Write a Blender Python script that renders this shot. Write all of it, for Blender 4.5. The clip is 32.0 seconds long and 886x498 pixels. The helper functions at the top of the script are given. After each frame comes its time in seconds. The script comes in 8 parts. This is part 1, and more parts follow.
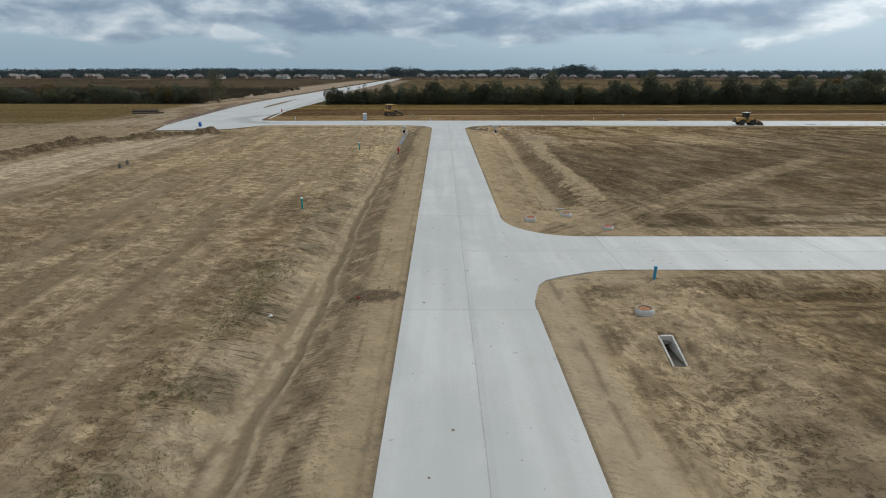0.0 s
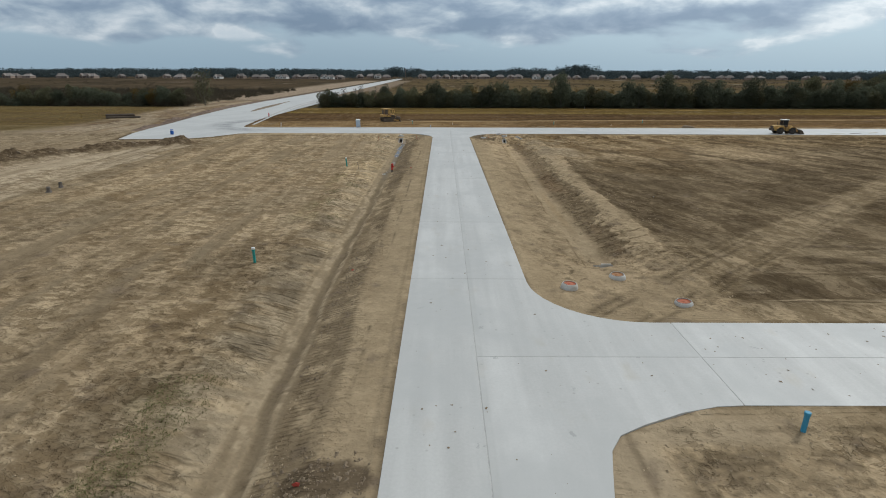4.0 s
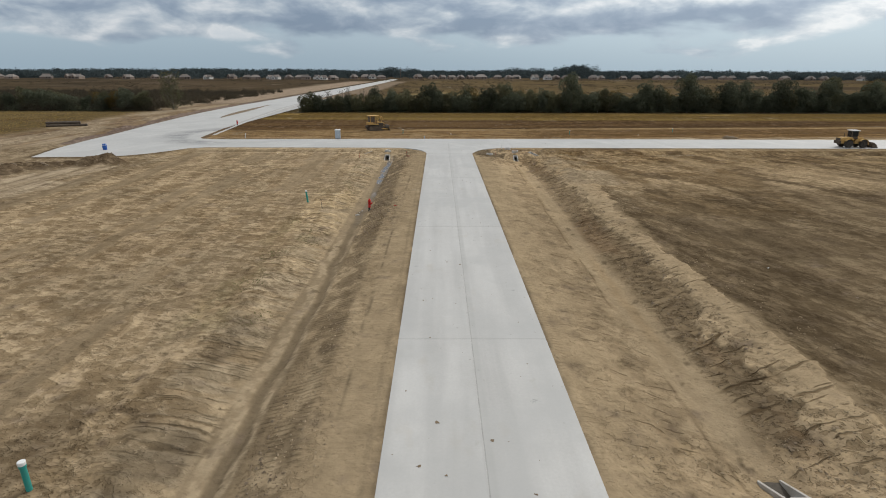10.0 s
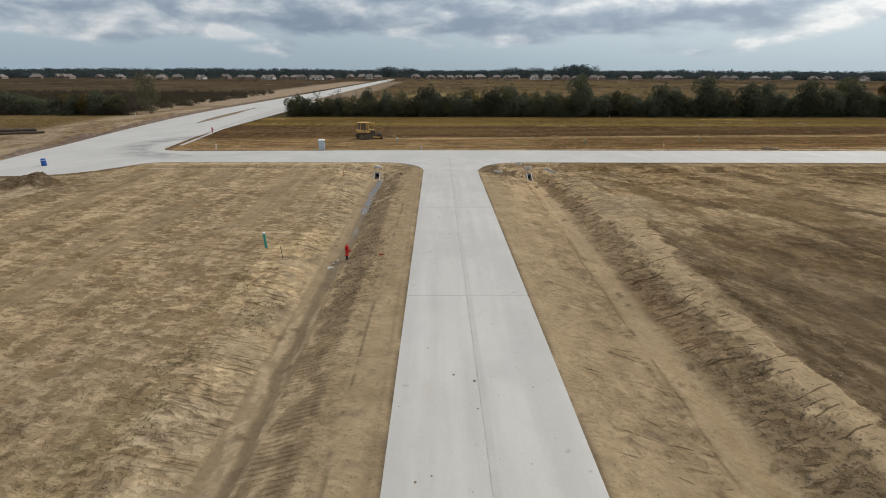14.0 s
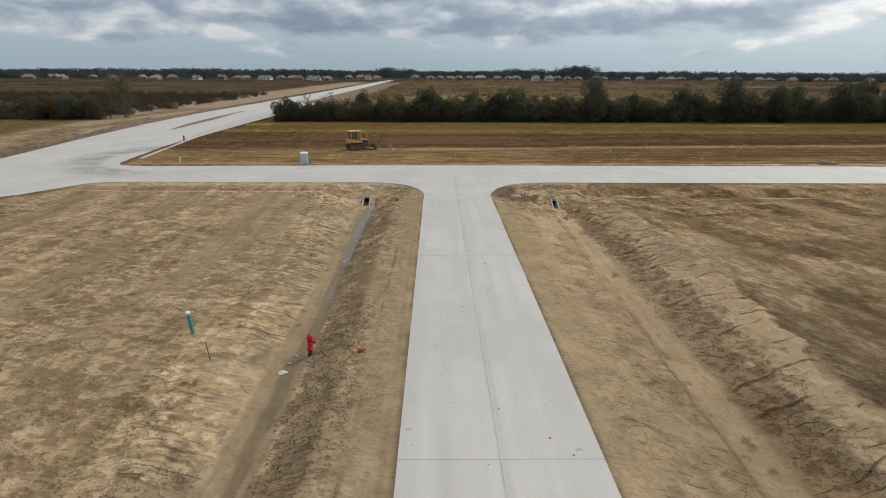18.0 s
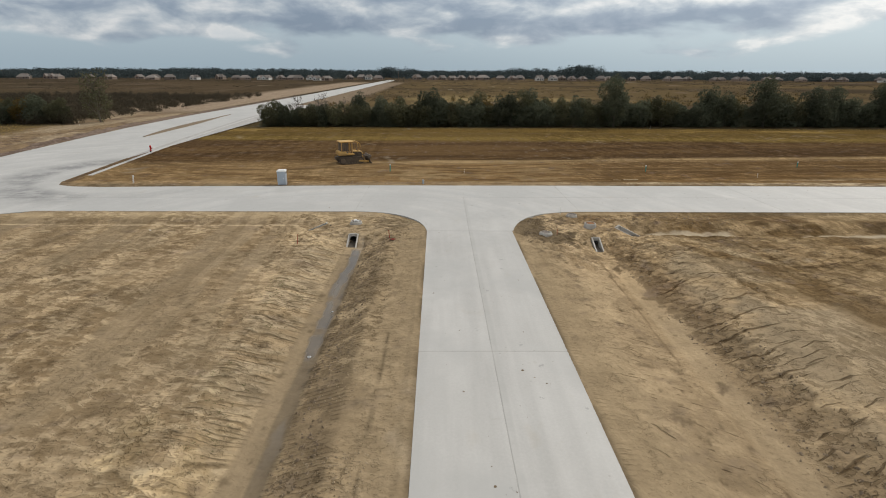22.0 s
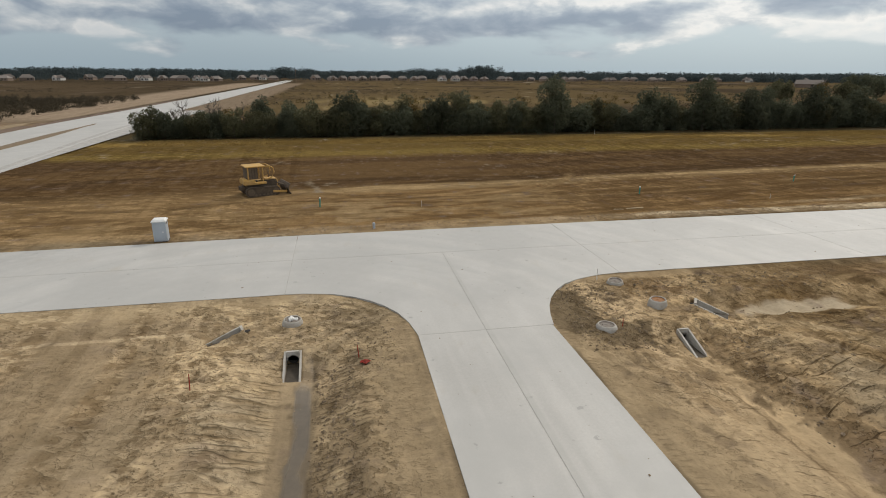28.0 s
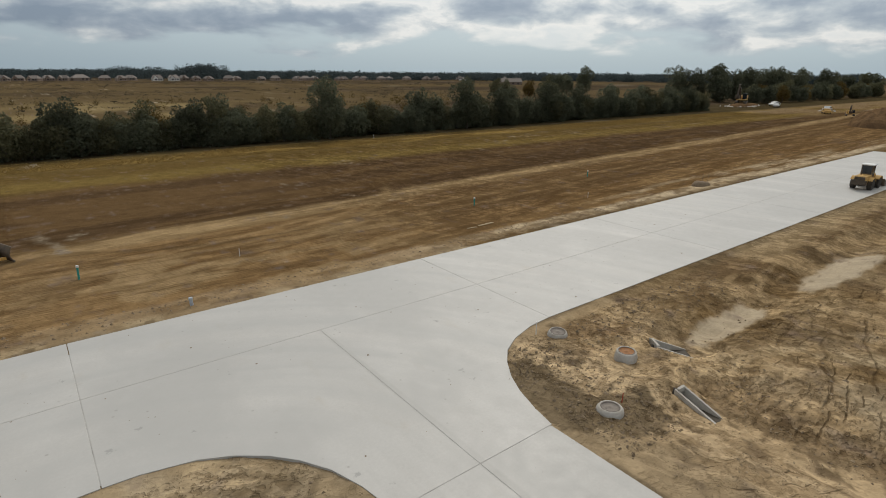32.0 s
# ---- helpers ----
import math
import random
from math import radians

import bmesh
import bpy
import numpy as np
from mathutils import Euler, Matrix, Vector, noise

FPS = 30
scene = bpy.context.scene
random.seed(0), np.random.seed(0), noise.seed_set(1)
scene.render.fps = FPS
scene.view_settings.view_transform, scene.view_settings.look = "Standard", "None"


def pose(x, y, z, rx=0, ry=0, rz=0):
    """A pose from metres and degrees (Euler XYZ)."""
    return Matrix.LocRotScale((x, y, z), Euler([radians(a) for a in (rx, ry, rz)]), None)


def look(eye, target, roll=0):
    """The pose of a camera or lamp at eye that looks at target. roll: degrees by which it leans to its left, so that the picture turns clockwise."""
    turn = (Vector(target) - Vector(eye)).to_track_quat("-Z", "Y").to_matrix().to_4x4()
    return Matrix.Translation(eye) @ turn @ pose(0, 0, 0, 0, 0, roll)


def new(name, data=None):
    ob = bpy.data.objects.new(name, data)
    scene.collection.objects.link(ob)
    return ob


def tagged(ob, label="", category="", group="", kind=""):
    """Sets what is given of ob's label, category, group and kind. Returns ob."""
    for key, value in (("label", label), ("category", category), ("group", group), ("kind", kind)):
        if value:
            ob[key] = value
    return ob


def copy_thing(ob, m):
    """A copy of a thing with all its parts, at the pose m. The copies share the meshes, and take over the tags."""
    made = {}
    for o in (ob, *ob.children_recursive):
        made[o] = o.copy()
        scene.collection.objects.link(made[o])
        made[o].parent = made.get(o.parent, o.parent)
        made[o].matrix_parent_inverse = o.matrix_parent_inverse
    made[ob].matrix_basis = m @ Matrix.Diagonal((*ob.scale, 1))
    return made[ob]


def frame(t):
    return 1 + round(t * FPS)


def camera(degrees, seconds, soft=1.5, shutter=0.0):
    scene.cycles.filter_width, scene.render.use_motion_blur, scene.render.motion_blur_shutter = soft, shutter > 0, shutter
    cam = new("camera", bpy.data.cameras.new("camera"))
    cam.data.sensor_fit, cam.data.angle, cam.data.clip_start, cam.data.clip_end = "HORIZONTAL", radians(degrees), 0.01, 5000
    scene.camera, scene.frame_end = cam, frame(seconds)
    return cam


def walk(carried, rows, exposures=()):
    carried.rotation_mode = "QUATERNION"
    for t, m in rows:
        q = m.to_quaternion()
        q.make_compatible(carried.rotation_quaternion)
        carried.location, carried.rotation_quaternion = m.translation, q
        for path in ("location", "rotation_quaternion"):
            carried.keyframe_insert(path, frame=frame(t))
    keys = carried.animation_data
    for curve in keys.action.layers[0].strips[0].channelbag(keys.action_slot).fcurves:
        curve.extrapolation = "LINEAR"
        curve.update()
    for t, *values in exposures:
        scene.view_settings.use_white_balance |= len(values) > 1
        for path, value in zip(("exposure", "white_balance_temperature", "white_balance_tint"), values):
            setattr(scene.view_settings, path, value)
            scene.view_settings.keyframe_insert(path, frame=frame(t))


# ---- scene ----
cam = camera(78.4, 32.0, 1.0)
PATH = [
    (0, (0.042, -18.193, 11.083), (0.048, -16.293, 10.458), 0.1),
    (0.5, (0.0, -16.517, 11.116), (0.005, -14.617, 10.492), 0.1),
    (1, (-0.016, -14.899, 11.144), (-0.011, -13.0, 10.519), 0.2),
    (1.5, (-0.038, -13.281, 11.219), (-0.033, -11.381, 10.594), 0.2),
    (2, (-0.075, -11.682, 11.26), (-0.071, -9.782, 10.636), 0.2),
    (2.5, (-0.085, -10.045, 11.301), (-0.081, -8.144, 10.677), 0.2),
    (3, (-0.075, -8.381, 11.312), (-0.072, -6.481, 10.689), 0.2),
    (3.5, (-0.055, -6.702, 11.342), (-0.052, -4.802, 10.717), 0.2),
    (5.5, (-0.009, -0.134, 11.35), (-0.009, 1.766, 10.726), 0.3),
    (6, (0.005, 1.517, 11.358), (0.007, 3.417, 10.734), 0.2),
    (6.5, (0.027, 3.187, 11.387), (0.033, 5.087, 10.762), 0.2),
    (7, (0.017, 4.895, 11.386), (0.026, 6.795, 10.762), 0.3),
    (7.5, (0.031, 6.548, 11.393), (0.042, 8.448, 10.768), 0.2),
    (8, (0.057, 8.158, 11.386), (0.069, 10.058, 10.76), 0.2),
    (8.5, (0.037, 9.766, 11.347), (0.051, 11.666, 10.722), 0.2),
    (9, (0.001, 11.405, 11.347), (0.016, 13.305, 10.722), 0.2),
    (9.5, (-0.043, 12.937, 11.328), (-0.028, 14.837, 10.704), 0.2),
    (10, (-0.039, 14.579, 11.346), (-0.024, 16.479, 10.722), 0.2),
    (10.5, (-0.016, 16.078, 11.341), (-0.002, 17.978, 10.717), 0.1),
    (11, (-0.082, 17.735, 11.418), (-0.067, 19.635, 10.793), 0.2),
    (11.5, (-0.061, 19.384, 11.415), (-0.046, 21.284, 10.791), 0.2),
    (12, (-0.071, 20.992, 11.41), (-0.054, 22.892, 10.785), 0.2),
    (12.5, (-0.111, 22.619, 11.456), (-0.093, 24.519, 10.831), 0.3),
    (13, (-0.085, 24.095, 11.477), (-0.067, 25.995, 10.853), 0.2),
    (13.5, (-0.136, 25.741, 11.549), (-0.115, 27.64, 10.925), 0.2),
    (14, (-0.2, 27.446, 11.582), (-0.178, 29.346, 10.957), 0.2),
    (14.5, (-0.216, 29.149, 11.571), (-0.194, 31.049, 10.946), 0.3),
    (16.5, (-0.334, 35.357, 11.74), (-0.308, 37.257, 11.117), 0.3),
    (17, (-0.402, 36.98, 11.782), (-0.376, 38.88, 11.159), 0.3),
    (17.5, (-0.485, 38.7, 11.715), (-0.459, 40.6, 11.093), 0.3),
    (18, (-0.611, 40.408, 11.635), (-0.586, 42.309, 11.012), 0.3),
    (18.5, (-0.635, 41.957, 11.656), (-0.612, 43.858, 11.033), 0.3),
    (19, (-0.69, 43.497, 11.669), (-0.669, 45.398, 11.046), 0.3),
    (19.5, (-0.707, 45.058, 11.71), (-0.687, 46.958, 11.086), 0.2),
    (20, (-0.761, 46.677, 11.747), (-0.741, 48.577, 11.122), 0.2),
    (20.5, (-0.828, 48.376, 11.781), (-0.809, 50.276, 11.157), 0.2),
    (21, (-0.907, 50.062, 11.759), (-0.888, 51.962, 11.134), 0.2),
    (21.5, (-0.942, 51.631, 11.734), (-0.923, 53.531, 11.11), 0.3),
    (22, (-0.996, 53.201, 11.73), (-0.977, 55.101, 11.106), 0.3),
    (22.5, (-1.021, 54.847, 11.682), (-1.001, 56.747, 11.058), 0.3),
    (23, (-1.031, 56.519, 11.622), (-1.012, 58.419, 10.998), 0.3),
    (23.5, (-1.039, 58.152, 11.623), (-1.02, 60.052, 10.999), 0.3),
    (24, (-1.038, 59.773, 11.629), (-1.018, 61.673, 11.005), 0.3),
    (24.5, (-1.175, 61.348, 11.665), (-1.157, 63.248, 11.041), 0.2),
    (26.5, (-3.075, 66.855, 11.558), (-2.936, 68.75, 10.934), 0.4),
    (27, (-3.714, 68.206, 11.551), (-3.515, 70.096, 10.929), 0.4),
    (27.5, (-4.356, 69.577, 11.576), (-4.084, 71.458, 10.956), 0.4),
    (28, (-5.0, 70.946, 11.598), (-4.642, 72.813, 10.977), 0.4),
    (28.5, (-5.562, 72.315, 11.589), (-5.119, 74.164, 10.969), 0.4),
    (29, (-6.115, 73.765, 11.564), (-5.585, 75.591, 10.943), 0.4),
    (29.5, (-6.647, 75.24, 11.652), (-6.028, 77.037, 11.029), 0.4),
    (30, (-7.128, 76.719, 11.728), (-6.421, 78.483, 11.106), 0.5),
    (30.5, (-7.579, 78.189, 11.792), (-6.765, 79.907, 11.172), 0.4),
    (31, (-7.927, 79.751, 11.824), (-6.993, 81.407, 11.204), 0.4),
    (31.5, (-8.261, 81.264, 11.873), (-7.207, 82.847, 11.253), 0.5),
    (32, (-8.392, 82.843, 11.85), (-7.224, 84.344, 11.232), 0.5),
]
walk(cam, [(t, look(eye, target, roll)) for t, eye, target, roll in PATH],
     [(0, -0.04, 6000, 6), (6.5, 0.0, 6050, 7), (11, 0.06, 6450, 10), (21, 0.06, 6590, 10), (24, 0.03, 6690, 10), (28, -0.02, 6730, 10), (32, -0.13, 6640, 9)])

# ---- world and light ----
SUN_EL, SUN_AZ = radians(42), radians(50)   # azimuth clockwise from +y
world = bpy.data.worlds.new("sky")
scene.world = world
world.use_nodes = True
wt = world.node_tree
wt.nodes.clear()


def wmath(op, a, b=None, clamp=False):
    n = wt.nodes.new("ShaderNodeMath")
    n.operation, n.use_clamp = op, clamp
    for i, v in enumerate((a, b)):
        if v is None:
            continue
        if isinstance(v, (int, float)):
            n.inputs[i].default_value = v
        else:
            wt.links.new(v, n.inputs[i])
    return n.outputs[0]


def wramp(fac, stops):
    n = wt.nodes.new("ShaderNodeValToRGB")
    cr = n.color_ramp
    while len(cr.elements) < len(stops):
        cr.elements.new(0.5)
    for e, (p, c) in zip(cr.elements, stops):
        e.position, e.color = p, (*c, 1)
    wt.links.new(fac, n.inputs[0])
    return n.outputs[0]


def wmix(fac, a, b, blend="MIX"):
    n = wt.nodes.new("ShaderNodeMix")
    n.data_type, n.blend_type = "RGBA", blend
    for sock, v in ((n.inputs[0], fac), (n.inputs[6], a), (n.inputs[7], b)):
        if isinstance(v, (int, float)):
            sock.default_value = v
        elif isinstance(v, tuple):
            sock.default_value = (*v, 1)
        else:
            wt.links.new(v, sock)
    return n.outputs[2]


def wsmooth(v, lo, hi):
    n = wt.nodes.new("ShaderNodeMapRange")
    n.interpolation_type = "SMOOTHSTEP"
    n.inputs[1].default_value, n.inputs[2].default_value = lo, hi
    wt.links.new(v, n.inputs[0])
    return n.outputs[0]


wtc = wt.nodes.new("ShaderNodeTexCoord")
wsep = wt.nodes.new("ShaderNodeSeparateXYZ")
wt.links.new(wtc.outputs["Generated"], wsep.inputs[0])
sky = wt.nodes.new("ShaderNodeTexSky")
sky.sky_type, sky.sun_disc = "NISHITA", False
sky.sun_elevation, sky.sun_rotation = SUN_EL, SUN_AZ
sky.air_density, sky.dust_density = 1.0, 2.0
clear = wmix(1.0, sky.outputs[0], (0.10, 0.10, 0.10), "MULTIPLY")


def wnoise(sx, sz, scale, detail, rough, off, dist=0.0):
    m = wt.nodes.new("ShaderNodeMapping")
    m.inputs["Scale"].default_value = (sx, sx, sz)
    m.inputs["Location"].default_value = (off, off * 0.7, off * 0.3)
    wt.links.new(wtc.outputs["Generated"], m.inputs["Vector"])
    n = wt.nodes.new("ShaderNodeTexNoise")
    n.inputs["Scale"].default_value, n.inputs["Detail"].default_value = scale, detail
    n.inputs["Roughness"].default_value, n.inputs["Distortion"].default_value = rough, dist
    wt.links.new(m.outputs[0], n.inputs["Vector"])
    return n.outputs["Fac"]


el = wsep.outputs[2]
cl_big = wnoise(1.0, 4.2, 4.2, 2.0, 0.45, 5.4, 0.0)
cl_fine = wnoise(1.0, 2.3, 11.0, 7.0, 0.56, 7.1, 0.25)
cl_mid = wnoise(1.0, 3.4, 6.5, 4.0, 0.5, 2.3, 0.2)
shape = wmath("ADD", wmath("ADD", wmath("MULTIPLY", cl_big, 0.32), wmath("MULTIPLY", cl_mid, 0.32)), wmath("MULTIPLY", cl_fine, 0.36))
# cloud body: grey-blue bases, bright rims, pale blue gaps
# heavier cloud to the north
northward = wt.nodes.new("ShaderNodeVectorMath")
northward.operation = "DOT_PRODUCT"
wt.links.new(wtc.outputs["Generated"], northward.inputs[0])
northward.inputs[1].default_value = (0.07, 0.99, 0.12)
shape = wmath("SUBTRACT", shape, wmath("MULTIPLY", wsmooth(northward.outputs["Value"], 0.92, 0.985), 0.06))
body = wramp(shape, [(0.40, (0.265, 0.345, 0.46)), (0.45, (0.35, 0.43, 0.54)), (0.485, (0.47, 0.55, 0.64)),
                     (0.515, (0.62, 0.685, 0.75)), (0.55, (0.84, 0.87, 0.90)), (0.62, (0.68, 0.755, 0.82))])
haze = wramp(wsmooth(el, 0.0, 0.10), [(0.0, (0.42, 0.54, 0.635)), (0.45, (0.475, 0.595, 0.685)), (1.0, (0.525, 0.635, 0.72))])
low = wsmooth(wmath("ADD", el, wmath("MULTIPLY", wmath("SUBTRACT", cl_mid, 0.5), 0.16)), 0.034, 0.066)
deck = wmix(low, haze, body)
# the deck thins and brightens overhead and toward the sun
over = wsmooth(el, 0.12, 0.75)
deck = wmix(over, deck, (0.84, 0.85, 0.87))
dotn = wt.nodes.new("ShaderNodeVectorMath")
dotn.operation = "DOT_PRODUCT"
wt.links.new(wtc.outputs["Generated"], dotn.inputs[0])
dotn.inputs[1].default_value = (math.sin(SUN_AZ) * math.cos(SUN_EL), math.cos(SUN_AZ) * math.cos(SUN_EL), math.sin(SUN_EL))
sunward = wsmooth(dotn.outputs["Value"], 0.35, 1.0)
deck = wmix(1.0, deck, wmix(sunward, (1.0, 1.0, 1.0), (1.5, 1.47, 1.42)), "MULTIPLY")
skycol = wmix(0.90, clear, deck)
bg = wt.nodes.new("ShaderNodeBackground")
bg.inputs[1].default_value = 0.78
wt.links.new(skycol, bg.inputs[0])
wo = wt.nodes.new("ShaderNodeOutputWorld")
wt.links.new(bg.outputs[0], wo.inputs[0])

sun_data = bpy.data.lights.new("sun", "SUN")
sun_data.energy, sun_data.angle, sun_data.color = 1.5, radians(10), (1.0, 0.95, 0.87)
sun = new("sun", sun_data)
sun.matrix_world = look((math.sin(SUN_AZ) * math.cos(SUN_EL) * 50, math.cos(SUN_AZ) * math.cos(SUN_EL) * 50, math.sin(SUN_EL) * 50), (0, 0, 0))


# ---- materials ----
def material(name, color, rough=0.8, metal=0.0, grain=0.0, scale=8.0, blotch=0.0, bscale=0.7, bump=0.0, bumpscale=30.0, vary=0.0, tint=None, spec=0.3, thin=0.0):
    """A surface with a base colour, fine grain, larger blotches toward a second colour, relief and variation from piece to piece."""
    m = bpy.data.materials.new(name)
    m.use_nodes = True
    t = m.node_tree
    b = t.nodes["Principled BSDF"]
    b.inputs["Roughness"].default_value, b.inputs["Metallic"].default_value = rough, metal
    b.inputs["Specular IOR Level"].default_value = spec
    geo = t.nodes.new("ShaderNodeNewGeometry")
    rgb = t.nodes.new("ShaderNodeRGB")
    rgb.outputs[0].default_value = (*color, 1)
    cur = rgb.outputs[0]

    def mixin(fac, a, c, blend="MIX"):
        n = t.nodes.new("ShaderNodeMix")
        n.data_type, n.blend_type = "RGBA", blend
        for sock, v in ((n.inputs[0], fac), (n.inputs[6], a), (n.inputs[7], c)):
            if isinstance(v, (int, float)):
                sock.default_value = v
            elif isinstance(v, tuple):
                sock.default_value = (*v, 1)
            else:
                t.links.new(v, sock)
        return n.outputs[2]

    def noisy(sc, detail=4.0, rgh=0.6):
        n = t.nodes.new("ShaderNodeTexNoise")
        n.inputs["Scale"].default_value, n.inputs["Detail"].default_value, n.inputs["Roughness"].default_value = sc, detail, rgh
        t.links.new(geo.outputs["Position"], n.inputs["Vector"])
        return n.outputs["Fac"]

    def span(v, lo, hi, a, c):
        n = t.nodes.new("ShaderNodeMapRange")
        for i, x in zip((1, 2, 3, 4), (lo, hi, a, c)):
            n.inputs[i].default_value = x
        t.links.new(v, n.inputs[0])
        return n.outputs[0]

    if blotch:
        cur = mixin(span(noisy(bscale, 5.0), 0.38, 0.68, 0.0, blotch), cur, tint or tuple(c * 0.5 for c in color))
    if grain:
        g = span(noisy(scale, 6.0, 0.7), 0.25, 0.75, 1.0 - grain, 1.0 + grain)
        cur = mixin(1.0, cur, g, "MULTIPLY")
    if vary:
        info = t.nodes.new("ShaderNodeObjectInfo")
        cur = mixin(1.0, cur, span(info.outputs["Random"], 0, 1, 1 - vary, 1 + vary), "MULTIPLY")
    t.links.new(cur, b.inputs["Base Color"])
    if bump:
        bn = t.nodes.new("ShaderNodeBump")
        bn.inputs["Strength"].default_value, bn.inputs["Distance"].default_value = bump, 0.05
        t.links.new(noisy(bumpscale, 5.0, 0.65), bn.inputs["Height"])
        t.links.new(bn.outputs[0], b.inputs["Normal"])
    if thin:
        tr = t.nodes.new("ShaderNodeBsdfTranslucent")
        t.links.new(cur, tr.inputs["Color"])
        both = t.nodes.new("ShaderNodeMixShader")
        both.inputs[0].default_value = thin
        t.links.new(b.outputs[0], both.inputs[1])
        t.links.new(tr.outputs[0], both.inputs[2])
        t.links.new(both.outputs[0], t.nodes["Material Output"].inputs["Surface"])
    return m


def ground_material():
    """Bare earth: zone colour from the mesh, crusted and mottled, with cleat slots on the banks and tread bars in the wheel ways."""
    m = bpy.data.materials.new("bare_earth")
    m.use_nodes = True
    t = m.node_tree
    b = t.nodes["Principled BSDF"]
    geo = t.nodes.new("ShaderNodeNewGeometry")

    def attr(name):
        n = t.nodes.new("ShaderNodeAttribute")
        n.attribute_name = name
        return n

    def noisy(scale, vec=(1, 1, 1), detail=5.0, rgh=0.6, turn=0.0, dist=0.0, loc=(0, 0, 0)):
        mp = t.nodes.new("ShaderNodeMapping")
        mp.vector_type = "POINT"
        mp.inputs["Rotation"].default_value = (0, 0, radians(turn))
        mp.inputs["Location"].default_value = loc
        t.links.new(geo.outputs["Position"], mp.inputs["Vector"])
        sc = t.nodes.new("ShaderNodeVectorMath")
        sc.operation = "MULTIPLY"
        sc.inputs[1].default_value = vec
        t.links.new(mp.outputs[0], sc.inputs[0])
        n = t.nodes.new("ShaderNodeTexNoise")
        n.inputs["Scale"].default_value, n.inputs["Detail"].default_value, n.inputs["Roughness"].default_value = scale, detail, rgh
        n.inputs["Distortion"].default_value = dist
        t.links.new(sc.outputs[0], n.inputs["Vector"])
        return n.outputs["Fac"]

    def span(v, lo, hi, a, c, soft=False):
        n = t.nodes.new("ShaderNodeMapRange")
        if soft:
            n.interpolation_type = "SMOOTHSTEP"
        for i, x in zip((1, 2, 3, 4), (lo, hi, a, c)):
            n.inputs[i].default_value = x
        t.links.new(v, n.inputs[0])
        return n.outputs[0]

    def calc(op, a, c):
        n = t.nodes.new("ShaderNodeMath")
        n.operation = op
        for i, v in enumerate((a, c)):
            if isinstance(v, (int, float)):
                n.inputs[i].default_value = v
            else:
                t.links.new(v, n.inputs[i])
        return n.outputs[0]

    def mix(fac, a, c, blend="MIX"):
        n = t.nodes.new("ShaderNodeMix")
        n.data_type, n.blend_type = "RGBA", blend
        for sock, v in ((n.inputs[0], fac), (n.inputs[6], a), (n.inputs[7], c)):
            if isinstance(v, (int, float)):
                sock.default_value = v
            elif isinstance(v, tuple):
                sock.default_value = (*v, 1)
            else:
                t.links.new(v, sock)
        return n.outputs[2]

    zone, under, wet = attr("soil").outputs["Color"], attr("under").outputs["Color"], attr("wet").outputs["Fac"]
    cleat, tread, mott = attr("cleat").outputs["Fac"], attr("tread").outputs["Fac"], attr("mottle").outputs["Fac"]
    # crust broken through to the soil beneath, drawn out along the way the blade went
    sep = t.nodes.new("ShaderNodeSeparateXYZ")
    t.links.new(geo.outputs["Position"], sep.inputs[0])
    side = span(sep.outputs[0], 1.0, 2.0, 0.0, 1.0)

    def pick(a, c):
        n = t.nodes.new("ShaderNodeMix")
        t.links.new(side, n.inputs[0])
        t.links.new(a, n.inputs[2])
        t.links.new(c, n.inputs[3])
        return n.outputs[0]

    # plates of dried crust with hard rims; the darker soil shows between them
    m1 = pick(noisy(1.05, (0.55, 1.0, 1), 3.0, 0.55, 14, 0.4), noisy(0.75, (1.0, 0.36, 1), 4.0, 0.60, -19, 0.5))
    m2 = pick(noisy(2.7, (0.58, 1.0, 1), 2.0, 0.5, 16, 0.4), noisy(2.4, (1.0, 0.6, 1), 3.0, 0.55, -25, 0.6))
    plate = calc("ADD", calc("MULTIPLY", m1, 0.5), calc("MULTIPLY", m2, 0.5))
    broken = calc("ADD", span(plate, 0.488, 0.512, 0.0, 0.66, True), span(plate, 0.530, 0.55, 0.0, 0.34, True))
    swept = span(noisy(0.10, (1.0, 0.45, 1), 3.0, 0.5, -6, 0.3, (12, 4, 0)), 0.36, 0.52, 0.66, 1.0, True)
    mott = calc("MULTIPLY", mott, swept)
    broken = calc("MULTIPLY", broken, mott)
    # hollows take a darker colour with their relief, for the shade in them
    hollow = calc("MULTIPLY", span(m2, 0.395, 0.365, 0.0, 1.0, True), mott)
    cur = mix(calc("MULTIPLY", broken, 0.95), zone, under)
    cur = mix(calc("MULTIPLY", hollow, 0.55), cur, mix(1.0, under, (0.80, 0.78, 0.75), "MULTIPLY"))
    cur = mix(calc("MULTIPLY", span(plate, 0.470, 0.448, 0.0, 0.85, True), mott), cur, mix(1.0, zone, (1.25, 1.25, 1.25), "MULTIPLY"))
    lines = noisy(1.0, (0.95, 0.045, 1), 5.0, 0.62, -3, 0.25, (3, 9, 0))
    blade = calc("MULTIPLY", calc("SUBTRACT", 1.0, side), span(sep.outputs[0], -8.5, -10.5, 0.0, 1.0))
    cur = mix(calc("MULTIPLY", span(lines, 0.52, 0.58, 0.0, 0.42, True), blade), cur, under)
    cur = mix(calc("MULTIPLY", span(lines, 0.44, 0.39, 0.0, 0.5, True), blade), cur, mix(1.0, zone, (1.12, 1.11, 1.10), "MULTIPLY"))
    cur = mix(1.0, cur, span(noisy(0.8, (1, 0.7, 1), 4.0, 0.6), 0.3, 0.7, 0.87, 1.13), "MULTIPLY")
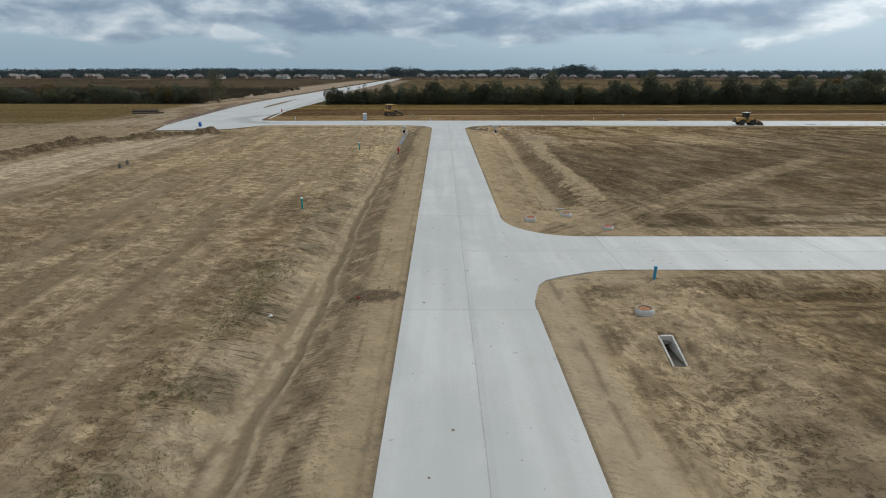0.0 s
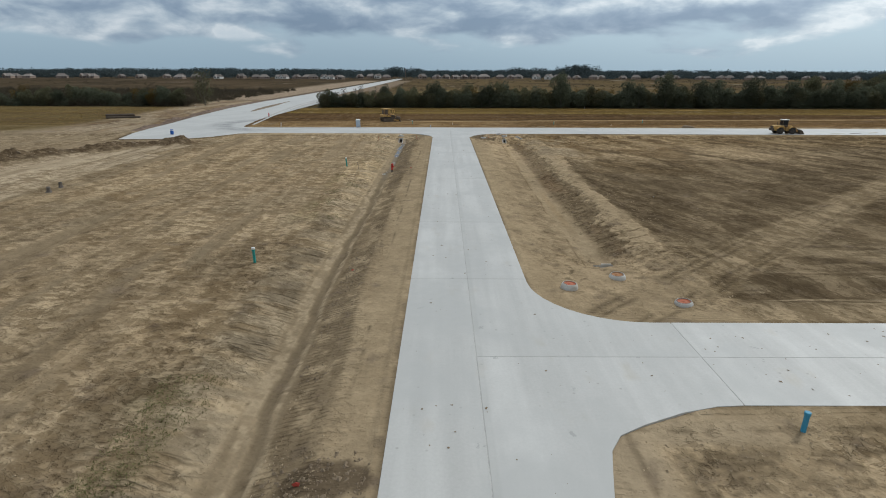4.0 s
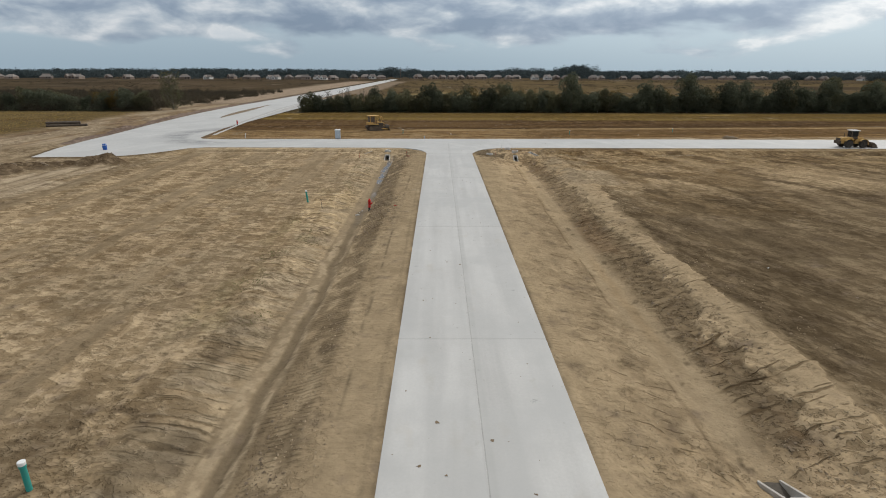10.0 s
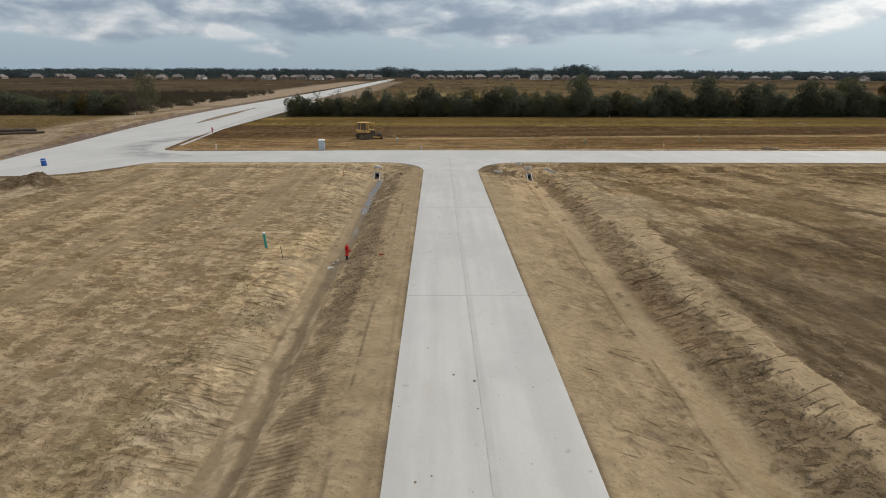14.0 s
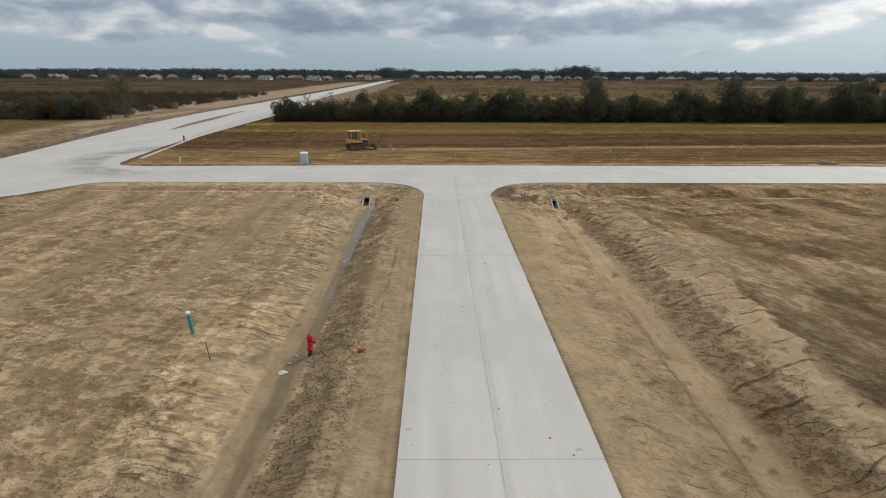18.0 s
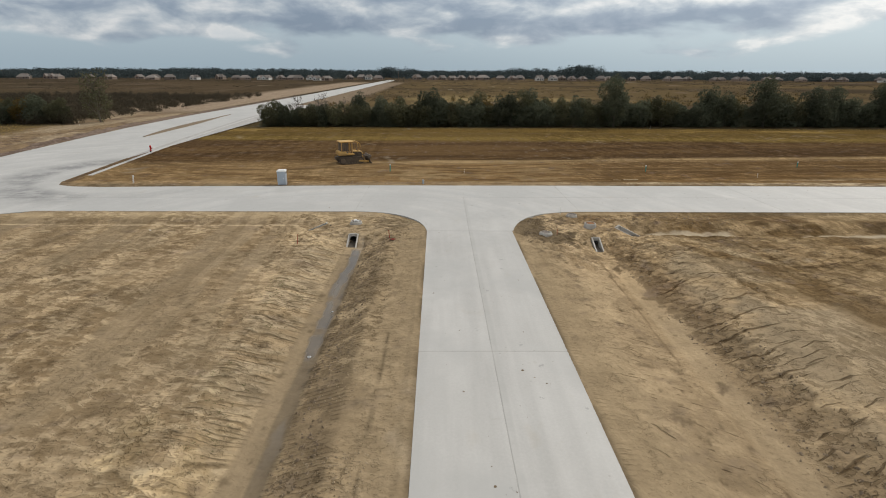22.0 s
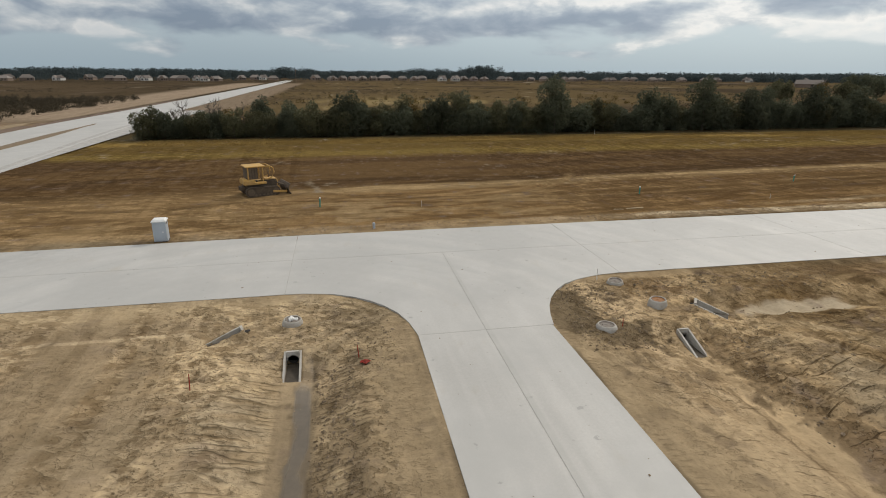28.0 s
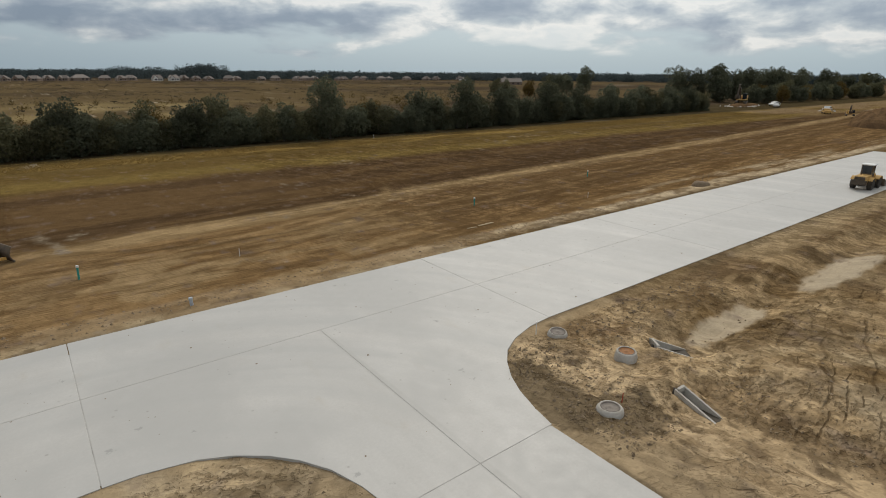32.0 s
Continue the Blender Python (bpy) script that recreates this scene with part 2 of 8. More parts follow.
    cur = mix(1.0, cur, span(noisy(5.5, (1, 1, 1), 3.0, 0.6), 0.32, 0.68, 0.93, 1.07), "MULTIPLY")

    def ledges(spacing, tilt, wob, wscale, width, lo, hi, loc, runs=0.42):
        """Ragged cut lines at uneven spacing, each broken along its run."""
        ph = calc("DIVIDE", calc("SUBTRACT", sep.outputs[1], calc("MULTIPLY", sep.outputs[0], tilt)), spacing)
        ph = calc("ADD", ph, calc("MULTIPLY", noisy(wscale, (0.8, 1, 1), 4.0, 0.5, 0, 0, loc), wob))
        off = calc("ABSOLUTE", calc("SUBTRACT", calc("FRACT", ph, 0), 0.5), 0)
        cell = t.nodes.new("ShaderNodeCombineXYZ")
        t.links.new(calc("MULTIPLY", sep.outputs[0], runs), cell.inputs[0])
        t.links.new(calc("MULTIPLY", calc("FLOOR", ph, 0), 7.37), cell.inputs[1])
        n = t.nodes.new("ShaderNodeTexNoise")
        n.inputs["Scale"].default_value, n.inputs["Detail"].default_value = 1.0, 3.0
        t.links.new(cell.outputs[0], n.inputs["Vector"])
        keep = span(n.outputs["Fac"], lo, hi, 0.0, 1.0, True)
        thick = calc("MULTIPLY", calc("ADD", keep, 0.25), width / spacing)
        return calc("MULTIPLY", span(calc("DIVIDE", off, thick), 0.0, 1.0, 1.0, 0.0, True), keep)

    # slots left by cleats, running down the banks; their shade is put into the colour
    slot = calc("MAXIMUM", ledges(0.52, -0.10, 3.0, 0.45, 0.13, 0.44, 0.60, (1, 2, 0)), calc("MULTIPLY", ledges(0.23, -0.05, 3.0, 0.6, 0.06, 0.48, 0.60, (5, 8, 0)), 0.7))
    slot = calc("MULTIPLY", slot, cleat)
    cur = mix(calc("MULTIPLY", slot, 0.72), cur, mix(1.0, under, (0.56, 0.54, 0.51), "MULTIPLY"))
    # gullies washed down the east bank, their shaded cut drawn in dark colour as well as relief
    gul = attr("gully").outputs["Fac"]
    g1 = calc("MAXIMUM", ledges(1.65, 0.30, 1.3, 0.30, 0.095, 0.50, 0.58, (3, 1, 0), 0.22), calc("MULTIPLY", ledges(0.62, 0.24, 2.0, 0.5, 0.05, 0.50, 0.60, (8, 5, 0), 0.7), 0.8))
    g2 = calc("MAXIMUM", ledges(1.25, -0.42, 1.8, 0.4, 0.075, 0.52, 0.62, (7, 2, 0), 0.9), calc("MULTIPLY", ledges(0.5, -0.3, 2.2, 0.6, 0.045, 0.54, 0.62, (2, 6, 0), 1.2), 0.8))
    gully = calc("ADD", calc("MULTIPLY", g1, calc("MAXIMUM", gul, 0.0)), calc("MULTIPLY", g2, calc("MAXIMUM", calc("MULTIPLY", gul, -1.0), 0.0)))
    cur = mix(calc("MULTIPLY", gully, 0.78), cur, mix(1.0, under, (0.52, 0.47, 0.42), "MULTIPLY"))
    # crumbled, lumpy ground: hollows darkened and tops lightened in colour to strengthen weak shading
    lump = attr("lumpy").outputs["Fac"]
    k1 = noisy(1.9, (1.0, 1.25, 1), 4.0, 0.62, 25, 0.4, (6, 3, 0))
    k2 = noisy(5.0, (1, 1, 1), 2.0, 0.5, 0, 0.3, (2, 9, 0))
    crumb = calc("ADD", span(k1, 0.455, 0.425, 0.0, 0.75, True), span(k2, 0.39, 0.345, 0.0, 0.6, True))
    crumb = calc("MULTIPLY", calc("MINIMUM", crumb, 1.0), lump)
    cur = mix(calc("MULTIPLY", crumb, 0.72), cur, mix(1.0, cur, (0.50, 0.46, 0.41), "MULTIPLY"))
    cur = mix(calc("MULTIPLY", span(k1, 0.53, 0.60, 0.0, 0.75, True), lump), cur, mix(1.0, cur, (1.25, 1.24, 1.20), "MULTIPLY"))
    # long wheel ruts in the north field
    rutted = attr("rutted").outputs["Fac"]
    r1 = noisy(1.0, (0.15, 0.9, 1), 5.0, 0.62, -4.3, 0.5)
    cur = mix(calc("MULTIPLY", span(r1, 0.48, 0.56, 0.0, 0.65, True), rutted), cur, under)
    r2 = noisy(1.0, (0.09, 2.2, 1), 3.0, 0.55, 7, 0.5, (4, 2, 0))
    rutline = calc("MULTIPLY", span(calc("ABSOLUTE", calc("SUBTRACT", r2, 0.5), 0), 0.0, 0.022, 1.0, 0.0, True), calc("MULTIPLY", rutted, span(noisy(0.07, (1, 3, 1), 3.0, 0.5, 0, 0, (2, 2, 0)), 0.42, 0.56, 0.0, 1.0, True)))
    cur = mix(calc("MULTIPLY", rutline, 0.50), cur, mix(1.0, under, (0.6, 0.58, 0.56), "MULTIPLY"))
    # tread bars
    ph = calc("ADD", calc("MULTIPLY", sep.outputs[1], 24.0), calc("MULTIPLY", noisy(0.5, (1, 1, 1), 2.0), 5.0))
    bars = calc("MULTIPLY", span(calc("SINE", ph, 0), 0.1, 0.9, 0.0, 1.0, True), calc("MULTIPLY", tread, span(noisy(1.2, (1, 0.5, 1), 3.0), 0.42, 0.56, 0.0, 1.0, True)))
    cur = mix(calc("MULTIPLY", bars, 0.30), cur, mix(1.0, under, (0.62, 0.60, 0.58), "MULTIPLY"))
    # small pits and crumbs, the shadow in the pits put in as dark colour
    sm = noisy(3.6, (1.0, 1.4, 1), 3.0, 0.6, 10, 0.3, (5, 5, 0))
    speck = calc("MULTIPLY", span(sm, 0.375, 0.345, 0.0, 1.0, True), calc("ADD", calc("MULTIPLY", mott, 0.7), 0.15))
    cur = mix(calc("MULTIPLY", speck, 0.62), cur, mix(1.0, under, (0.62, 0.60, 0.57), "MULTIPLY"))
    # hair cracks
    k = noisy(2.6, (0.6, 1.3, 1), 5.0, 0.65, 12, 1.2, (2, 4, 0))
    crack = calc("MULTIPLY", span(calc("ABSOLUTE", calc("SUBTRACT", k, 0.5), 0), 0.0, 0.012, 1.0, 0.0, True), span(noisy(0.45, (1, 1, 1), 2.0, 0.5, 0, 0, (8, 1, 0)), 0.52, 0.62, 0.0, 0.8, True))
    crack = calc("MULTIPLY", crack, calc("MINIMUM", calc("ADD", mott, 0.2), 1.0))
    cur = mix(calc("MULTIPLY", crack, 0.25), cur, mix(1.0, under, (0.5, 0.48, 0.46), "MULTIPLY"))
    # pits trodden by a padded roller, darkened in colour as shade besides the relief
    vor = t.nodes.new("ShaderNodeTexVoronoi")
    vor.inputs["Scale"].default_value = 3.0
    t.links.new(geo.outputs["Position"], vor.inputs["Vector"])
    pit = calc("MULTIPLY", span(vor.outputs["Distance"], 0.12, 0.26, 1.0, 0.0, True), span(noisy(0.35, (1, 0.5, 1), 3.0, 0.5, 34, 0, (3, 8, 0)), 0.52, 0.60, 0.0, 1.0, True))
    pit = calc("MULTIPLY", pit, calc("MULTIPLY", mott, span(sep.outputs[0], -9.0, -12.0, 0.0, 1.0)))
    cur = mix(calc("MULTIPLY", pit, 0.40), cur, mix(1.0, under, (0.75, 0.73, 0.70), "MULTIPLY"))
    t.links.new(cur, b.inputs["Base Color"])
    t.links.new(span(wet, 0, 1, 0.95, 0.12), b.inputs["Roughness"])
    t.links.new(span(wet, 0.1, 0.9, 0.0, 0.5), b.inputs["Specular IOR Level"])
    hgt = calc("ADD", calc("MULTIPLY", m2, 0.55), calc("MULTIPLY", noisy(6.0, (1, 1, 1), 4.0, 0.6), 0.30))
    hgt = calc("SUBTRACT", hgt, calc("ADD", calc("MULTIPLY", slot, 0.75), calc("ADD", calc("MULTIPLY", broken, 0.26), calc("MULTIPLY", hollow, 0.24))))
    hgt = calc("SUBTRACT", hgt, calc("ADD", calc("MULTIPLY", bars, 0.35), calc("ADD", calc("MULTIPLY", gully, 0.9), calc("MULTIPLY", crumb, 1.0))))
    hgt = calc("SUBTRACT", hgt, calc("ADD", calc("MULTIPLY", crack, 0.12), calc("ADD", calc("MULTIPLY", pit, 0.4), calc("MULTIPLY", speck, 0.4))))
    bn = t.nodes.new("ShaderNodeBump")
    bn.inputs["Distance"].default_value = 0.14
    t.links.new(span(wet, 0, 0.7, 0.85, 0.03), bn.inputs["Strength"])
    t.links.new(hgt, bn.inputs["Height"])
    t.links.new(bn.outputs[0], b.inputs["Normal"])
    return m


def concrete_material():
    """Broom-finished pavement: pale grey, cloudy curing marks, tyre film along the lanes, clay smears, rust-tan spots."""
    m = bpy.data.materials.new("pavement_concrete")
    m.use_nodes = True
    t = m.node_tree
    b = t.nodes["Principled BSDF"]
    b.inputs["Specular IOR Level"].default_value = 0.5
    geo = t.nodes.new("ShaderNodeNewGeometry")

    def noisy(scale, vec=(1, 1, 1), detail=5.0, rgh=0.6, loc=(0, 0, 0)):
        mp = t.nodes.new("ShaderNodeMapping")
        mp.inputs["Scale"].default_value, mp.inputs["Location"].default_value = vec, loc
        t.links.new(geo.outputs["Position"], mp.inputs["Vector"])
        n = t.nodes.new("ShaderNodeTexNoise")
        n.inputs["Scale"].default_value, n.inputs["Detail"].default_value, n.inputs["Roughness"].default_value = scale, detail, rgh
        t.links.new(mp.outputs[0], n.inputs["Vector"])
        return n.outputs["Fac"]

    def span(v, lo, hi, a, c):
        n = t.nodes.new("ShaderNodeMapRange")
        for i, x in zip((1, 2, 3, 4), (lo, hi, a, c)):
            n.inputs[i].default_value = x
        t.links.new(v, n.inputs[0])
        return n.outputs[0]

    def mix(fac, a, c, blend="MIX"):
        n = t.nodes.new("ShaderNodeMix")
        n.data_type, n.blend_type = "RGBA", blend
        for sock, v in ((n.inputs[0], fac), (n.inputs[6], a), (n.inputs[7], c)):
            if isinstance(v, (int, float)):
                sock.default_value = v
            elif isinstance(v, tuple):
                sock.default_value = (*v, 1)
            else:
                t.links.new(v, sock)
        return n.outputs[2]

    info = t.nodes.new("ShaderNodeObjectInfo")
    cur = mix(span(info.outputs["Random"], 0, 1, 0, 1), (0.486, 0.476, 0.447), (0.522, 0.511, 0.482))
    cur = mix(span(noisy(0.35, (1, 0.5, 1), 6.0, 0.65), 0.38, 0.64, 0.0, 0.85), cur, (0.455, 0.444, 0.416))
    cur = mix(1.0, cur, span(noisy(9.0, (1, 1, 1), 6.0, 0.7), 0.3, 0.7, 0.95, 1.05), "MULTIPLY")
    cur = mix(span(noisy(1.6, (1, 0.8, 1), 5.0, 0.6, (3, 7, 0)), 0.66, 0.78, 0.0, 0.55), cur, (0.36, 0.33, 0.27))
    cur = mix(span(noisy(0.55, (1.4, 0.7, 1), 4.0, 0.5, (11, 2, 0)), 0.62, 0.78, 0.0, 0.45), cur, (0.42, 0.37, 0.29))
    # long wheel film and swept streaks
    # silt caught along the lane joint
    sep = t.nodes.new("ShaderNodeSeparateXYZ")
    t.links.new(geo.outputs["Position"], sep.inputs[0])
    film = noisy(1.0, (0.9, 0.05, 1), 4.0, 0.55, (5, 1, 0))
    south = span(sep.outputs[1], 92, 99, 0.65, 0.0)
    cur = mix(1.0, cur, mix(south, (1, 1, 1), span(film, 0.38, 0.62, 1.04, 0.84)), "MULTIPLY")
    # tyre film swept round the corner
    away = t.nodes.new("ShaderNodeVectorMath")
    away.operation = "DISTANCE"
    t.links.new(geo.outputs["Position"], away.inputs[0])
    away.inputs[1].default_value = (-9.0, 92.0, 0)
    ring = t.nodes.new("ShaderNodeCombineXYZ")
    t.links.new(away.outputs["Value"], ring.inputs[0])
    t.links.new(span(noisy(0.12), 0, 1, 0, 3), ring.inputs[1])
    rn = t.nodes.new("ShaderNodeTexNoise")
    rn.inputs["Scale"].default_value, rn.inputs["Detail"].default_value = 0.7, 4.0
    t.links.new(ring.outputs[0], rn.inputs["Vector"])
    sweep = mix(1.0, span(rn.outputs["Fac"], 0.36, 0.66, 0.0, 0.8), span(sep.outputs[1], 93, 99, 0.0, 1.0), "MULTIPLY")
    cur = mix(sweep, cur, (0.420, 0.418, 0.398))
    turn = t.nodes.new("ShaderNodeVectorMath")
    turn.operation = "DISTANCE"
    t.links.new(geo.outputs["Position"], turn.inputs[0])
    turn.inputs[1].default_value = (-35.0, 117.0, 0)
    grime = mix(1.0, span(turn.outputs["Value"], 10.0, 11.6, 0.0, 1.0), span(turn.outputs["Value"], 13.0, 17.0, 0.9, 0.0), "MULTIPLY")
    grime = mix(1.0, grime, span(noisy(0.5, (1, 1, 1), 4.0, 0.6), 0.35, 0.55, 0.3, 1.0), "MULTIPLY")
    cur = mix(mix(1.0, grime, span(sep.outputs[0], -34, -40, 0.25, 1.0), "MULTIPLY"), cur, (0.20, 0.197, 0.19))
    smudge = noisy(0.16, (1.0, 0.8, 1), 4.0, 0.55, (9, 4, 0))
    cur = mix(span(smudge, 0.48, 0.60, 0.0, 0.75), cur, (0.415, 0.410, 0.388))
    # dabs left by boots and tyres
    spot = t.nodes.new("ShaderNodeTexVoronoi")
    spot.inputs["Scale"].default_value = 0.62
    t.links.new(geo.outputs["Position"], spot.inputs["Vector"])
    dab = t.nodes.new("ShaderNodeMath")
    dab.operation = "ADD"
    t.links.new(spot.outputs["Distance"], dab.inputs[0])
    t.links.new(span(noisy(6.0, (1, 1, 1), 3.0), 0.3, 0.7, -0.07, 0.09), dab.inputs[1])
    cur = mix(span(dab.outputs[0], 0.045, 0.085, 0.6, 0.0), cur, (0.27, 0.265, 0.25))
    fleck = t.nodes.new("ShaderNodeTexVoronoi")
    fleck.inputs["Scale"].default_value = 1.35
    t.links.new(geo.outputs["Position"], fleck.inputs["Vector"])
    cur = mix(mix(1.0, span(fleck.outputs["Distance"], 0.05, 0.09, 0.65, 0.0), span(noisy(0.3, (1, 0.6, 1), 3.0, 0.5, (6, 6, 0)), 0.46, 0.56, 0.0, 1.0), "MULTIPLY"), cur, (0.30, 0.285, 0.26))
    near = t.nodes.new("ShaderNodeMath")
    near.operation = "SUBTRACT"
    t.links.new(sep.outputs[0], near.inputs[0])
    near.inputs[1].default_value = 1.52
    off = t.nodes.new("ShaderNodeMath")
    off.operation = "ABSOLUTE"
    t.links.new(near.outputs[0], off.inputs[0])
    gate = t.nodes.new("ShaderNodeMath")
    gate.operation = "MULTIPLY"
    t.links.new(span(off.outputs[0], 0.10, 0.20, 0.55, 0.0), gate.inputs[0])
    t.links.new(span(noisy(0.5, (0.4, 1, 1), 4.0, 0.6, (1, 5, 0)), 0.35, 0.6, 0.25, 1.0), gate.inputs[1])
    north = t.nodes.new("ShaderNodeMath")
    north.operation = "MULTIPLY"
    t.links.new(gate.outputs[0], north.inputs[0])
    t.links.new(span(sep.outputs[1], 103, 106, 1.0, 0.0), north.inputs[1])
    cur = mix(north.outputs[0], cur, (0.37, 0.365, 0.34))
    t.links.new(cur, b.inputs["Base Color"])
    t.links.new(span(noisy(2.0), 0.3, 0.7, 0.50, 0.66), b.inputs["Roughness"])
    bn = t.nodes.new("ShaderNodeBump")
    bn.inputs["Strength"].default_value, bn.inputs["Distance"].default_value = 0.15, 0.02
    t.links.new(noisy(60.0, (1, 0.2, 1)), bn.inputs["Height"])
    t.links.new(bn.outputs[0], b.inputs["Normal"])
    return m


EARTH = ground_material()
PAVING = concrete_material()
SEAL = material("joint_sealant", (0.45, 0.435, 0.41), 0.85, grain=0.2, scale=6, blotch=0.5, bscale=0.8)
PRECAST = material("precast_concrete", (0.50, 0.48, 0.44), 0.85, grain=0.12, scale=14, blotch=0.55, bscale=1.6, bump=0.25, bumpscale=40, tint=(0.30, 0.25, 0.18), vary=0.06)
# mud, darkened further for the shade inside the culvert mouths
SHADED_MUD = material("shaded_mud", (0.075, 0.062, 0.046), 0.75, grain=0.3, scale=5, blotch=0.5, bscale=2)
PIPE_DARK = material("bore_shade", (0.05, 0.045, 0.04), 0.9, grain=0.2)
LID_ORANGE = material("red_lead_lid", (0.42, 0.10, 0.05), 0.75, grain=0.25, scale=20, blotch=0.6, bscale=5, tint=(0.30, 0.16, 0.08), bump=0.3)
LID_TAN = material("rusty_iron_lid", (0.35, 0.16, 0.06), 0.8, grain=0.25, scale=20, blotch=0.6, bscale=5, tint=(0.22, 0.13, 0.08), bump=0.3)
LID_GREY = material("dusty_iron_lid", (0.24, 0.21, 0.18), 0.8, grain=0.25, scale=20, blotch=0.5, bscale=5, tint=(0.14, 0.12, 0.10), bump=0.3)
PVC_TEAL = material("teal_pvc", (0.03, 0.30, 0.26), 0.45, grain=0.1, blotch=0.35, bscale=4, tint=(0.10, 0.22, 0.18))
PVC_BLUE = material("blue_pvc", (0.05, 0.27, 0.42), 0.45, grain=0.1, blotch=0.35, bscale=4, tint=(0.12, 0.24, 0.30))
WHITE_PLASTIC = material("white_plastic", (0.78, 0.78, 0.76), 0.5, grain=0.05, blotch=0.2, bscale=6, tint=(0.6, 0.57, 0.5))
GREY_PLASTIC = material("grey_plastic", (0.42, 0.47, 0.52), 0.55, grain=0.05, blotch=0.3, bscale=2, tint=(0.36, 0.38, 0.40))
BLUE_PLASTIC = material("blue_plastic", (0.02, 0.10, 0.38), 0.45, grain=0.08, blotch=0.3, bscale=5)
HYDRANT_RED = material("hydrant_red_paint", (0.52, 0.025, 0.018), 0.45, grain=0.1, blotch=0.25, bscale=6)
BLACK_IRON = material("black_iron", (0.025, 0.024, 0.023), 0.6, grain=0.2)
YELLOW_PAINT = material("machine_yellow", (0.56, 0.335, 0.095), 0.7, grain=0.16, scale=5, blotch=0.6, bscale=1.6, tint=(0.42, 0.31, 0.17))
MACHINE_DARK = material("machine_dark", (0.072, 0.054, 0.040), 0.7, grain=0.3, scale=6, blotch=0.7, bscale=2, tint=(0.14, 0.11, 0.075))
STEEL_WORN = material("worn_steel", (0.13, 0.105, 0.08), 0.7, 0.2, grain=0.25, scale=6, blotch=0.6, bscale=2, tint=(0.2, 0.15, 0.1))
RUBBER = material("rubber", (0.03, 0.028, 0.026), 0.85, grain=0.2, blotch=0.6, bscale=3, tint=(0.11, 0.09, 0.065))
GLASS_DARK = material("cab_glass", (0.02, 0.025, 0.03), 0.08, spec=0.6)
RED_PAINT = material("red_paint", (0.40, 0.05, 0.03), 0.55, grain=0.1, blotch=0.3, bscale=3)
# hedge leaf colours are lifted to stand in for the veil of haze
LEAF_DARK = material("dark_leaves", (0.112, 0.120, 0.077), 0.7, grain=0.35, scale=2.5, blotch=0.6, bscale=0.5, tint=(0.062, 0.070, 0.049), vary=0.25, spec=0.04, thin=0.35)
LEAF_OLIVE = material("olive_leaves", (0.125, 0.122, 0.068), 0.7, grain=0.35, scale=2.5, blotch=0.6, bscale=0.5, tint=(0.072, 0.073, 0.046), vary=0.25, spec=0.04, thin=0.35)
LEAF_AUTUMN = material("autumn_leaves", (0.14, 0.095, 0.030), 0.7, grain=0.35, scale=2.5, blotch=0.6, bscale=0.5, tint=(0.07, 0.055, 0.02), vary=0.25, spec=0.04, thin=0.35)
# blue-grey of distance haze mixed into the leaf colour
LEAF_FAR = material("hazed_far_leaves", (0.074, 0.092, 0.092), 0.9, grain=0.3, scale=0.12, blotch=0.6, bscale=0.02, tint=(0.050, 0.068, 0.072), spec=0.04, thin=0.35)
SCRUB_LEAF = material("dry_scrub", (0.085, 0.070, 0.048), 0.85, grain=0.4, scale=1.2, blotch=0.7, bscale=0.12, tint=(0.052, 0.047, 0.033), spec=0.04, thin=0.35)
BARK = material("grey_bark", (0.13, 0.11, 0.09), 0.9, grain=0.3, scale=6, bump=0.4)
GRASS_DRY = material("dry_grass", (0.30, 0.205, 0.072), 0.9, grain=0.15, scale=1.5, blotch=0.5, bscale=0.08, tint=(0.18, 0.13, 0.052), spec=0.04, thin=0.35)
WEED = material("green_weed", (0.17, 0.17, 0.075), 0.8, grain=0.3, scale=6, blotch=0.5, bscale=2, tint=(0.17, 0.14, 0.06), spec=0.04, thin=0.35)
CLOD = material("dry_clods", (0.36, 0.28, 0.18), 0.95, grain=0.3, scale=7, blotch=0.7, bscale=0.45, tint=(0.23, 0.175, 0.115), spec=0.0)
CLAY_DARK = material("dark_clay", (0.20, 0.150, 0.100), 0.95, grain=0.35, scale=7, blotch=0.6, bscale=1.2, tint=(0.20, 0.15, 0.09))
EARTH_HEAP = material("tipped_earth", (0.185, 0.115, 0.06), 0.95, grain=0.3, scale=3, blotch=0.7, bscale=0.4, tint=(0.10, 0.065, 0.04), bump=0.6, bumpscale=3, spec=0.0)
LUMBER = material("sawn_lumber", (0.42, 0.33, 0.20), 0.8, grain=0.2, scale=12, blotch=0.4, bscale=3)
PAPER = material("white_litter", (0.75, 0.75, 0.74), 0.7, grain=0.05)
SHINGLE = material("grey_roof_shingles", (0.20, 0.175, 0.155), 0.9, grain=0.2, scale=3, vary=0.3)
BRICKWORK = material("brown_brickwork", (0.26, 0.20, 0.16), 0.9, grain=0.15, scale=3, vary=0.3)
SIDING = material("white_siding", (0.66, 0.64, 0.60), 0.8, grain=0.06, vary=0.1)
WINDOW_DARK = material("window_glass", (0.03, 0.035, 0.04), 0.1, spec=0.6)
WOOD_POLE = material("weathered_pole", (0.14, 0.11, 0.085), 0.9, grain=0.3)
CAR_WHITE = material("white_car_paint", (0.72, 0.72, 0.70), 0.35, grain=0.05)


